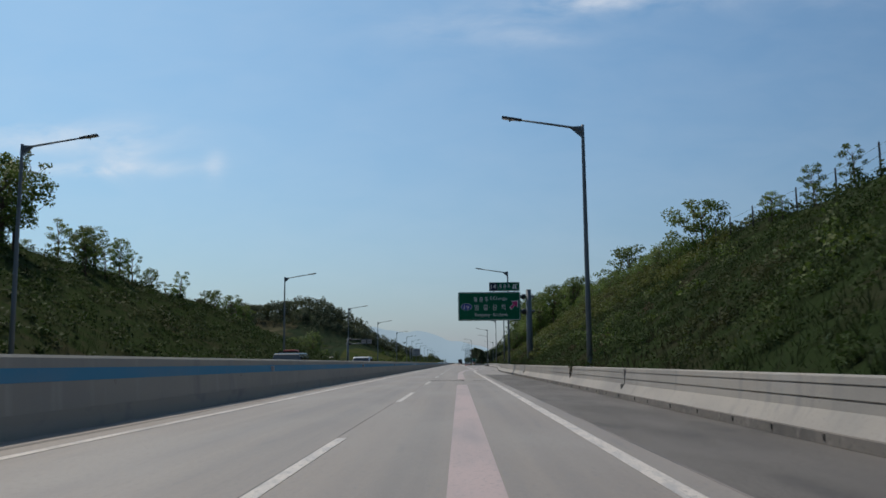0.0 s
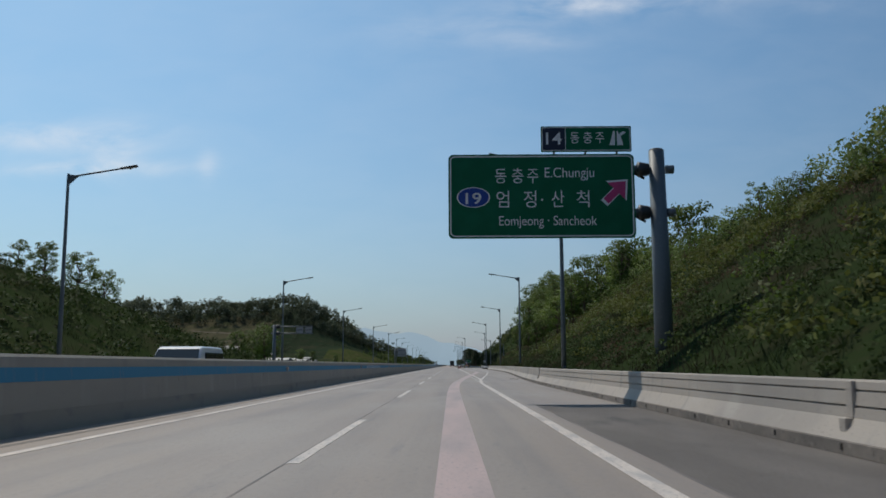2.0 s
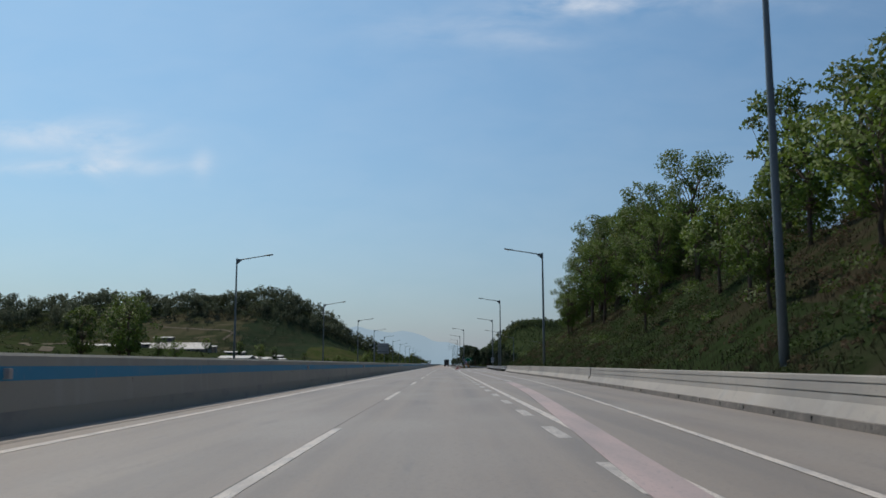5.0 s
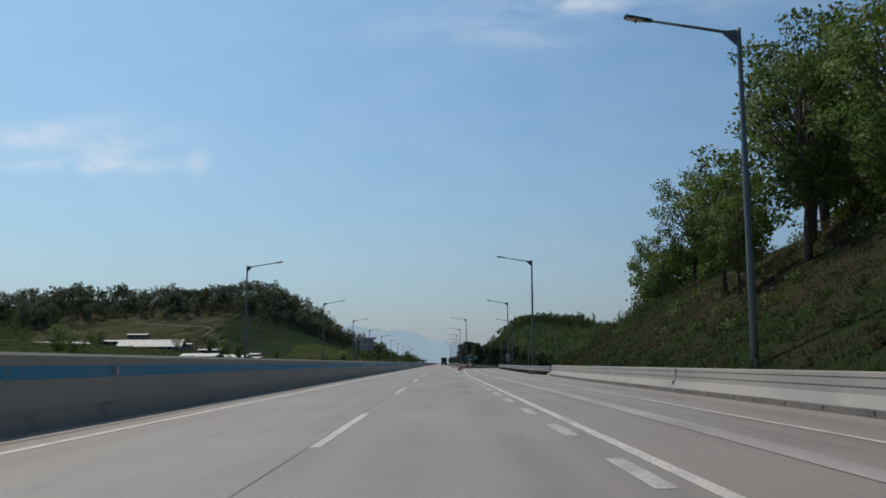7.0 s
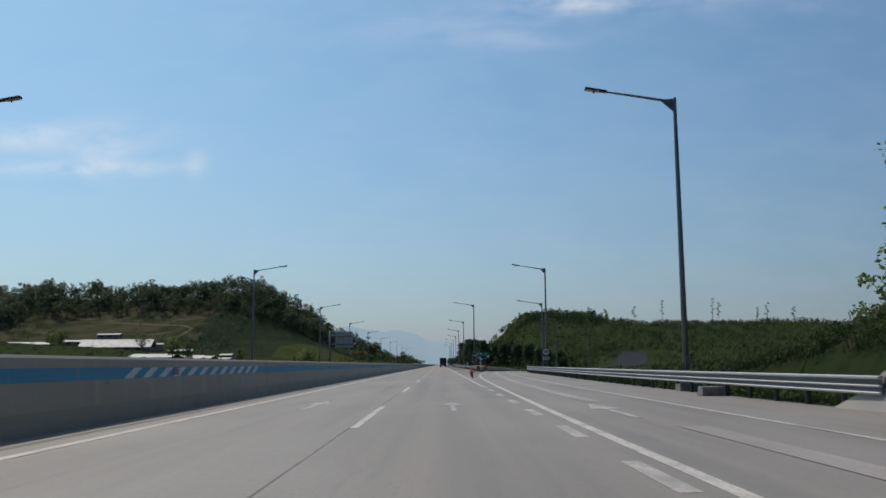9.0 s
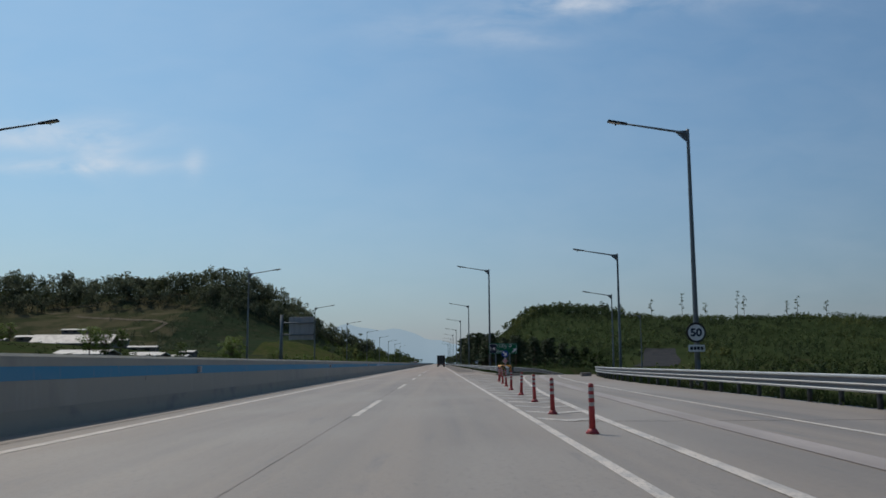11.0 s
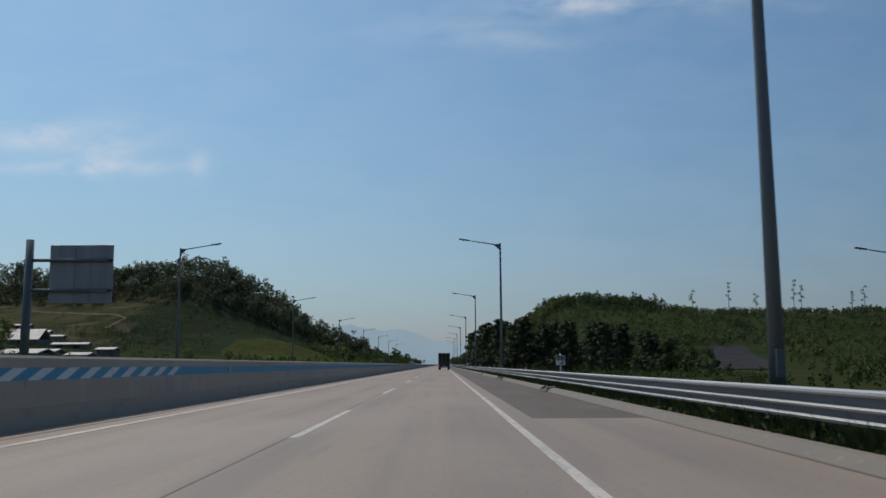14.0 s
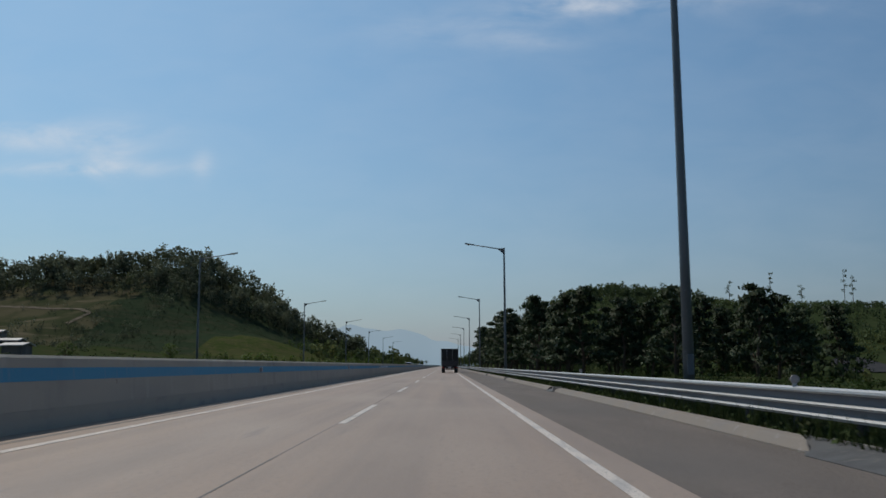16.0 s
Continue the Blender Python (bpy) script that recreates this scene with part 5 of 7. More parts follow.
def speed_sign():
    root = thing("speed_limit_sign", "round white speed limit sign with a dark ring, plate below", "road sign", (13.0, 339.7, 0))
    for r, m, y in ((0.44, M_BLACK, 0.0), (0.355, M_WHITE_SHEET, -0.005)):
        pts = [(r * math.cos(a), 2.35 + r * math.sin(a)) for a in np.linspace(0, -2 * math.pi, 33)[:-1]]
        d = part("disc" if r > 0.4 else "face", plate(pts, y - 0.004, y + 0.008), m, root)
    letters("50", 0.46, -0.25, 2.2, -0.012, M_NAVY, root, "number", width=0.5, bold=0.016)
    part("plate", plate(rounded(-0.36, 0.36, 1.52, 1.82, 0.03), 0.0, 0.012), M_WHITE_SHEET, root)
    for i in range(4):
        part("worn_lettering", box(-0.28 + 0.15 * i, -0.17 + 0.15 * i, -0.006, -0.001, 1.6, 1.74), M_BLACK, root)
    part("clamp", box(-0.2, 0.2, 0.012, 0.16, 2.1, 2.16), M_STEEL, root)
    part("clamp", box(-0.2, 0.2, 0.012, 0.16, 2.55, 2.61), M_STEEL, root)


speed_sign()


def back_sign():
    """A sign for the oncoming traffic, seen from behind."""
    root = thing("road_sign", "back of a grey sign board on a side post", "road sign", (2.75, 439.8, 0))
    part("panel", box(-24.6, -20.7, -0.05, 0.0, 4.9, 8.5, 0.02), M_SIGN_BACK, root)
    for z in (5.6, 7.45):
        part("rail", box(-25.2, -20.7, -0.2, -0.05, z, z + 0.16, 0.01), M_DARK_STEEL, root)
        part("cross_arm", tube([(-25.75, -0.3, z + 0.08), (-20.95, -0.3, z + 0.08)], [0.11, 0.09], 10), M_POLE, root)
    for x in (-24.1, -23.1, -22.1, -21.2):
        part("stiffener", box(x, x + 0.05, -0.09, -0.05, 4.95, 8.45), M_SIGN_BACK, root)
    g = float(ground_z(-23.0, 439.8))
    part("post", tube([(-25.75, -0.3, g - 0.3), (-25.75, -0.3, 8.8)], [0.28, 0.23], 14), M_POLE, root)


back_sign()


def back_gantry():
    """A cantilever with two round signs for the oncoming traffic, seen from behind."""
    root = thing("cantilever_sign", "dark steel cantilever with two round boards seen from behind", "road sign", (0, 144.0, 0))
    x0 = -17.2
    part("post", tube([(x0, 0, -0.6), (x0, 0, 5.45)], [0.2, 0.17], 12), M_POLE, root)
    for z in (4.52, 5.24):
        part("cross_arm", tube([(x0 - 0.35, 0, z), (x0 + 4.1, 0, z)], [0.075, 0.06], 10), M_POLE, root)
        part("clamp", tube([(x0 + 0.15, 0, z), (x0 + 0.25, 0, z), (x0 + 0.5, 0, z), (x0 + 0.65, 0, z)], [0.1, 0.21, 0.21, 0.12], 8), M_DARK_STEEL, root)
    for cx in (x0 + 2.7, x0 + 3.65):
        pts = [(cx + 0.42 * math.cos(a), 4.88 + 0.42 * math.sin(a)) for a in np.linspace(0, -2 * math.pi, 25)[:-1]]
        part("disc", plate(pts, 0.08, 0.1), M_SIGN_BACK, root)
        part("bracket", box(cx - 0.4, cx + 0.4, 0.04, 0.08, 4.85, 4.91), M_DARK_STEEL, root)


back_gantry()


def kerb_blocks():
    for x, y, w, t in ((10.4, 273.6, 0.75, 0.3), (13.55, 372.0, 0.8, 0.3)):
        ob = thing("concrete_block", "loose grey concrete block beside the guard rail", "concrete block", (x, y, float(ramp_z(y)) if x > 8 else 0.0), random.uniform(-6, 6), group="concrete blocks by the rail")
        bm = box(-w / 2, w / 2, -0.28, 0.28, 0.0, t, 0.02)
        for v in bm.verts:
            v.co += Vector((random.uniform(-0.015, 0.015), random.uniform(-0.015, 0.015), 0))
        part("block", bm, M_DUST_CONCRETE, ob)
    for x, y in ((6.9, 455.8), (6.9, 435.8), (6.95, 475.8)):
        ob = thing("rail_reflector", "round reflector on a bracket on the guard rail", "reflector", (x, y, 0.77), group="rail reflectors")
        part("bracket", box(-0.03, 0.03, -0.01, 0.01, -0.02, 0.1), M_STEEL, ob)
        part("disc", plate([(0.062 * math.cos(a), 0.1 + 0.062 * math.sin(a)) for a in np.linspace(0, -2 * math.pi, 17)[:-1]], -0.02, 0.0), M_BAND, ob)


kerb_blocks()


def hanging_creeper():
    """Bare stems and a few leaves that hang over the barrier."""
    y = 33.6
    x = float(barrier_x(y))
    root = thing("creeper", "dark creeper stems hanging over the concrete barrier", "creeper", (x, y, 0))
    for i in range(11):
        o, z1 = random.uniform(-0.35, 0.35), random.uniform(0.28, 0.6)
        pts = [(0.5, o, 0.92), (0.24, o + random.uniform(-0.05, 0.05), 0.9), (0.22, o + random.uniform(-0.08, 0.08), (0.88 + z1) / 2), (0.175 + (z1 - 0.42) * 0.08, o + random.uniform(-0.12, 0.12), z1)]
        part("stem", tube(pts, [0.012, 0.011, 0.009, 0.004], 5), M_BARK, root)
    verts, faces = [], []
    for i in range(260):
        c = Vector((0.2 + random.uniform(-0.03, 0.2), random.gauss(0, 0.28), 0.98 - abs(random.gauss(0, 0.17))))
        a = Vector((random.gauss(0, 1), random.gauss(0, 1), random.gauss(0, 1))).normalized() * 0.035
        b = a.orthogonal().normalized() * 0.022
        k = len(verts)
        verts += [c - a, c + b, c + a, c - b]
        faces.append((k, k + 1, k + 2, k + 3))
    part("leaves", mesh_of("leaves", verts, faces), M_SHRUB, root)


hanging_creeper()


def crest_fence():
    """Steel posts of a wire fence along the top of the cutting."""
    root = thing("wire_fence", "old wire fence on thin dark posts along the crest", "fence")
    pts = [(17.5, 47.6), (17.3, 44.1), (17.4, 40.6), (18.1, 36.4), (18.2, 32.2), (18.1, 28.0), (18.0, 23.8), (17.9, 19.6)]
    tops = []
    for x, y in pts:
        g = float(ground_z(x, y))
        part("post", tube([(x, y, g - 0.4), (x, y, g + 1.25), (x + 0.01, y, g + 1.3)], [0.045, 0.04, 0.02], 7), M_DARK_STEEL, root)
        tops.append(Vector((x, y, g)))
    for h in (0.35, 0.75, 1.15):
        for a, b in zip(tops, tops[1:]):
            mid = (a + b) / 2 + Vector((0, 0, h - 0.04))
            part("wire", tube([a + Vector((0, 0, h)), mid, b + Vector((0, 0, h))], [0.006, 0.006, 0.006], 4), M_DARK_STEEL, root)


crest_fence()


def distance_plate():
    root = thing("distance_plate", "small white kilometre plate under a dark green plate", "road sign", (7.0, 422.0, 0))
    part("post", tube([(0, 0.04, -0.5), (0, 0.04, 1.5)], [0.025, 0.025], 8), M_STEEL, root)
    part("plate", plate(rounded(-0.19, 0.19, 1.03, 1.42, 0.02), 0.0, 0.012), M_WHITE_SHEET, root)
    letters("4", 0.2, -0.01, 1.05, -0.006, M_BLACK, root, "number", width=0.12)
    part("point", box(-0.07, -0.035, -0.008, -0.001, 1.05, 1.085), M_BLACK, root)
    top = part("upper_plate", plate(rounded(-0.17, 0.17, 1.225, 1.4, 0.015), -0.006, -0.001), M_DARK_GREEN, root, "dark green plate")
    letters("103", 0.19, -0.145, 1.25, -0.012, M_HATCH, top, "number", width=0.29)


distance_plate()


# ---- vehicles ----
def wheel(root, x, y, r, w):
    t = part("wheel", tube([(x - w / 2, y, r), (x - w / 2 + 0.03, y, r), (x + w / 2 - 0.03, y, r), (x + w / 2, y, r)], [r * 0.88, r, r, r * 0.88], 20), M_RUBBER, root)
    s = -1 if x < 0 else 1
    part("rim", tube([(x + s * (w / 2 - 0.02), y, r), (x + s * (w / 2 + 0.012), y, r)], [r * 0.6, r * 0.52], 14), M_STEEL, t)


def truck():
    root = thing("truck", "dark box truck with a black tarpaulin body seen from behind", "truck", (2.55, 570.0, 0))
    part("cargo_body", box(-1.2, 1.2, 0.0, 6.4, 0.95, 3.45, 0.06), M_TARP, root)
    for i in range(6):
        part("rib", box(-1.225, 1.225, 0.25 + i * 1.15, 0.31 + i * 1.15, 0.95, 3.475, 0.01), M_TARP, root)
    part("tail_gate", box(-1.16, 1.16, -0.05, 0.0, 0.98, 1.75, 0.01), M_DARK_STEEL, root)
    for x in (-0.4, 0.4):
        part("door_bar", tube([(x, -0.04, 1.75), (x, -0.04, 3.35)], [0.02, 0.02], 6), M_STEEL, root)
    part("chassis", box(-0.5, 0.5, 0.1, 8.2, 0.62, 0.92, 0.02), M_DARK_STEEL, root)
    part("cab", box(-1.12, 1.12, 6.65, 8.5, 0.7, 2.75, 0.12), M_CAR_DARK, root)
    part("bumper", box(-1.1, 1.1, -0.02, 0.1, 0.45, 0.58, 0.02), M_DARK_STEEL, root)
    part("underrun_bracket", box(-0.6, -0.5, 0.0, 0.12, 0.5, 0.8), M_DARK_STEEL, root)
    part("underrun_bracket", box(0.5, 0.6, 0.0, 0.12, 0.5, 0.8), M_DARK_STEEL, root)
    for x in (-0.95, 0.95):
        part("tail_lamp", box(x - 0.16, x + 0.16, -0.06, 0.0, 0.68, 0.82, 0.01), M_TAIL, root)
        part("mud_flap", box(x - 0.22, x + 0.22, 0.75, 0.78, 0.2, 0.7), M_RUBBER, root)
    part("number_plate", box(-0.2, 0.2, -0.07, -0.05, 0.72, 0.86), M_WHITE_SHEET, root)
    for x in (-0.92, 0.92):
        wheel(root, x, 1.35, 0.44, 0.5)
        wheel(root, x, 7.5, 0.44, 0.28)


truck()


def car(label, at, turn, paint, van=False, rack=False):
    """A car that faces +y before it is turned."""
    root = thing("van" if van else "car", label, "van" if van else "car", at, turn)
    h, roof = (1.55, 2.0) if van else (1.15, 1.78)
    side = [(-2.25, 0.45), (-2.3, 0.8), (-2.28, h if not van else 1.75), (-2.1, roof - 0.05), (-1.9, roof), (0.5 if not van else 0.9, roof), (0.75 if not van else 1.2, roof - 0.06), (1.35 if not van else 1.85, 1.08), (2.1, 0.98), (2.3, 0.85), (2.33, 0.5), (2.2, 0.35), (-2.15, 0.35)]
    k = len(side)
    verts = []
    for s in (-1, 1):
        for y, z in side:
            w = 0.9 - max(0, z - 1.0) * 0.16
            verts.append((s * w, y, z))
    faces = [tuple(range(k)), tuple(range(k, 2 * k))[::-1]] + [(i, i + k, (i + 1) % k + k, (i + 1) % k) for i in range(k)]
    body = part("body", mesh_of("body", verts, faces), paint, root)
    bv = body.modifiers.new("round", "BEVEL")
    bv.width, bv.segments = 0.06, 2
    y0, y1 = (0.8, 1.36) if not van else (1.26, 1.8)
    za, zb = roof - 0.12, 1.14
    part("windscreen", mesh_of("windscreen", [(-0.72, y0, za), (0.72, y0, za), (0.84, y1, zb), (-0.84, y1, zb), (-0.72, y0 + 0.03, za + 0.02), (0.72, y0 + 0.03, za + 0.02), (0.84, y1 + 0.03, zb + 0.02), (-0.84, y1 + 0.03, zb + 0.02)],
         [(4, 5, 6, 7), (0, 3, 2, 1), (0, 1, 5, 4), (1, 2, 6, 5), (2, 3, 7, 6), (3, 0, 4, 7)]), M_GLASS_DARK, root)
    for s in (-1, 1):
        for a, b in ((-1.9, -0.75), (-0.65, 0.45)):
            part("side_window", box(min(s * 0.83, s * 0.885), max(s * 0.83, s * 0.885), a, b, 1.2, roof - 0.22, 0.01), M_GLASS_DARK, root)
        part("headlamp", box(s * 0.72 - 0.16, s * 0.72 + 0.16, 2.2, 2.35, 0.7, 0.86, 0.02), M_HEAD, root)
        part("mirror", box(s * 0.98 - 0.09, s * 0.98 + 0.09, 0.85, 1.0, 1.08, 1.24, 0.02), paint, root)
        for y in (-1.4, 1.45):
            wheel(root, s * 0.78, y, 0.33, 0.22)
    part("grille", box(-0.5, 0.5, 2.28, 2.36, 0.55, 0.75, 0.01), M_BLACK, root)
    part("number_plate", box(-0.25, 0.25, 2.33, 2.37, 0.42, 0.53), M_WHITE_SHEET, root)
    if rack:
        for y in (-1.3, 0.2):
            part("roof_bar", box(-0.62, 0.62, y, y + 0.06, roof + 0.05, roof + 0.1), M_DARK_STEEL, root)
        for x in (-0.6, 0.6):
            part("rack_rail", box(x - 0.02, x + 0.02, -1.7, 0.4, roof - 0.02, roof + 0.06), M_DARK_STEEL, root)
        part("roof_load", box(-0.4, 0.35, -1.2, 0.0, roof + 0.1, roof + 0.2, 0.04), M_RED_SHEET, root, "bundle tied on the roof rack")


car("dark off-road car with a loaded roof rack on the far carriageway", (-8.7, 48.5, 0), 180, M_CAR_DARK, rack=True)
car("white estate car on the far carriageway beyond the barrier", (-7.9, 82.0, 0), 180, M_CAR_WHITE)
car("white van far off on the oncoming carriageway", (-8.6, 695.0, 0), 180, M_CAR_WHITE, van=True)


# ---- farm sheds in the valley ----
def shed(at, turn, w, d, h, label, roof_mat):
    root = thing("shed", label, "shed", at, turn, group="low farm sheds in the valley")
    part("wall", box(-w / 2, w / 2, -d / 2, d / 2, -2.5, h, 0.03), M_WALL_DULL, root)
    rise = d * (0.3 if d > 10 else 0.13)
    verts = [(-w / 2 - 0.5, -d / 2 - 0.6, h - 0.1), (w / 2 + 0.5, -d / 2 - 0.6, h - 0.1), (w / 2 + 0.5, 0, h + rise), (-w / 2 - 0.5, 0, h + rise), (w / 2 + 0.5, d / 2 + 0.6, h - 0.1), (-w / 2 - 0.5, d / 2 + 0.6, h - 0.1)]
    verts += [(a, b, c - 0.25) for a, b, c in verts]
    part("roof", mesh_of("roof", verts, [(0, 1, 2, 3), (3, 2, 4, 5), (6, 9, 8, 7), (9, 11, 10, 8), (0, 6, 7, 1), (1, 7, 8, 2), (2, 8, 10, 4), (4, 10, 11, 5), (5, 11, 9, 3), (3, 9, 6, 0)]), roof_mat, root, "pale sheet roof")
    for i in range(int(w // 6)):
        x = -w / 2 + 3 + i * 6
        part("window", box(x - 1.1, x + 1.1, -d / 2 - 0.04, -d / 2 + 0.02, h - 1.7, h - 0.7), M_BLACK, root)
    return root


for x, y, turn, w, d, h, lab in ((-186, 755, 4, 40, 15, 1.4, "long low farm shed with a white sheet roof"), (-200, 778, 4, 52, 7, 4.2, "long farm shed with a narrow white roof behind another"),
                                 (-262, 790, 6, 44, 8, 3.0, "long low farm shed with pale roof among trees"), (-276, 806, 6, 46, 8, 4.4, "long shed with a pale roof on the slope"),
                                 (-97, 548, -8, 15, 9, 0.5, "low white-roofed shed beside the road"), (-90, 580, -8, 10, 7, 0.4, "small low shed with a white roof"),
                                 (-239, 882, 0, 16, 6, 4.4, "small grey-roofed shed higher up the slope"), (-170, 775, 3, 8, 5, 4.4, "narrow farm shed with a thin pale roof"),
                                 (-139, 720, 3, 13, 5, 2.4, "long low shed with a thin pale roof"), (-94.5, 640, -6, 5, 4, 2.2, "tiny pale-roofed shed among bushes"),
                                 (-104.5, 620, -8, 10, 5, 0.5, "sunken low shed with a pale sheet roof"), (-85.8, 600, -8, 5.3, 4, 1.1, "small low lean-to with a pale roof")):
    shed((x, y, float(ground_z(x, y))), turn, w, d, h, lab, M_ROOF_WHITE)


def side_road():
    ys = np.linspace(588, 690, 30)
    verts, faces = [], []
    for i, y in enumerate(ys):
        x = 72 + (y - 588) * 0.29 + 1.5 * math.sin((y - 588) / 22)
        w = 7.0
        for s in (-w, -w / 3, w / 3, w):
            verts.append((x + s, y, float(ground_z(x + s, y)) + 0.18))
    for i in range(len(ys) - 1):
        for j in range(3):
            a = 4 * i + j
            faces.append((a, a + 1, a + 5, a + 4))
    ob = new("side_road", mesh_of("side_road", verts, faces, [M_DARK_ASPHALT], True))
    tagged(ob, "grey asphalt side road that climbs the far slope", "road", kind="structure")


side_road()


def field_track(points, width):
    """A pale earth track laid over the ground."""
    pts, verts, faces = [], [], []
    for (xa, ya), (xb, yb) in zip(points, points[1:]):
        pts += [(xa + (xb - xa) * i / 8, ya + (yb - ya) * i / 8) for i in range(8)]
    pts.append(points[-1])
    for i, (x, y) in enumerate(pts):
        a, b = pts[max(i - 1, 0)], pts[min(i + 1, len(pts) - 1)]
        side = Vector((b[1] - a[1], a[0] - b[0])).normalized() * width / 2
        for k in (-1, 0, 1):
            u, v = x + side.x * k, y + side.y * k
            verts.append((u, v, float(ground_z(u, v)) + 0.25))
    for i in range(len(pts) - 1):
        a = 3 * i
        faces += [(a, a + 1, a + 4, a + 3), (a + 1, a + 2, a + 5, a + 4)]
    tagged(new("farm_track", mesh_of("farm_track", verts, faces, [M_TRACK], True)), "pale earth farm track across the valley slope", "track", kind="structure")


field_track([(-112, 380), (-128, 420), (-156, 459), (-176, 530), (-196, 600), (-204, 680)], 3.6)
field_track([(-262, 938), (-229, 927), (-205, 916), (-194, 909), (-184, 898), (-188, 880)], 2.6)

# ---- plants ----
rng = np.random.default_rng(7)


def leaf_mesh(name, centres, sizes, hearts, mat, aspect=0.55, lift=0.5, extra=None):
    """Many small leaves as one mesh. Each is shaded softly by the side of its clump that it lies on; hearts: the clumps' middles."""
    n = len(centres)
    a = rng.normal(size=(n, 3))
    a /= np.linalg.norm(a, axis=1)[:, None]
    b = np.cross(a, rng.normal(size=(n, 3)))
    b /= np.linalg.norm(b, axis=1)[:, None]
    out = centres - hearts
    out /= np.linalg.norm(out, axis=1)[:, None] + 1e-6
    out[:, 2] += lift
    face = np.cross(b, a)
    b[(face * out).sum(1) < 0] *= -1
    face = np.cross(b, a)
    soft = out * 0.85 + face * 0.5
    soft /= np.linalg.norm(soft, axis=1)[:, None] + 1e-6
    s = np.asarray(sizes)[:, None]
    v = np.stack([centres - a * s, centres + b * s * aspect, centres + a * s, centres - b * s * aspect], 1).reshape(-1, 3)
    f = np.arange(4 * n).reshape(-1, 4)
    soft = np.repeat(soft, 4, axis=0)
    if extra is not None:
        f = np.concatenate([f, np.arange(len(extra)).reshape(-1, 4) + len(v)])
        v, soft = np.concatenate([v, extra]), np.concatenate([soft, np.tile((0.0, -0.8, 0.6), (len(extra), 1))])
    me = fast_mesh(name, v, f, mat)
    me.polygons.foreach_set("use_smooth", np.ones(len(f), dtype=bool))
    me.normals_split_custom_set_from_vertices(soft.astype(np.float32))
    return me


def clump_points(centre, radius, n, squash=0.8):
    d = rng.normal(size=(n, 3))
    d /= np.linalg.norm(d, axis=1)[:, None]
    r = radius * rng.uniform(0.2, 1.0, (n, 1)) ** 0.75
    p = d * r
    p[:, 2] *= squash
    return np.asarray(centre) + p


def limb(bm, a, b, r0, r1, bend=0.15):
    a, b = Vector(a), Vector(b)
    mid = (a + b) / 2 + Vector(rng.normal(size=3)) * bend * (b - a).length * 0.5
    add_tube(bm, [a, mid, b], [r0, (r0 + r1) / 2, r1], 4, False)


def tree_mesh(height, spread, clumps, leaves, size, mat, name, trunk_share=0.3):
    """A broadleaved tree: a tapered trunk, limbs out to every clump, and leaves in uneven clumps."""
    bm = bmesh.new()
    top = height * 0.82
    pts = [Vector((0, 0, -0.6))]
    for i in range(1, 5):
        pts.append(Vector((rng.normal() * 0.03 * height * i / 4, rng.normal() * 0.03 * height * i / 4, top * i / 4)))
    r = 0.016 * height + 0.02
    add_tube(bm, pts, [r * 1.3, r, r * 0.75, r * 0.5, r * 0.2], 8)
    middle = np.array((0, 0, height * 0.55))
    cloud, hearts = [], []
    for i in range(clumps):
        f = trunk_share + (1 - trunk_share) * (i + rng.uniform(0, 1)) / clumps
        z = height * f
        wide = spread * (0.25 + 0.75 * math.sin(math.pi * min(max((f - trunk_share) / (1.06 - trunk_share), 0.08), 0.98)) ** 0.7)
        ang = i * 2.4 + rng.uniform(-0.6, 0.6)
        rad = wide * rng.uniform(0.35, 1.0)
        c = Vector((rad * math.cos(ang), rad * math.sin(ang), z))
        k = min(int(z * 0.7 / top * 4), 3)
        limb(bm, pts[k].lerp(pts[k + 1], 0.4), c, r * 0.35, r * 0.06)
        rr = spread * rng.uniform(0.17, 0.38)
        cloud.append(clump_points(c, rr, int(leaves * (rr / spread / 0.28) ** 1.6), 0.62))
        hearts.append(np.tile(0.6 * np.array(c) + 0.4 * middle - np.array((0, 0, 0.25 * rr)), (len(cloud[-1]), 1)))
    wood = bpy.data.meshes.new(name + "_wood")
    bm.to_mesh(wood)
    bm.free()
    wood.materials.append(M_BARK)
    cloud = np.concatenate(cloud)
    return wood, leaf_mesh(name + "_leaves", cloud, rng.uniform(0.55, 1.35, len(cloud)) * size, np.concatenate(hearts), mat)


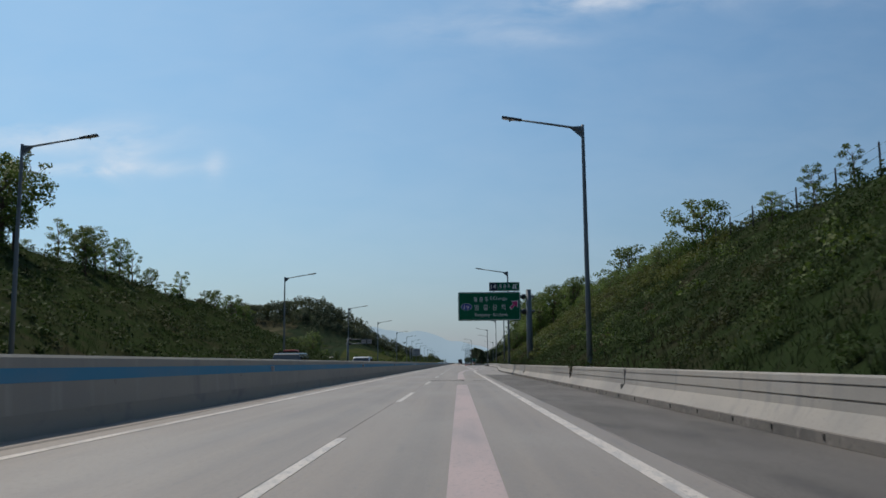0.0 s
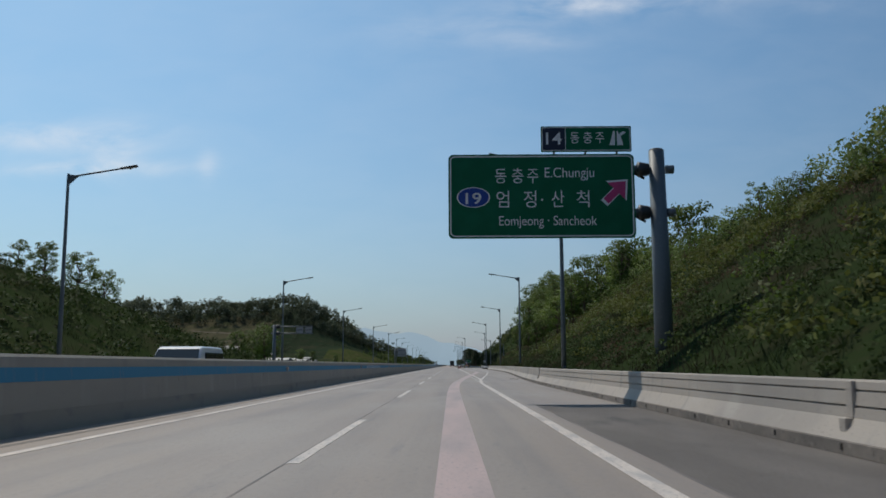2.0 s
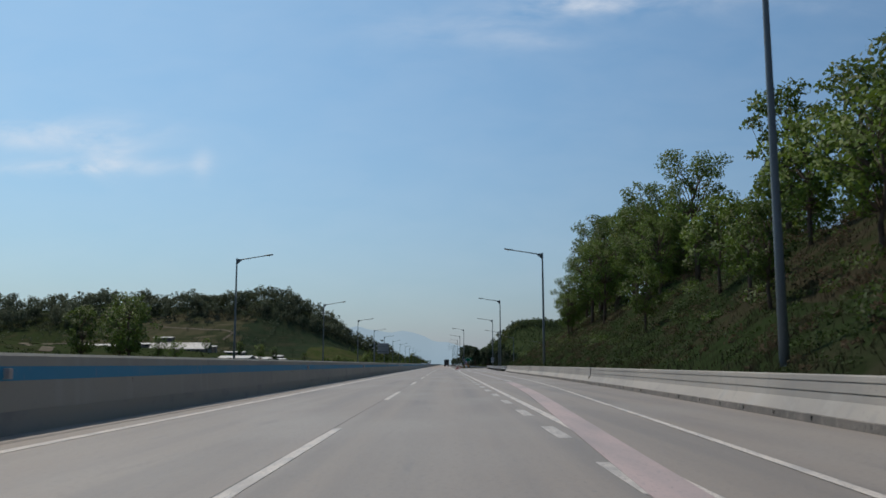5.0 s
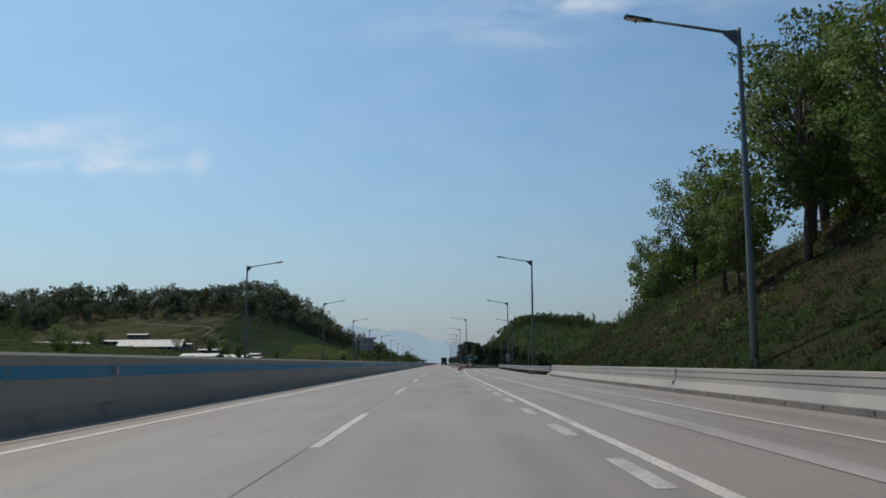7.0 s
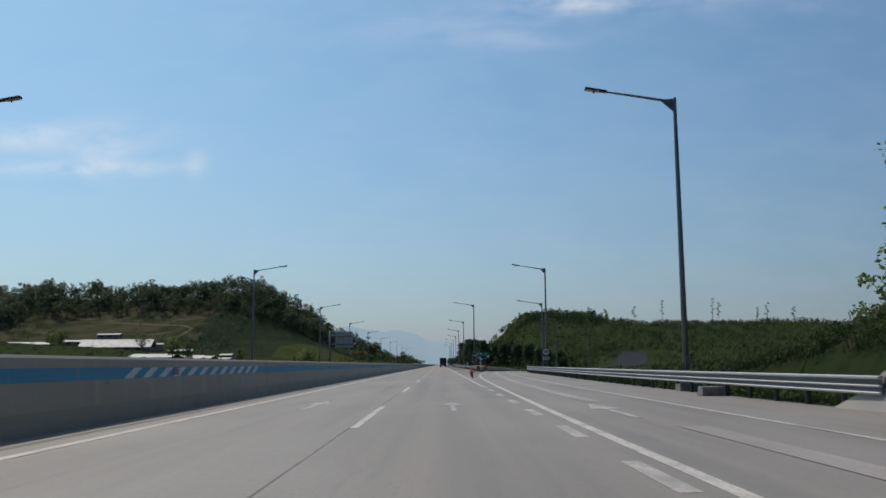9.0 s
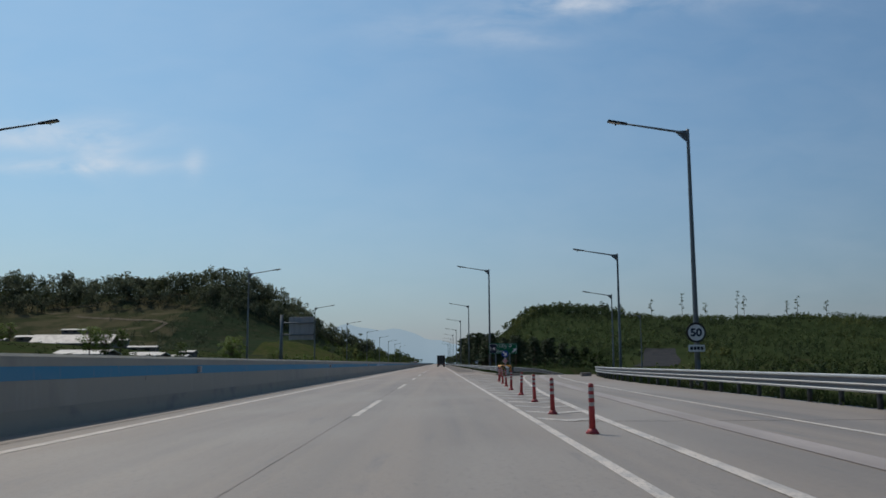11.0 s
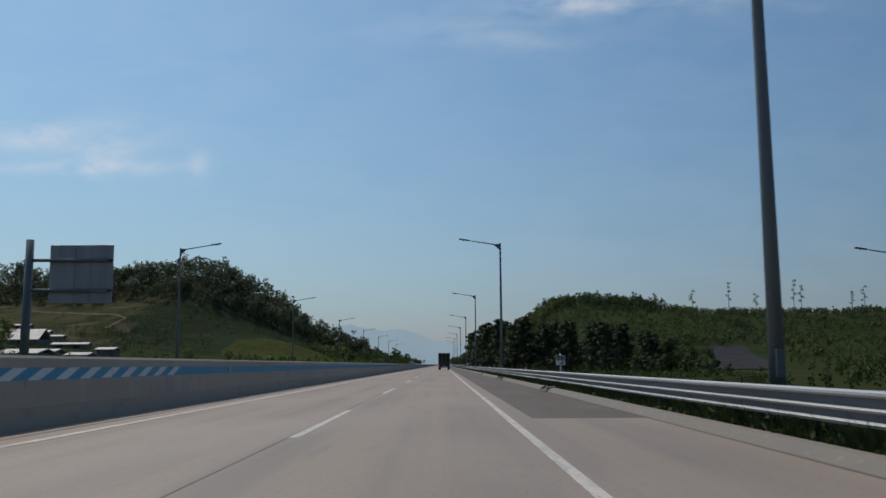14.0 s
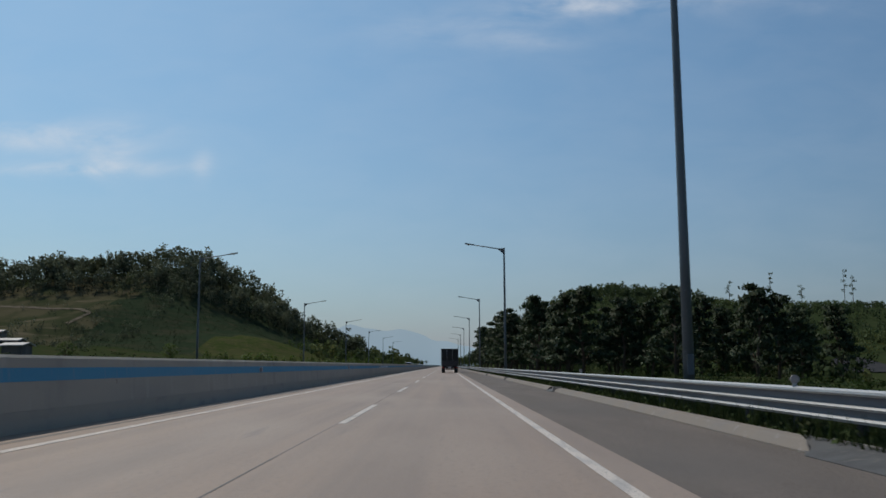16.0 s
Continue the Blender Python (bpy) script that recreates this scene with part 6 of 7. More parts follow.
def pine_mesh(height, spread, name):
    """A spreading pine: a bare lower trunk and flat shelves of fine needles."""
    bm = bmesh.new()
    pts = [Vector((rng.normal() * 0.1 * i, rng.normal() * 0.1 * i, height * 0.95 * i / 5 - (0.5 if i == 0 else 0))) for i in range(6)]
    r = 0.018 * height
    add_tube(bm, pts, [r * (1.2 - 0.2 * i) for i in range(6)], 8)
    cloud, hearts = [], []
    for i in range(21):
        f = 0.2 + 0.78 * i / 20
        ang = i * 2.4 + rng.uniform(-0.5, 0.5)
        rad = spread * (1.08 - 0.85 * f) * rng.uniform(0.55, 1.15)
        c = Vector((rad * math.cos(ang), rad * math.sin(ang), height * f + 0.25))
        k = min(int(f * 5), 4)
        limb(bm, pts[k], c, r * 0.3, r * 0.06)
        for heart, wide, n in ((c, spread * rng.uniform(0.24, 0.42), 74), (c * 0.62 + Vector((0, 0, c.z * 0.38)), spread * 0.24, 28)):
            cloud.append(clump_points(heart, wide, n, 0.42))
            hearts.append(np.tile(np.array(heart) - np.array((0, 0, 0.35)), (n, 1)))
    wood = bpy.data.meshes.new(name + "_wood")
    bm.to_mesh(wood)
    bm.free()
    wood.materials.append(M_BARK)
    cloud = np.concatenate(cloud)
    return wood, leaf_mesh(name + "_needles", cloud, rng.uniform(0.2, 0.42, len(cloud)), np.concatenate(hearts), M_NEEDLE, aspect=0.42)


def plant(name, meshes, label, category, group, at, turn, k, crown="crown"):
    root = thing(name, label, category, at, turn, group)
    root.scale = (k, k, k)
    for nm, me in (("trunk", meshes[0]), (crown, meshes[1])):
        ob = new(nm, me)
        ob.parent = root
    return root


TALL = [tree_mesh(11.0, 3.4 + 0.5 * (i % 2), 40, 64, 0.192, M_LEAF, "tall_tree") for i in range(4)] + [tree_mesh(10.0, 3.9, 40, 64, 0.192, M_LEAF_LIGHT, "pale_tree") for _ in range(2)]
BUSHY = [tree_mesh(4.0, 2.3, 24, 58, 0.095, M_LEAF_LIGHT if i % 2 else M_LEAF, "bushy_tree", 0.06) for i in range(4)]
YOUNG = [tree_mesh(4.0, 1.5, 17, 62, 0.095, M_LEAF_LIGHT if i % 2 else M_LEAF, "young_tree", 0.18) for i in range(4)]
CREST_TREE = tree_mesh(4.5, 2.5, 36, 120, 0.1, M_LEAF, "crest_tree", 0.08)
DARK_BUSHES = [tree_mesh(4.0, 2.6, 34, 90, 0.12, M_SHRUB, "dark_bush", 0.05) for _ in range(2)]
PINES = [pine_mesh(10.5, 3.6, "pine") for _ in range(3)]
kept = rng.bit_generator.state
FINE = [tree_mesh(11.0, 3.6, 44, 150, 0.122, M_LEAF, "near_tree") for _ in range(2)]
rng.bit_generator.state = kept


def crest_trees():
    # tall trees on the steep roadside bank
    for i in range(38):
        y = 150 + 140 * rng.uniform(0, 1)
        x = float(barrier_x(y)) + 16 + rng.uniform(-1.0, 13) + (4.0 if y > 235 else 0)
        k = rng.uniform(0.62, 0.95) * float(np.interp(y, [150, 168, 190, 220, 290], [0.6, 0.9, 1.0, 1.15, 1.1]))
        plant("tree", TALL[rng.integers(6)], "leafy green broadleaved tree on the cutting's crest", "tree", "trees on the steep roadside bank", (x, y, float(ground_z(x, y)) - 0.1), rng.uniform(0, 360), k)
    for x, y, k in ((29.6, 291, 1.2), (33.5, 297, 1.2), (29.0, 283, 1.2), (36, 301, 1.2), (30.0, 276, 1.25), (28, 268, 1.15), (26.5, 260, 1.05), (27, 170, 0.78), (29, 174, 0.8), (26, 166, 0.62), (27, 155.5, 0.42), (31, 170, 0.8), (30, 158, 0.5), (29, 238, 1.2), (29, 245, 1.1), (31, 236, 1.15), (33, 250, 1.2), (25.6, 281, 1.12), (27.2, 268.5, 1.02), (27.4, 284, 0.95), (20.6, 284, 0.3)):
        plant("tree", TALL[rng.integers(6)], "tall leafy tree at the end of the bank", "tree", "trees on the steep roadside bank", (x, y, float(ground_z(x, y)) - 0.1), rng.uniform(0, 360), k)
    for i in range(46):
        y = 54 + 104 * (i + rng.uniform(0, 1)) / 46
        x = float(barrier_x(y)) + rng.uniform(10.0, 14.5)
        plant("shrub", BUSHY[rng.integers(4)], "leafy shrub on the cutting's crest", "shrub", "shrubs along the crest", (x, y, float(ground_z(x, y)) - 0.12), rng.uniform(0, 360), rng.uniform(0.25, 0.48))
    for x, y, k in ((24.5, 90, 0.7), (25.5, 94, 1.1), (27, 97, 1.4), (28.5, 101, 1.6), (28, 105, 1.4), (30, 99, 1.5), (25.5, 103, 0.95), (27, 108, 1.05), (25, 113, 1.0), (27.5, 117, 1.2), (25.6, 122, 1.1), (28, 126, 1.3), (24.5, 130, 1.05), (27, 135, 1.2), (25, 141, 1.1), (28, 146, 1.3), (25.5, 151, 1.2), (29, 155, 1.4)):
        plant("tree", BUSHY[rng.integers(4)], "bushy leafy tree behind the cutting's crest", "tree", "trees on the steep roadside bank", (x, y, float(ground_z(x, y)) - 0.15), rng.uniform(0, 360), k)
    plant("tree", CREST_TREE, "broad bushy tree with fresh leaves beside the crest fence", "tree", "trees on the steep roadside bank", (17.5, 50.2, float(ground_z(17.5, 50.2)) - 0.45), 40, 0.92)
    for x, y, k in ((40, 188, 1.6), (36.5, 191, 1.25), (44, 184, 1.3)):
        plant("tree", TALL[rng.integers(4)], "tall round tree well behind the cutting's crest", "tree", "trees on the steep roadside bank", (x, y, float(ground_z(x, y)) - 0.1), rng.uniform(0, 360), k)
    # trees that stand on the slope itself
    for x, y, k in ((23.5, 160, 0.75), (25.2, 164, 0.85), (26.5, 158, 0.7), (17.6, 226, 0.8), (19.0, 229, 0.95), (15.4, 228.5, 0.45), (16.5, 234, 0.6), (15.1, 158.8, 0.52), (17.2, 160.5, 0.6), (12.8, 162, 0.34), (14.2, 168, 0.42), (18.5, 172, 0.6), (16.2, 178, 0.5), (13.6, 184, 0.36), (17.5, 196, 0.6), (18.5, 205, 0.7), (20.5, 262, 0.4), (24, 178, 0.82), (22.5, 184, 0.85), (20, 195, 0.86), (18.5, 208, 0.78), (17.2, 217, 0.74), (19.5, 222, 0.85), (21, 212, 0.9), (25, 168, 0.8), (27, 173, 0.85), (22.5, 235, 1.0), (25.5, 242, 1.2), (23, 252, 0.9), (22.5, 260, 0.95), (24.5, 279, 1.05), (27.6, 291.5, 0.9), (21.5, 268, 0.7)):
        shape = TALL[rng.integers(6)]
        if y > 190 and x < 23:
            shape = FINE[int(y) % 2]
        plant("tree", shape, "fresh green tree rising from the cutting's slope", "tree", "trees on the steep roadside bank", (x, y, float(ground_z(x, y)) - 0.1), rng.uniform(0, 360), k)
    # young trees on both crests
    for i in range(38):
        y = rng.uniform(8, 150)
        x = float(barrier_x(y)) + rng.uniform(12, 22)
        plant("young_tree", YOUNG[rng.integers(4)], "young leafy tree on the grassy cutting", "tree", "young trees on the banks", (x, y, float(ground_z(x, y)) - 0.05), rng.uniform(0, 360), rng.uniform(0.28, 0.55))
    for x, y, k in ((17.6, 38.4, 0.42), (17.9, 39.6, 0.36), (18.1, 34.2, 0.3), (18.2, 30.4, 0.48), (17.7, 37.2, 0.33)):
        plant("young_tree", YOUNG[rng.integers(4)], "thin sapling beside the fence on the crest", "tree", "young trees on the banks", (x, y, float(ground_z(x, y)) - 0.05), rng.uniform(0, 360), k)
    for i in range(32):
        y = rng.uniform(55, 172)
        x = -17.3 - rng.uniform(17, 30)
        plant("young_tree", YOUNG[rng.integers(4)], "young leafy tree on the grassy cutting", "tree", "young trees on the banks", (x, y, float(ground_z(x, y)) - 0.05), rng.uniform(0, 360), rng.uniform(0.7, 1.2))
    for x, y, k in ((-37.5, 70.5, 0.8), (-39.5, 72, 0.76), (-36, 65, 0.65), (-35.5, 80, 0.42), (-37, 86, 0.45), (-36.5, 92, 0.4), (-43, 120, 0.5), (-35.6, 137, 0.55), (-34.2, 140, 0.48), (-37.2, 133, 0.52)):
        plant("tree", TALL[rng.integers(6)], "leafy tree on the crest beyond the far carriageway", "tree", "trees on the valley bank", (x, y, float(ground_z(x, y)) - 0.1), rng.uniform(0, 360), k)
    # trees in the valley
    for x, y, k in ((-41, 251, 0.95), (-44, 256, 0.85), (-47, 250, 0.8), (-22.5, 405, 0.4), (-23.5, 408, 0.42), (-62, 340, 0.55), (-70, 352, 0.6), (-66, 480, 0.6), (-74, 492, 0.7), (-58, 505, 0.5), (-110, 610, 0.8), (-150, 690, 0.9), (-215, 745, 1.0), (-222, 750, 0.9), (-228, 760, 1.0), (-47, 556, 0.4), (-60, 640, 0.5)):
        plant("tree", TALL[rng.integers(6)], "leafy tree in the valley fields", "tree", "trees in the valley", (x, y, float(ground_z(x, y)) - 0.1), rng.uniform(0, 360), k)
    # pines along the road past the exit
    for i in range(66):
        y = 520 + 230 * rng.uniform(0, 1) ** 1.3
        x = 13.5 + rng.uniform(0, 0.085 * (y - 440) + 12) * (0.35 + 0.65 * rng.uniform())
        k = rng.uniform(0.6, 0.88) * float(np.interp(y, [498, 540, 800], [0.78, 0.92, 1.1]))
        plant("pine_tree", PINES[rng.integers(3)], "dark spreading pine tree beside the road", "pine tree", "pines beside the road", (x, y, float(ground_z(x, y)) - 0.1), rng.uniform(0, 360), k, "needles")


crest_trees()


def row_of_pines():
    for x, y, k in ((24, 505, 0.64), (28, 512, 0.62), (33, 520, 0.64), (20.5, 514, 0.7), (37, 531, 0.66), (26, 526, 0.72), (42, 540, 0.66), (31, 508, 0.54)):
        plant("pine_tree", PINES[rng.integers(3)], "dark spreading pine tree on the low ground", "pine tree", "pines beside the road", (x, y, float(ground_z(x, y)) - 0.1), rng.uniform(0, 360), k, "needles")
    for i in range(19):
        y = 528 + i * 11 + rng.uniform(-4, 4)
        x = 13.0 + rng.uniform(-0.6, 2.6)
        k = rng.uniform(0.85, 1.05) * float(np.interp(y, [528, 556, 700], [0.85, 1.0, 1.15]))
        plant("pine_tree", PINES[rng.integers(3)], "dark spreading pine tree close behind the guard rail", "pine tree", "pines beside the road", (x, y, float(ground_z(x, y)) - 0.1), rng.uniform(0, 360), k, "needles")


row_of_pines()


def valley_bushes():
    for i, (x, y, k) in enumerate(((36.4, 538, 1.35), (40.4, 541, 1.6), (44.0, 537, 1.35), (42, 545, 1.5), (39, 536, 1.2), (33.5, 541, 1.2))):
        plant("bush", DARK_BUSHES[i % 2], "large dark green bush on the low ground", "bush", "large bushes on the low ground", (x, y, float(ground_z(x, y)) - 0.1), 70 * i, k)


valley_bushes()


def scatter_bushes(name, label, xs, ys, radius, leaves, size, mat):
    """Many low bushes in one mesh."""
    pts, sizes, hearts = [], [], []
    zs = soil_z(xs, ys)
    for x, y, z, r in zip(xs, ys, zs, radius):
        n = int(leaves * (0.6 + 0.6 * rng.uniform()) * (0.55 + 0.45 * r))
        d = rng.normal(size=(n, 3))
        d /= np.linalg.norm(d, axis=1)[:, None]
        d[:, 2] = np.abs(d[:, 2]) * 0.9
        heart = np.array((x, y, z - 0.05))
        pts.append(heart + d * r * rng.uniform(0.45, 1.0, (n, 1)) * np.array((1, 1, rng.uniform(0.6, 1.15))))
        hearts.append(np.tile(heart - np.array((0, 0, 0.2 * r)), (n, 1)))
        sizes.append(rng.uniform(0.6, 1.3, n) * size * (0.75 + 0.25 * r))
    ob = new(name, leaf_mesh(name, np.concatenate(pts), np.concatenate(sizes), np.concatenate(hearts), mat))
    return tagged(ob, label, "bushes", kind="stuff")


def scatter_blades(name, label, xs, ys, blades, height, mat, spread=0.3):
    """Tufts of grass: narrow bent blades of two faces."""
    n = len(xs) * blades
    x = np.repeat(xs, blades) + rng.normal(size=n) * spread
    y = np.repeat(ys, blades) + rng.normal(size=n) * spread
    z = soil_z(x, y) - 0.05
    h = np.repeat(rng.uniform(0.5, 1.3, len(xs)), blades) * height * rng.uniform(0.5, 1.2, n)
    a = rng.uniform(0, 2 * math.pi, n)
    w = 0.012 + 0.016 * h
    lean = rng.normal(size=(n, 2)) * 0.35 * h[:, None]
    p = np.stack([x, y, z], 1)
    side = np.stack([np.cos(a) * w, np.sin(a) * w, np.zeros(n)], 1)
    tip = p + np.stack([lean[:, 0], lean[:, 1], h], 1)
    v = np.stack([p - side, p + side, tip], 1).reshape(-1, 3)
    ob = new(name, fast_mesh(name, v, np.arange(3 * n).reshape(-1, 3), mat))
    return tagged(ob, label, "grass", kind="stuff")


def bank_cover():
    n = 3000
    ys = rng.uniform(-2, 318, n)
    xs = barrier_x(ys) + 1.1 + 22 * rng.uniform(0, 1, n) ** 1.15
    dry = (wave(xs, ys, 33, 9) + 0.4 * wave(xs, ys, 9, 3) > np.interp(ys, [60, 110, 125, 140, 170, 180, 212, 246, 260, 300], [0.75, 0.05, -0.6, -0.9, -0.9, -0.2, -0.6, -0.6, -0.3, 0.3])) & (xs < barrier_x(ys) + 16)
    size = rng.uniform(0.35, 0.9, n) * np.where(rng.uniform(0, 1, n) < 0.08, 1.9, 1.0) * np.interp(xs - barrier_x(ys), [1, 3, 6], [0.45, 0.75, 1.0])
    near = ~dry & (xs < barrier_x(ys) + 9)
    far = ~dry & ~near
    scatter_bushes("bank_bushes", "dense low green bushes and creepers on the steep roadside cutting", xs[near], ys[near], size[near], 140, 0.068, M_SHRUB)
    scatter_bushes("bank_bushes", "dense green bushes high on the steep roadside cutting", xs[far], ys[far], size[far], 110, 0.088, M_SHRUB)
    scatter_bushes("dry_brush", "brown leafless brush on the steep roadside cutting", xs[dry], ys[dry], size[dry] * 0.8, 84, 0.068, M_BRUSH)
    n = 480
    ys = rng.uniform(256, 345, n)
    xs = np.maximum(barrier_x(ys), rail_x(ys)) + 0.9 + 16 * rng.uniform(0, 1, n) ** 1.5
    scatter_bushes("bank_end_bushes", "low bushes where the cutting runs out behind the guard rail", xs, ys, rng.uniform(0.35, 1.0, n), 110, 0.085, M_SHRUB)
    n = 520
    ys = rng.uniform(432, 640, n)
    xs = 8.8 + 24 * rng.uniform(0, 1, n) ** 1.3
    free = (xs < ramp_left_x(ys) - 2.5) | (xs > rail_x(ys) + 1.5) | (ys > 476)
    xs, ys = xs[free], ys[free]
    n = len(xs)
    scatter_bushes("roadside_bushes", "rough bushes between the guard rail and the pines", xs, ys, rng.uniform(0.35, 1.0, n), 80, 0.1, M_SHRUB)
    n = 1500
    ys = rng.uniform(4, 250, n)
    xs = barrier_x(ys) + 0.95 + 5.5 * rng.uniform(0, 1, n)
    scatter_bushes("bank_foot_bushes", "low tangled weeds at the foot of the roadside cutting", xs, ys, rng.uniform(0.3, 0.6, n), 62, 0.064, M_SHRUB)
    n = 420
    ys = rng.uniform(-10, 300, n)
    xs = barrier_x(ys) + 2.5 + 20 * rng.uniform(0, 1, n)
    scatter_bushes("pale_bushes", "bright green young bushes on the steep roadside cutting", xs, ys, rng.uniform(0.5, 1.2, n), 170, 0.075, M_LEAF)
    n = 520
    ys = rng.uniform(44, 150, n)
    xs = barrier_x(ys) + 1.5 + 12.5 * rng.uniform(0, 1, n) ** 0.55
    keep = wave(xs, ys, 19, 7) + 0.5 * wave(xs, ys, 7, 2) > -0.15
    scatter_bushes("olive_bushes", "yellow-green bushes massed high on the steep roadside cutting", xs[keep], ys[keep], rng.uniform(0.6, 1.35, n)[keep], 120, 0.09, M_OLIVE)
    n = 6200
    ys = rng.uniform(-10, 318, n)
    xs = barrier_x(ys) + 0.85 + 15 * rng.uniform(0, 1, n) ** 1.6
    keep = wave(xs, ys, 21, 9) > np.interp(ys, [130, 142, 172, 182], [0.25, -0.9, -0.9, 0.25])
    scatter_blades("dry_grass", "dry straw-coloured grass on the cutting", xs[keep], ys[keep], 12, 0.38, M_DRY, 0.22)
    scatter_blades("green_grass", "rough green grass on the cutting", xs[~keep], ys[~keep], 12, 0.38, M_BLADE, 0.22)
    n = 1500
    ys = rng.uniform(20, 200, n)
    xs = -17.8 - rng.uniform(0, 27, n)
    scatter_bushes("low_bank_bushes", "low bushes on the low grassy cutting", xs, ys, rng.uniform(0.4, 1.3, n), 48, 0.145, M_SHRUB)
    n = 6000
    ys = rng.uniform(10, 230, n)
    xs = -17.6 - rng.uniform(0, 27, n)
    scatter_blades("low_bank_grass", "rough green grass on the low grassy cutting", xs, ys, 9, 0.5, M_BLADE)
    n = 1000
    ys = rng.uniform(195, 780, n)
    xs = -24 - 190 * rng.uniform(0, 1, n) ** 1.3
    keep = wave(xs, ys, 55, 5) > -0.4
    scatter_bushes("valley_bushes", "low hedges and weeds in the valley fields", xs[keep], ys[keep], rng.uniform(0.5, 1.5, n)[keep], 44, 0.22, M_SHRUB)
    # grass at the foot of the guard rails
    ys = np.concatenate([rng.uniform(391, 640, 2600), rng.uniform(391, 500, 2400), rng.uniform(381.3, 392, 420)])
    xs = np.where(ys < 391, 7.15 + rng.uniform(0, 1.5, len(ys)), 6.84 + np.abs(rng.normal(size=len(ys))) * 0.8)
    scatter_blades("verge_grass", "weeds and grass under the guard rail", xs, ys, 14, 0.36, M_BLADE, 0.1)
    ys = np.concatenate([rng.uniform(392, 500, 1700), rng.uniform(500, 640, 900), rng.uniform(382.5, 392, 130)])
    ys = ys[np.min(np.abs(ys[:, None] - np.array(CHUTES)), axis=1) > 2.4]
    xs = np.where(ys < 391, 7.3, 6.95) + np.abs(rng.normal(size=len(ys))) * 0.5
    scatter_bushes("verge_weeds", "leafy weeds behind the guard rail", xs, ys, rng.uniform(0.2, 0.4, len(ys)), 28, 0.072, M_WEED)
    ys = rng.uniform(266, 425, 1500)
    xs = rail_x(ys) + 0.2 + np.abs(rng.normal(size=len(ys))) * 0.5
    scatter_bushes("ramp_verge_weeds", "dark leafy weeds under the outer guard rail", xs, ys, rng.uniform(0.2, 0.42, len(ys)), 28, 0.072, M_WEED)
    ys = rng.uniform(266, 425, 3200)
    xs = rail_x(ys) + 0.2 + np.abs(rng.normal(size=len(ys))) * 1.2
    scatter_blades("ramp_verge_grass", "weeds and grass under the outer guard rail", xs, ys, 12, 0.4, M_BLADE, 0.16)


bank_cover()


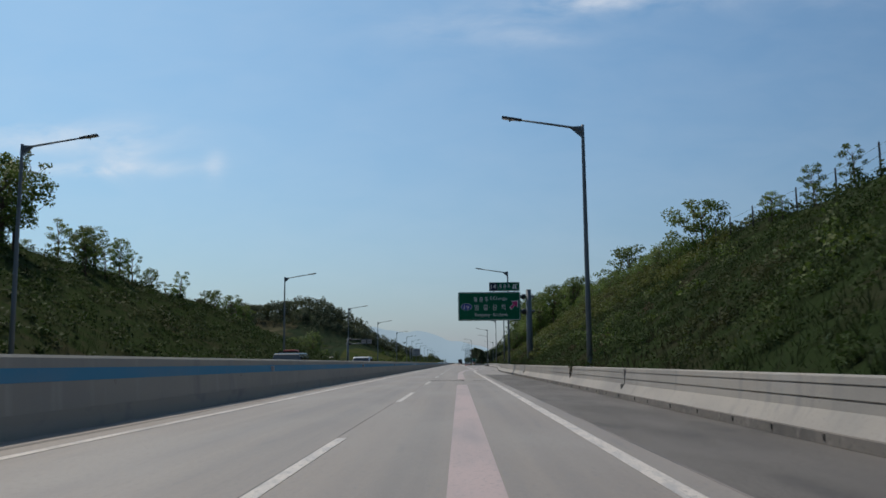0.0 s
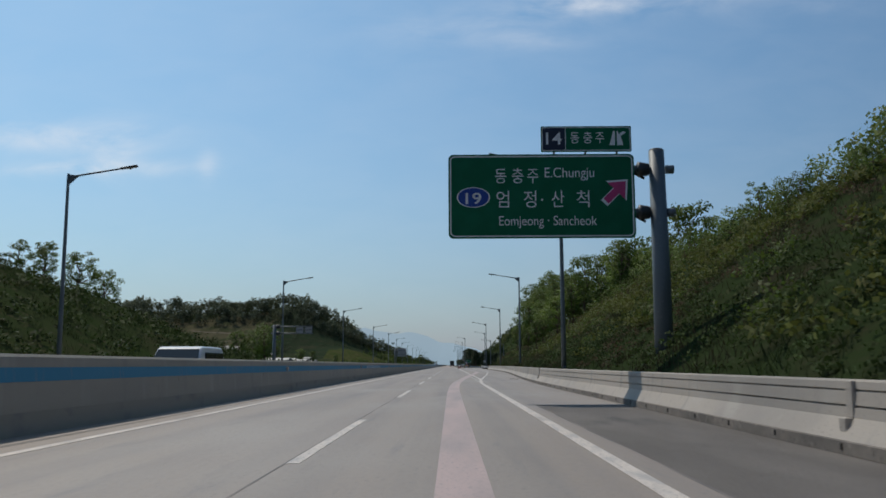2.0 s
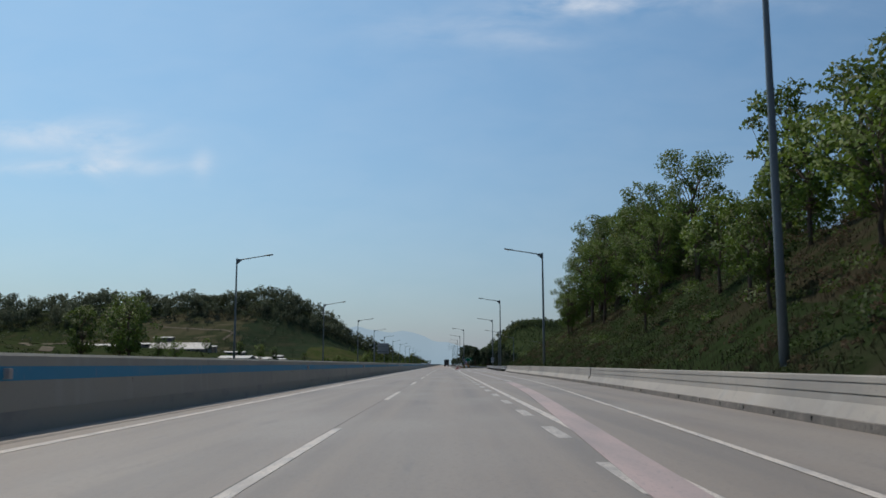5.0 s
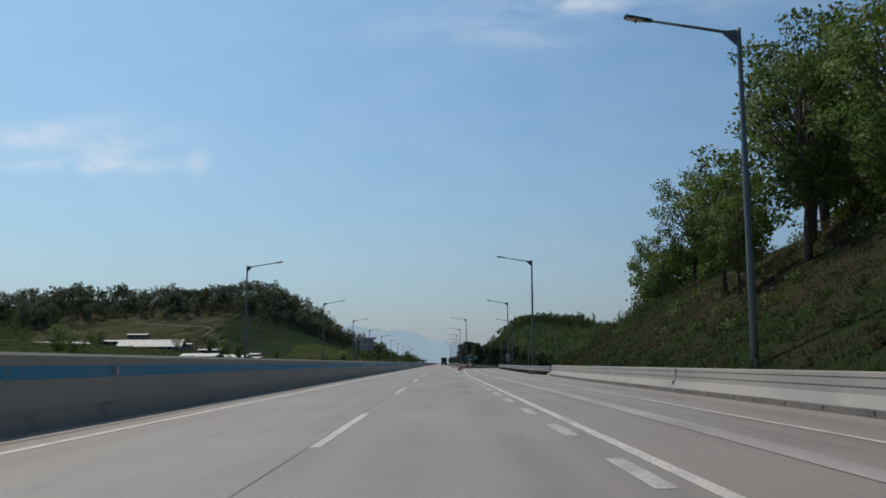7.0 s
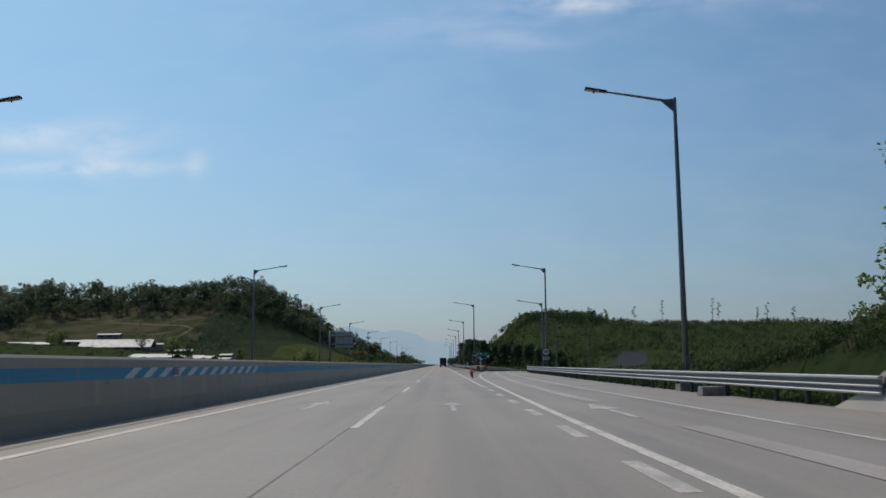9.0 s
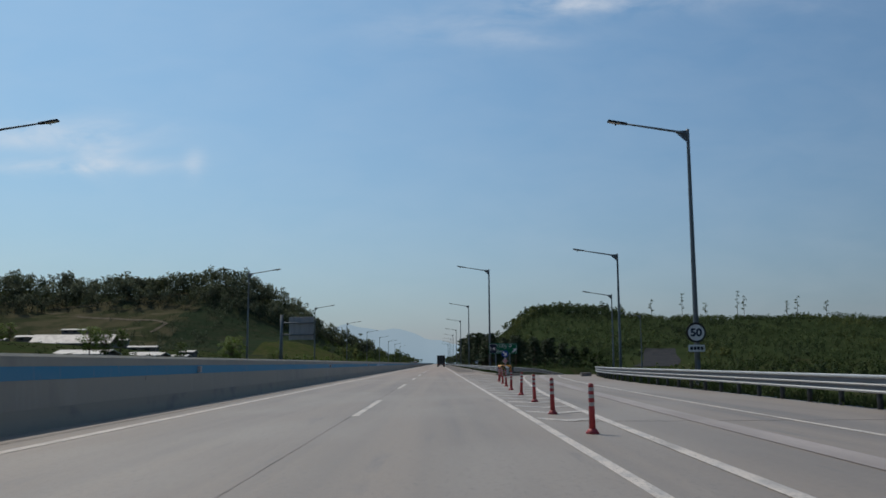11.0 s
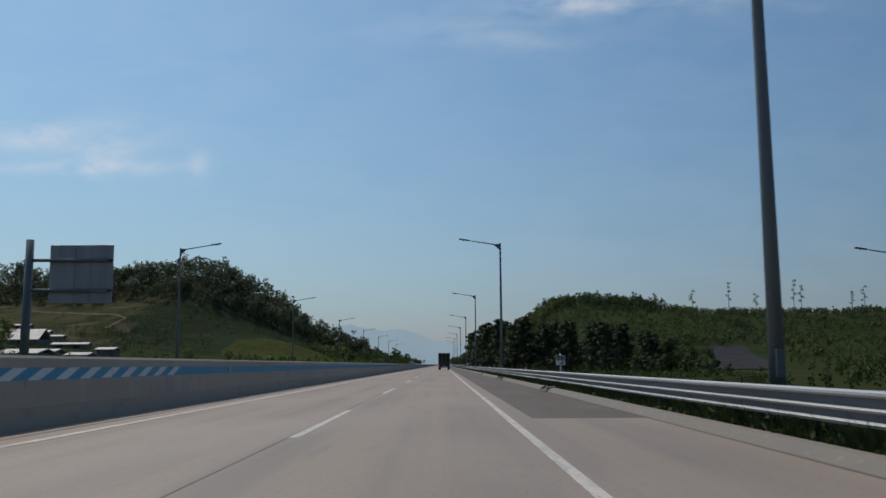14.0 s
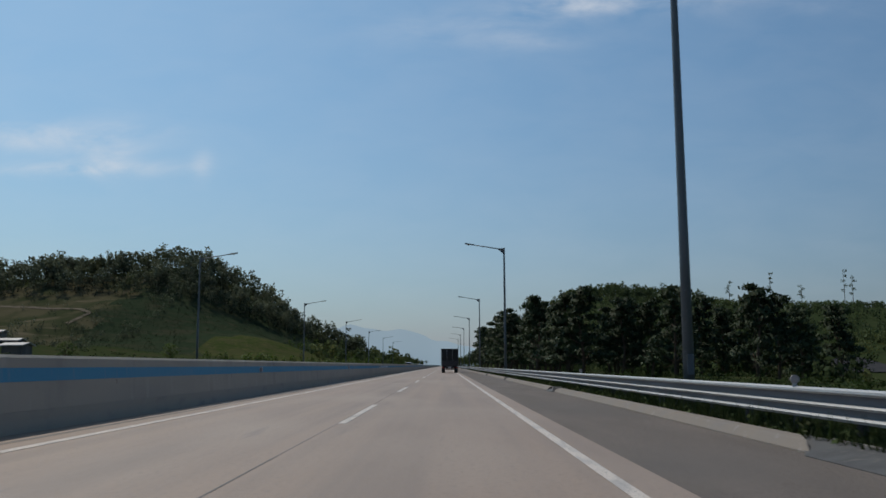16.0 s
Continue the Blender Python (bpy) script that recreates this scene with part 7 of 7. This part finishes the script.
def far_woods():
    """Wooded hills: many small trees in one mesh a hill."""
    def wood(name, label, xs, ys, tall, leaves, size, mat, trunk=True, low=0.42, wide=1.0):
        """Each tree has a trunk and six uneven clumps of leaves."""
        zs = ground_z(xs, ys)
        n, m = len(xs), 6
        per = leaves // m
        h = tall * rng.uniform(0.55, 1.1, n) * (0.88 + 0.25 * wave(xs, ys, 46, 8))
        ang = rng.uniform(0, 6.28, (n, 1)) + np.arange(m) * 2.4
        far = rng.uniform(0.05, 0.24, (n, m)) * wide * h[:, None]
        up = h[:, None] * (low + (0.9 - low) * (np.arange(m) + rng.uniform(0, 1, (n, m))) / m)
        c = np.stack([xs[:, None] + np.cos(ang) * far, ys[:, None] + np.sin(ang) * far, zs[:, None] + up], 2)
        d = rng.normal(size=(n, m, per, 3))
        d /= np.linalg.norm(d, axis=3)[..., None]
        d *= rng.uniform(0.3, 1.0, (n, m, per, 1)) * (rng.uniform(0.1, 0.17, (n, m)) * wide * h[:, None])[:, :, None, None]
        hearts = c * 0.65 + 0.35 * (np.stack([xs, ys, zs + h * (low + 0.9) / 2], 1))[:, None, :]
        hearts = np.broadcast_to(hearts[:, :, None, :], (n, m, per, 3)).reshape(-1, 3)
        c = (c[:, :, None, :] + d).reshape(-1, 3)
        q = None
        if trunk:
            t = np.stack([xs, ys, zs], 1)
            w = h * 0.014
            quads = []
            for dx, dy in ((1, 0.3), (-0.3, 1)):
                s = np.stack([w * dx, w * dy, np.zeros(n)], 1)
                top = np.stack([np.zeros(n), np.zeros(n), h * 0.85], 1)
                quads.append(np.stack([t - s, t + s, t + s * 0.4 + top, t - s * 0.4 + top], 1))
            q = np.concatenate(quads).reshape(-1, 3)
        ob = new(name, leaf_mesh(name, c, rng.uniform(0.6, 1.3, n * m * per) * np.repeat(h * size, m * per), hearts, mat, extra=q))
        tagged(ob, label, "woods", kind="stuff")

    edge = lambda x: np.interp(x, [-520, -333, -305, -280, -217, -150, -119, -90, -60], [905, 918, 938, 955, 946, 940, 955, 978, 1000])
    n = 2700
    xs = -52 - 470 * rng.uniform(0, 1, n) ** 1.15
    ys = rng.uniform(900, 1060, n)
    keep = (np.interp(xs, *RIDGE_LEFT) > 6) & (ys > edge(xs) + 5 * wave(xs, ys, 31, 2)) & ((ys < 1030) | (rng.uniform(0, 1, n) < 0.3)) & (rng.uniform(0, 1, n) < np.where(ys > 1000, 0.62, 0.6))
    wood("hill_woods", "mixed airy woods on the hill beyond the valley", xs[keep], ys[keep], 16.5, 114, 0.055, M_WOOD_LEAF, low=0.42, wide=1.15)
    n = 2600
    xs = -52 - 470 * rng.uniform(0, 1, n) ** 1.15
    ys = rng.uniform(895, 1040, n)
    keep = (np.interp(xs, *RIDGE_LEFT) > 5) & (ys > edge(xs) - 4)
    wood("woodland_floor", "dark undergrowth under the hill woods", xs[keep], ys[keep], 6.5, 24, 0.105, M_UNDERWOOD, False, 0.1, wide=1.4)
    n = 2600
    xs = -58 - 130 * rng.uniform(0, 1, n)
    ys = rng.uniform(830, 965, n)
    keep = (((xs + 88) / 36) ** 2 + ((ys - 872) / 50) ** 2 > 1) & (ys < edge(xs))
    wood("cut_slope_bushes", "low bushes on the cut slope", xs[keep], ys[keep], 1.3, 18, 0.15, M_CUT_LEAF, False, 0.1, wide=1.6)
    n = 2300
    xs = -150 - 350 * rng.uniform(0, 1, n)
    ys = rng.uniform(780, 950, n)
    keep = (wave(xs, ys, 70, 11) + 0.5 * wave(xs, ys, 23, 4) > -0.15) & ~((xs > -300) & (xs < -180) & (ys > 880) & (rng.uniform(0, 1, n) < 0.85))
    wood("slope_bushes", "scattered bushes on the valley slope", xs[keep], ys[keep], 4.2, 36, 0.1, M_WOOD_LEAF, False, 0.12, wide=1.5)
    n = 700
    xs = -26 - 62 * rng.uniform(0, 1, n)
    ys = rng.uniform(760, 1200, n)
    keep = ((xs + 88) / 38) ** 2 + ((ys - 875) / 55) ** 2 > 1
    wood("road_bushes", "bushes beside the far road", xs[keep], ys[keep], 4.0, 42, 0.12, M_LEAF, False, 0.12)
    n = 6200
    xs = 30 + 420 * rng.uniform(0, 1, n) ** 1.1
    ys = rng.uniform(650, 905, n)
    keep = (np.abs(xs - (74 + (ys - 588) * 0.29)) > 8.5) | (ys > 690)
    wood("hill_scrub", "dense green scrub and young trees on the rounded hill", xs[keep], ys[keep], 3.6, 24, 0.145, M_FAR_LEAF, False, 0.12, wide=1.3)
    n = 420
    xs = 44 + 70 * rng.uniform(0, 1, n)
    ys = rng.uniform(800, 900, n)
    wood("hillside_trees", "taller trees on the end of the rounded hill", xs, ys, 6.5, 48, 0.085, M_FAR_LEAF)
    n = 1150
    xs = 22 + 260 * rng.uniform(0, 1, n) ** 1.3
    ys = rng.uniform(440, 720, n)
    keep = ((np.abs(xs - (74 + (ys - 588) * 0.29)) > 9) | (ys < 520)) & ((xs < ramp_left_x(ys) - 3) | (xs > rail_x(ys) + 2) | (ys > 476))
    wood("low_ground_bushes", "bushes on the low ground past the ramp", xs[keep], ys[keep], 2.6, 42, 0.13, M_FAR_LEAF, False, 0.12)
    n = 620
    xs = 36 + 150 * rng.uniform(0, 1, n)
    ys = rng.uniform(478, 640, n)
    keep = (np.abs(xs - (74 + (ys - 588) * 0.29)) > 12) & (np.abs((xs - 2) / (ys - 372) - 0.36) > 0.05)
    wood("low_ground_scrub", "dark scrub on the low ground below the hill", xs[keep], ys[keep], 2.4, 48, 0.12, M_SHRUB, False, 0.08, wide=1.7)
    n = 500
    xs = np.where(rng.uniform(0, 1, n) < 0.5, 12 + 40 * rng.uniform(0, 1, n), -24 - 40 * rng.uniform(0, 1, n))
    ys = rng.uniform(830, 1650, n)
    wood("far_roadside_trees", "trees along the far stretch of the road", xs, ys, 9.0, 42, 0.1, M_FAR_LEAF)


far_woods()


def lone_trunks():
    """Thin trees left standing on the bare ridge."""
    for x, y, tall in ((160, 866, 13), (140, 866, 9), (176, 868, 8), (196, 866, 14), (201, 868, 12), (228, 866, 9), (236, 868, 11), (120, 866, 6), (255, 868, 8), (108, 868, 6)):
        wood_part, h = bmesh.new(), tall * 1.3
        add_tube(wood_part, [(0, 0, -1), (0.15, 0, h * 0.5), (0, 0.1, h)], [0.2, 0.14, 0.05], 6)
        cloud = []
        for i in range(5):
            z = h * (0.45 + 0.13 * i)
            a = rng.uniform(0, 6.28)
            c = Vector((0.9 * math.cos(a), 0.9 * math.sin(a), z + 0.4))
            limb(wood_part, (0.05, 0.05, z), c, 0.08, 0.03)
            cloud.append(clump_points(c, 1.15, 36, 0.8))
        cloud = np.concatenate(cloud)
        wd = bpy.data.meshes.new("lone_wood")
        wood_part.to_mesh(wd)
        wood_part.free()
        wd.materials.append(M_BARK)
        plant("lone_tree", (wd, leaf_mesh("lone_leaves", cloud, rng.uniform(0.2, 0.4, len(cloud)), np.tile((0, 0, h * 0.7), (len(cloud), 1)), M_FAR_LEAF)), "thin sparse tree with few leaves standing on the ridge", "tree", "lone trees on the ridge", (x, y, float(ground_z(x, y)) - 0.2), 0, 1.0)


lone_trunks()
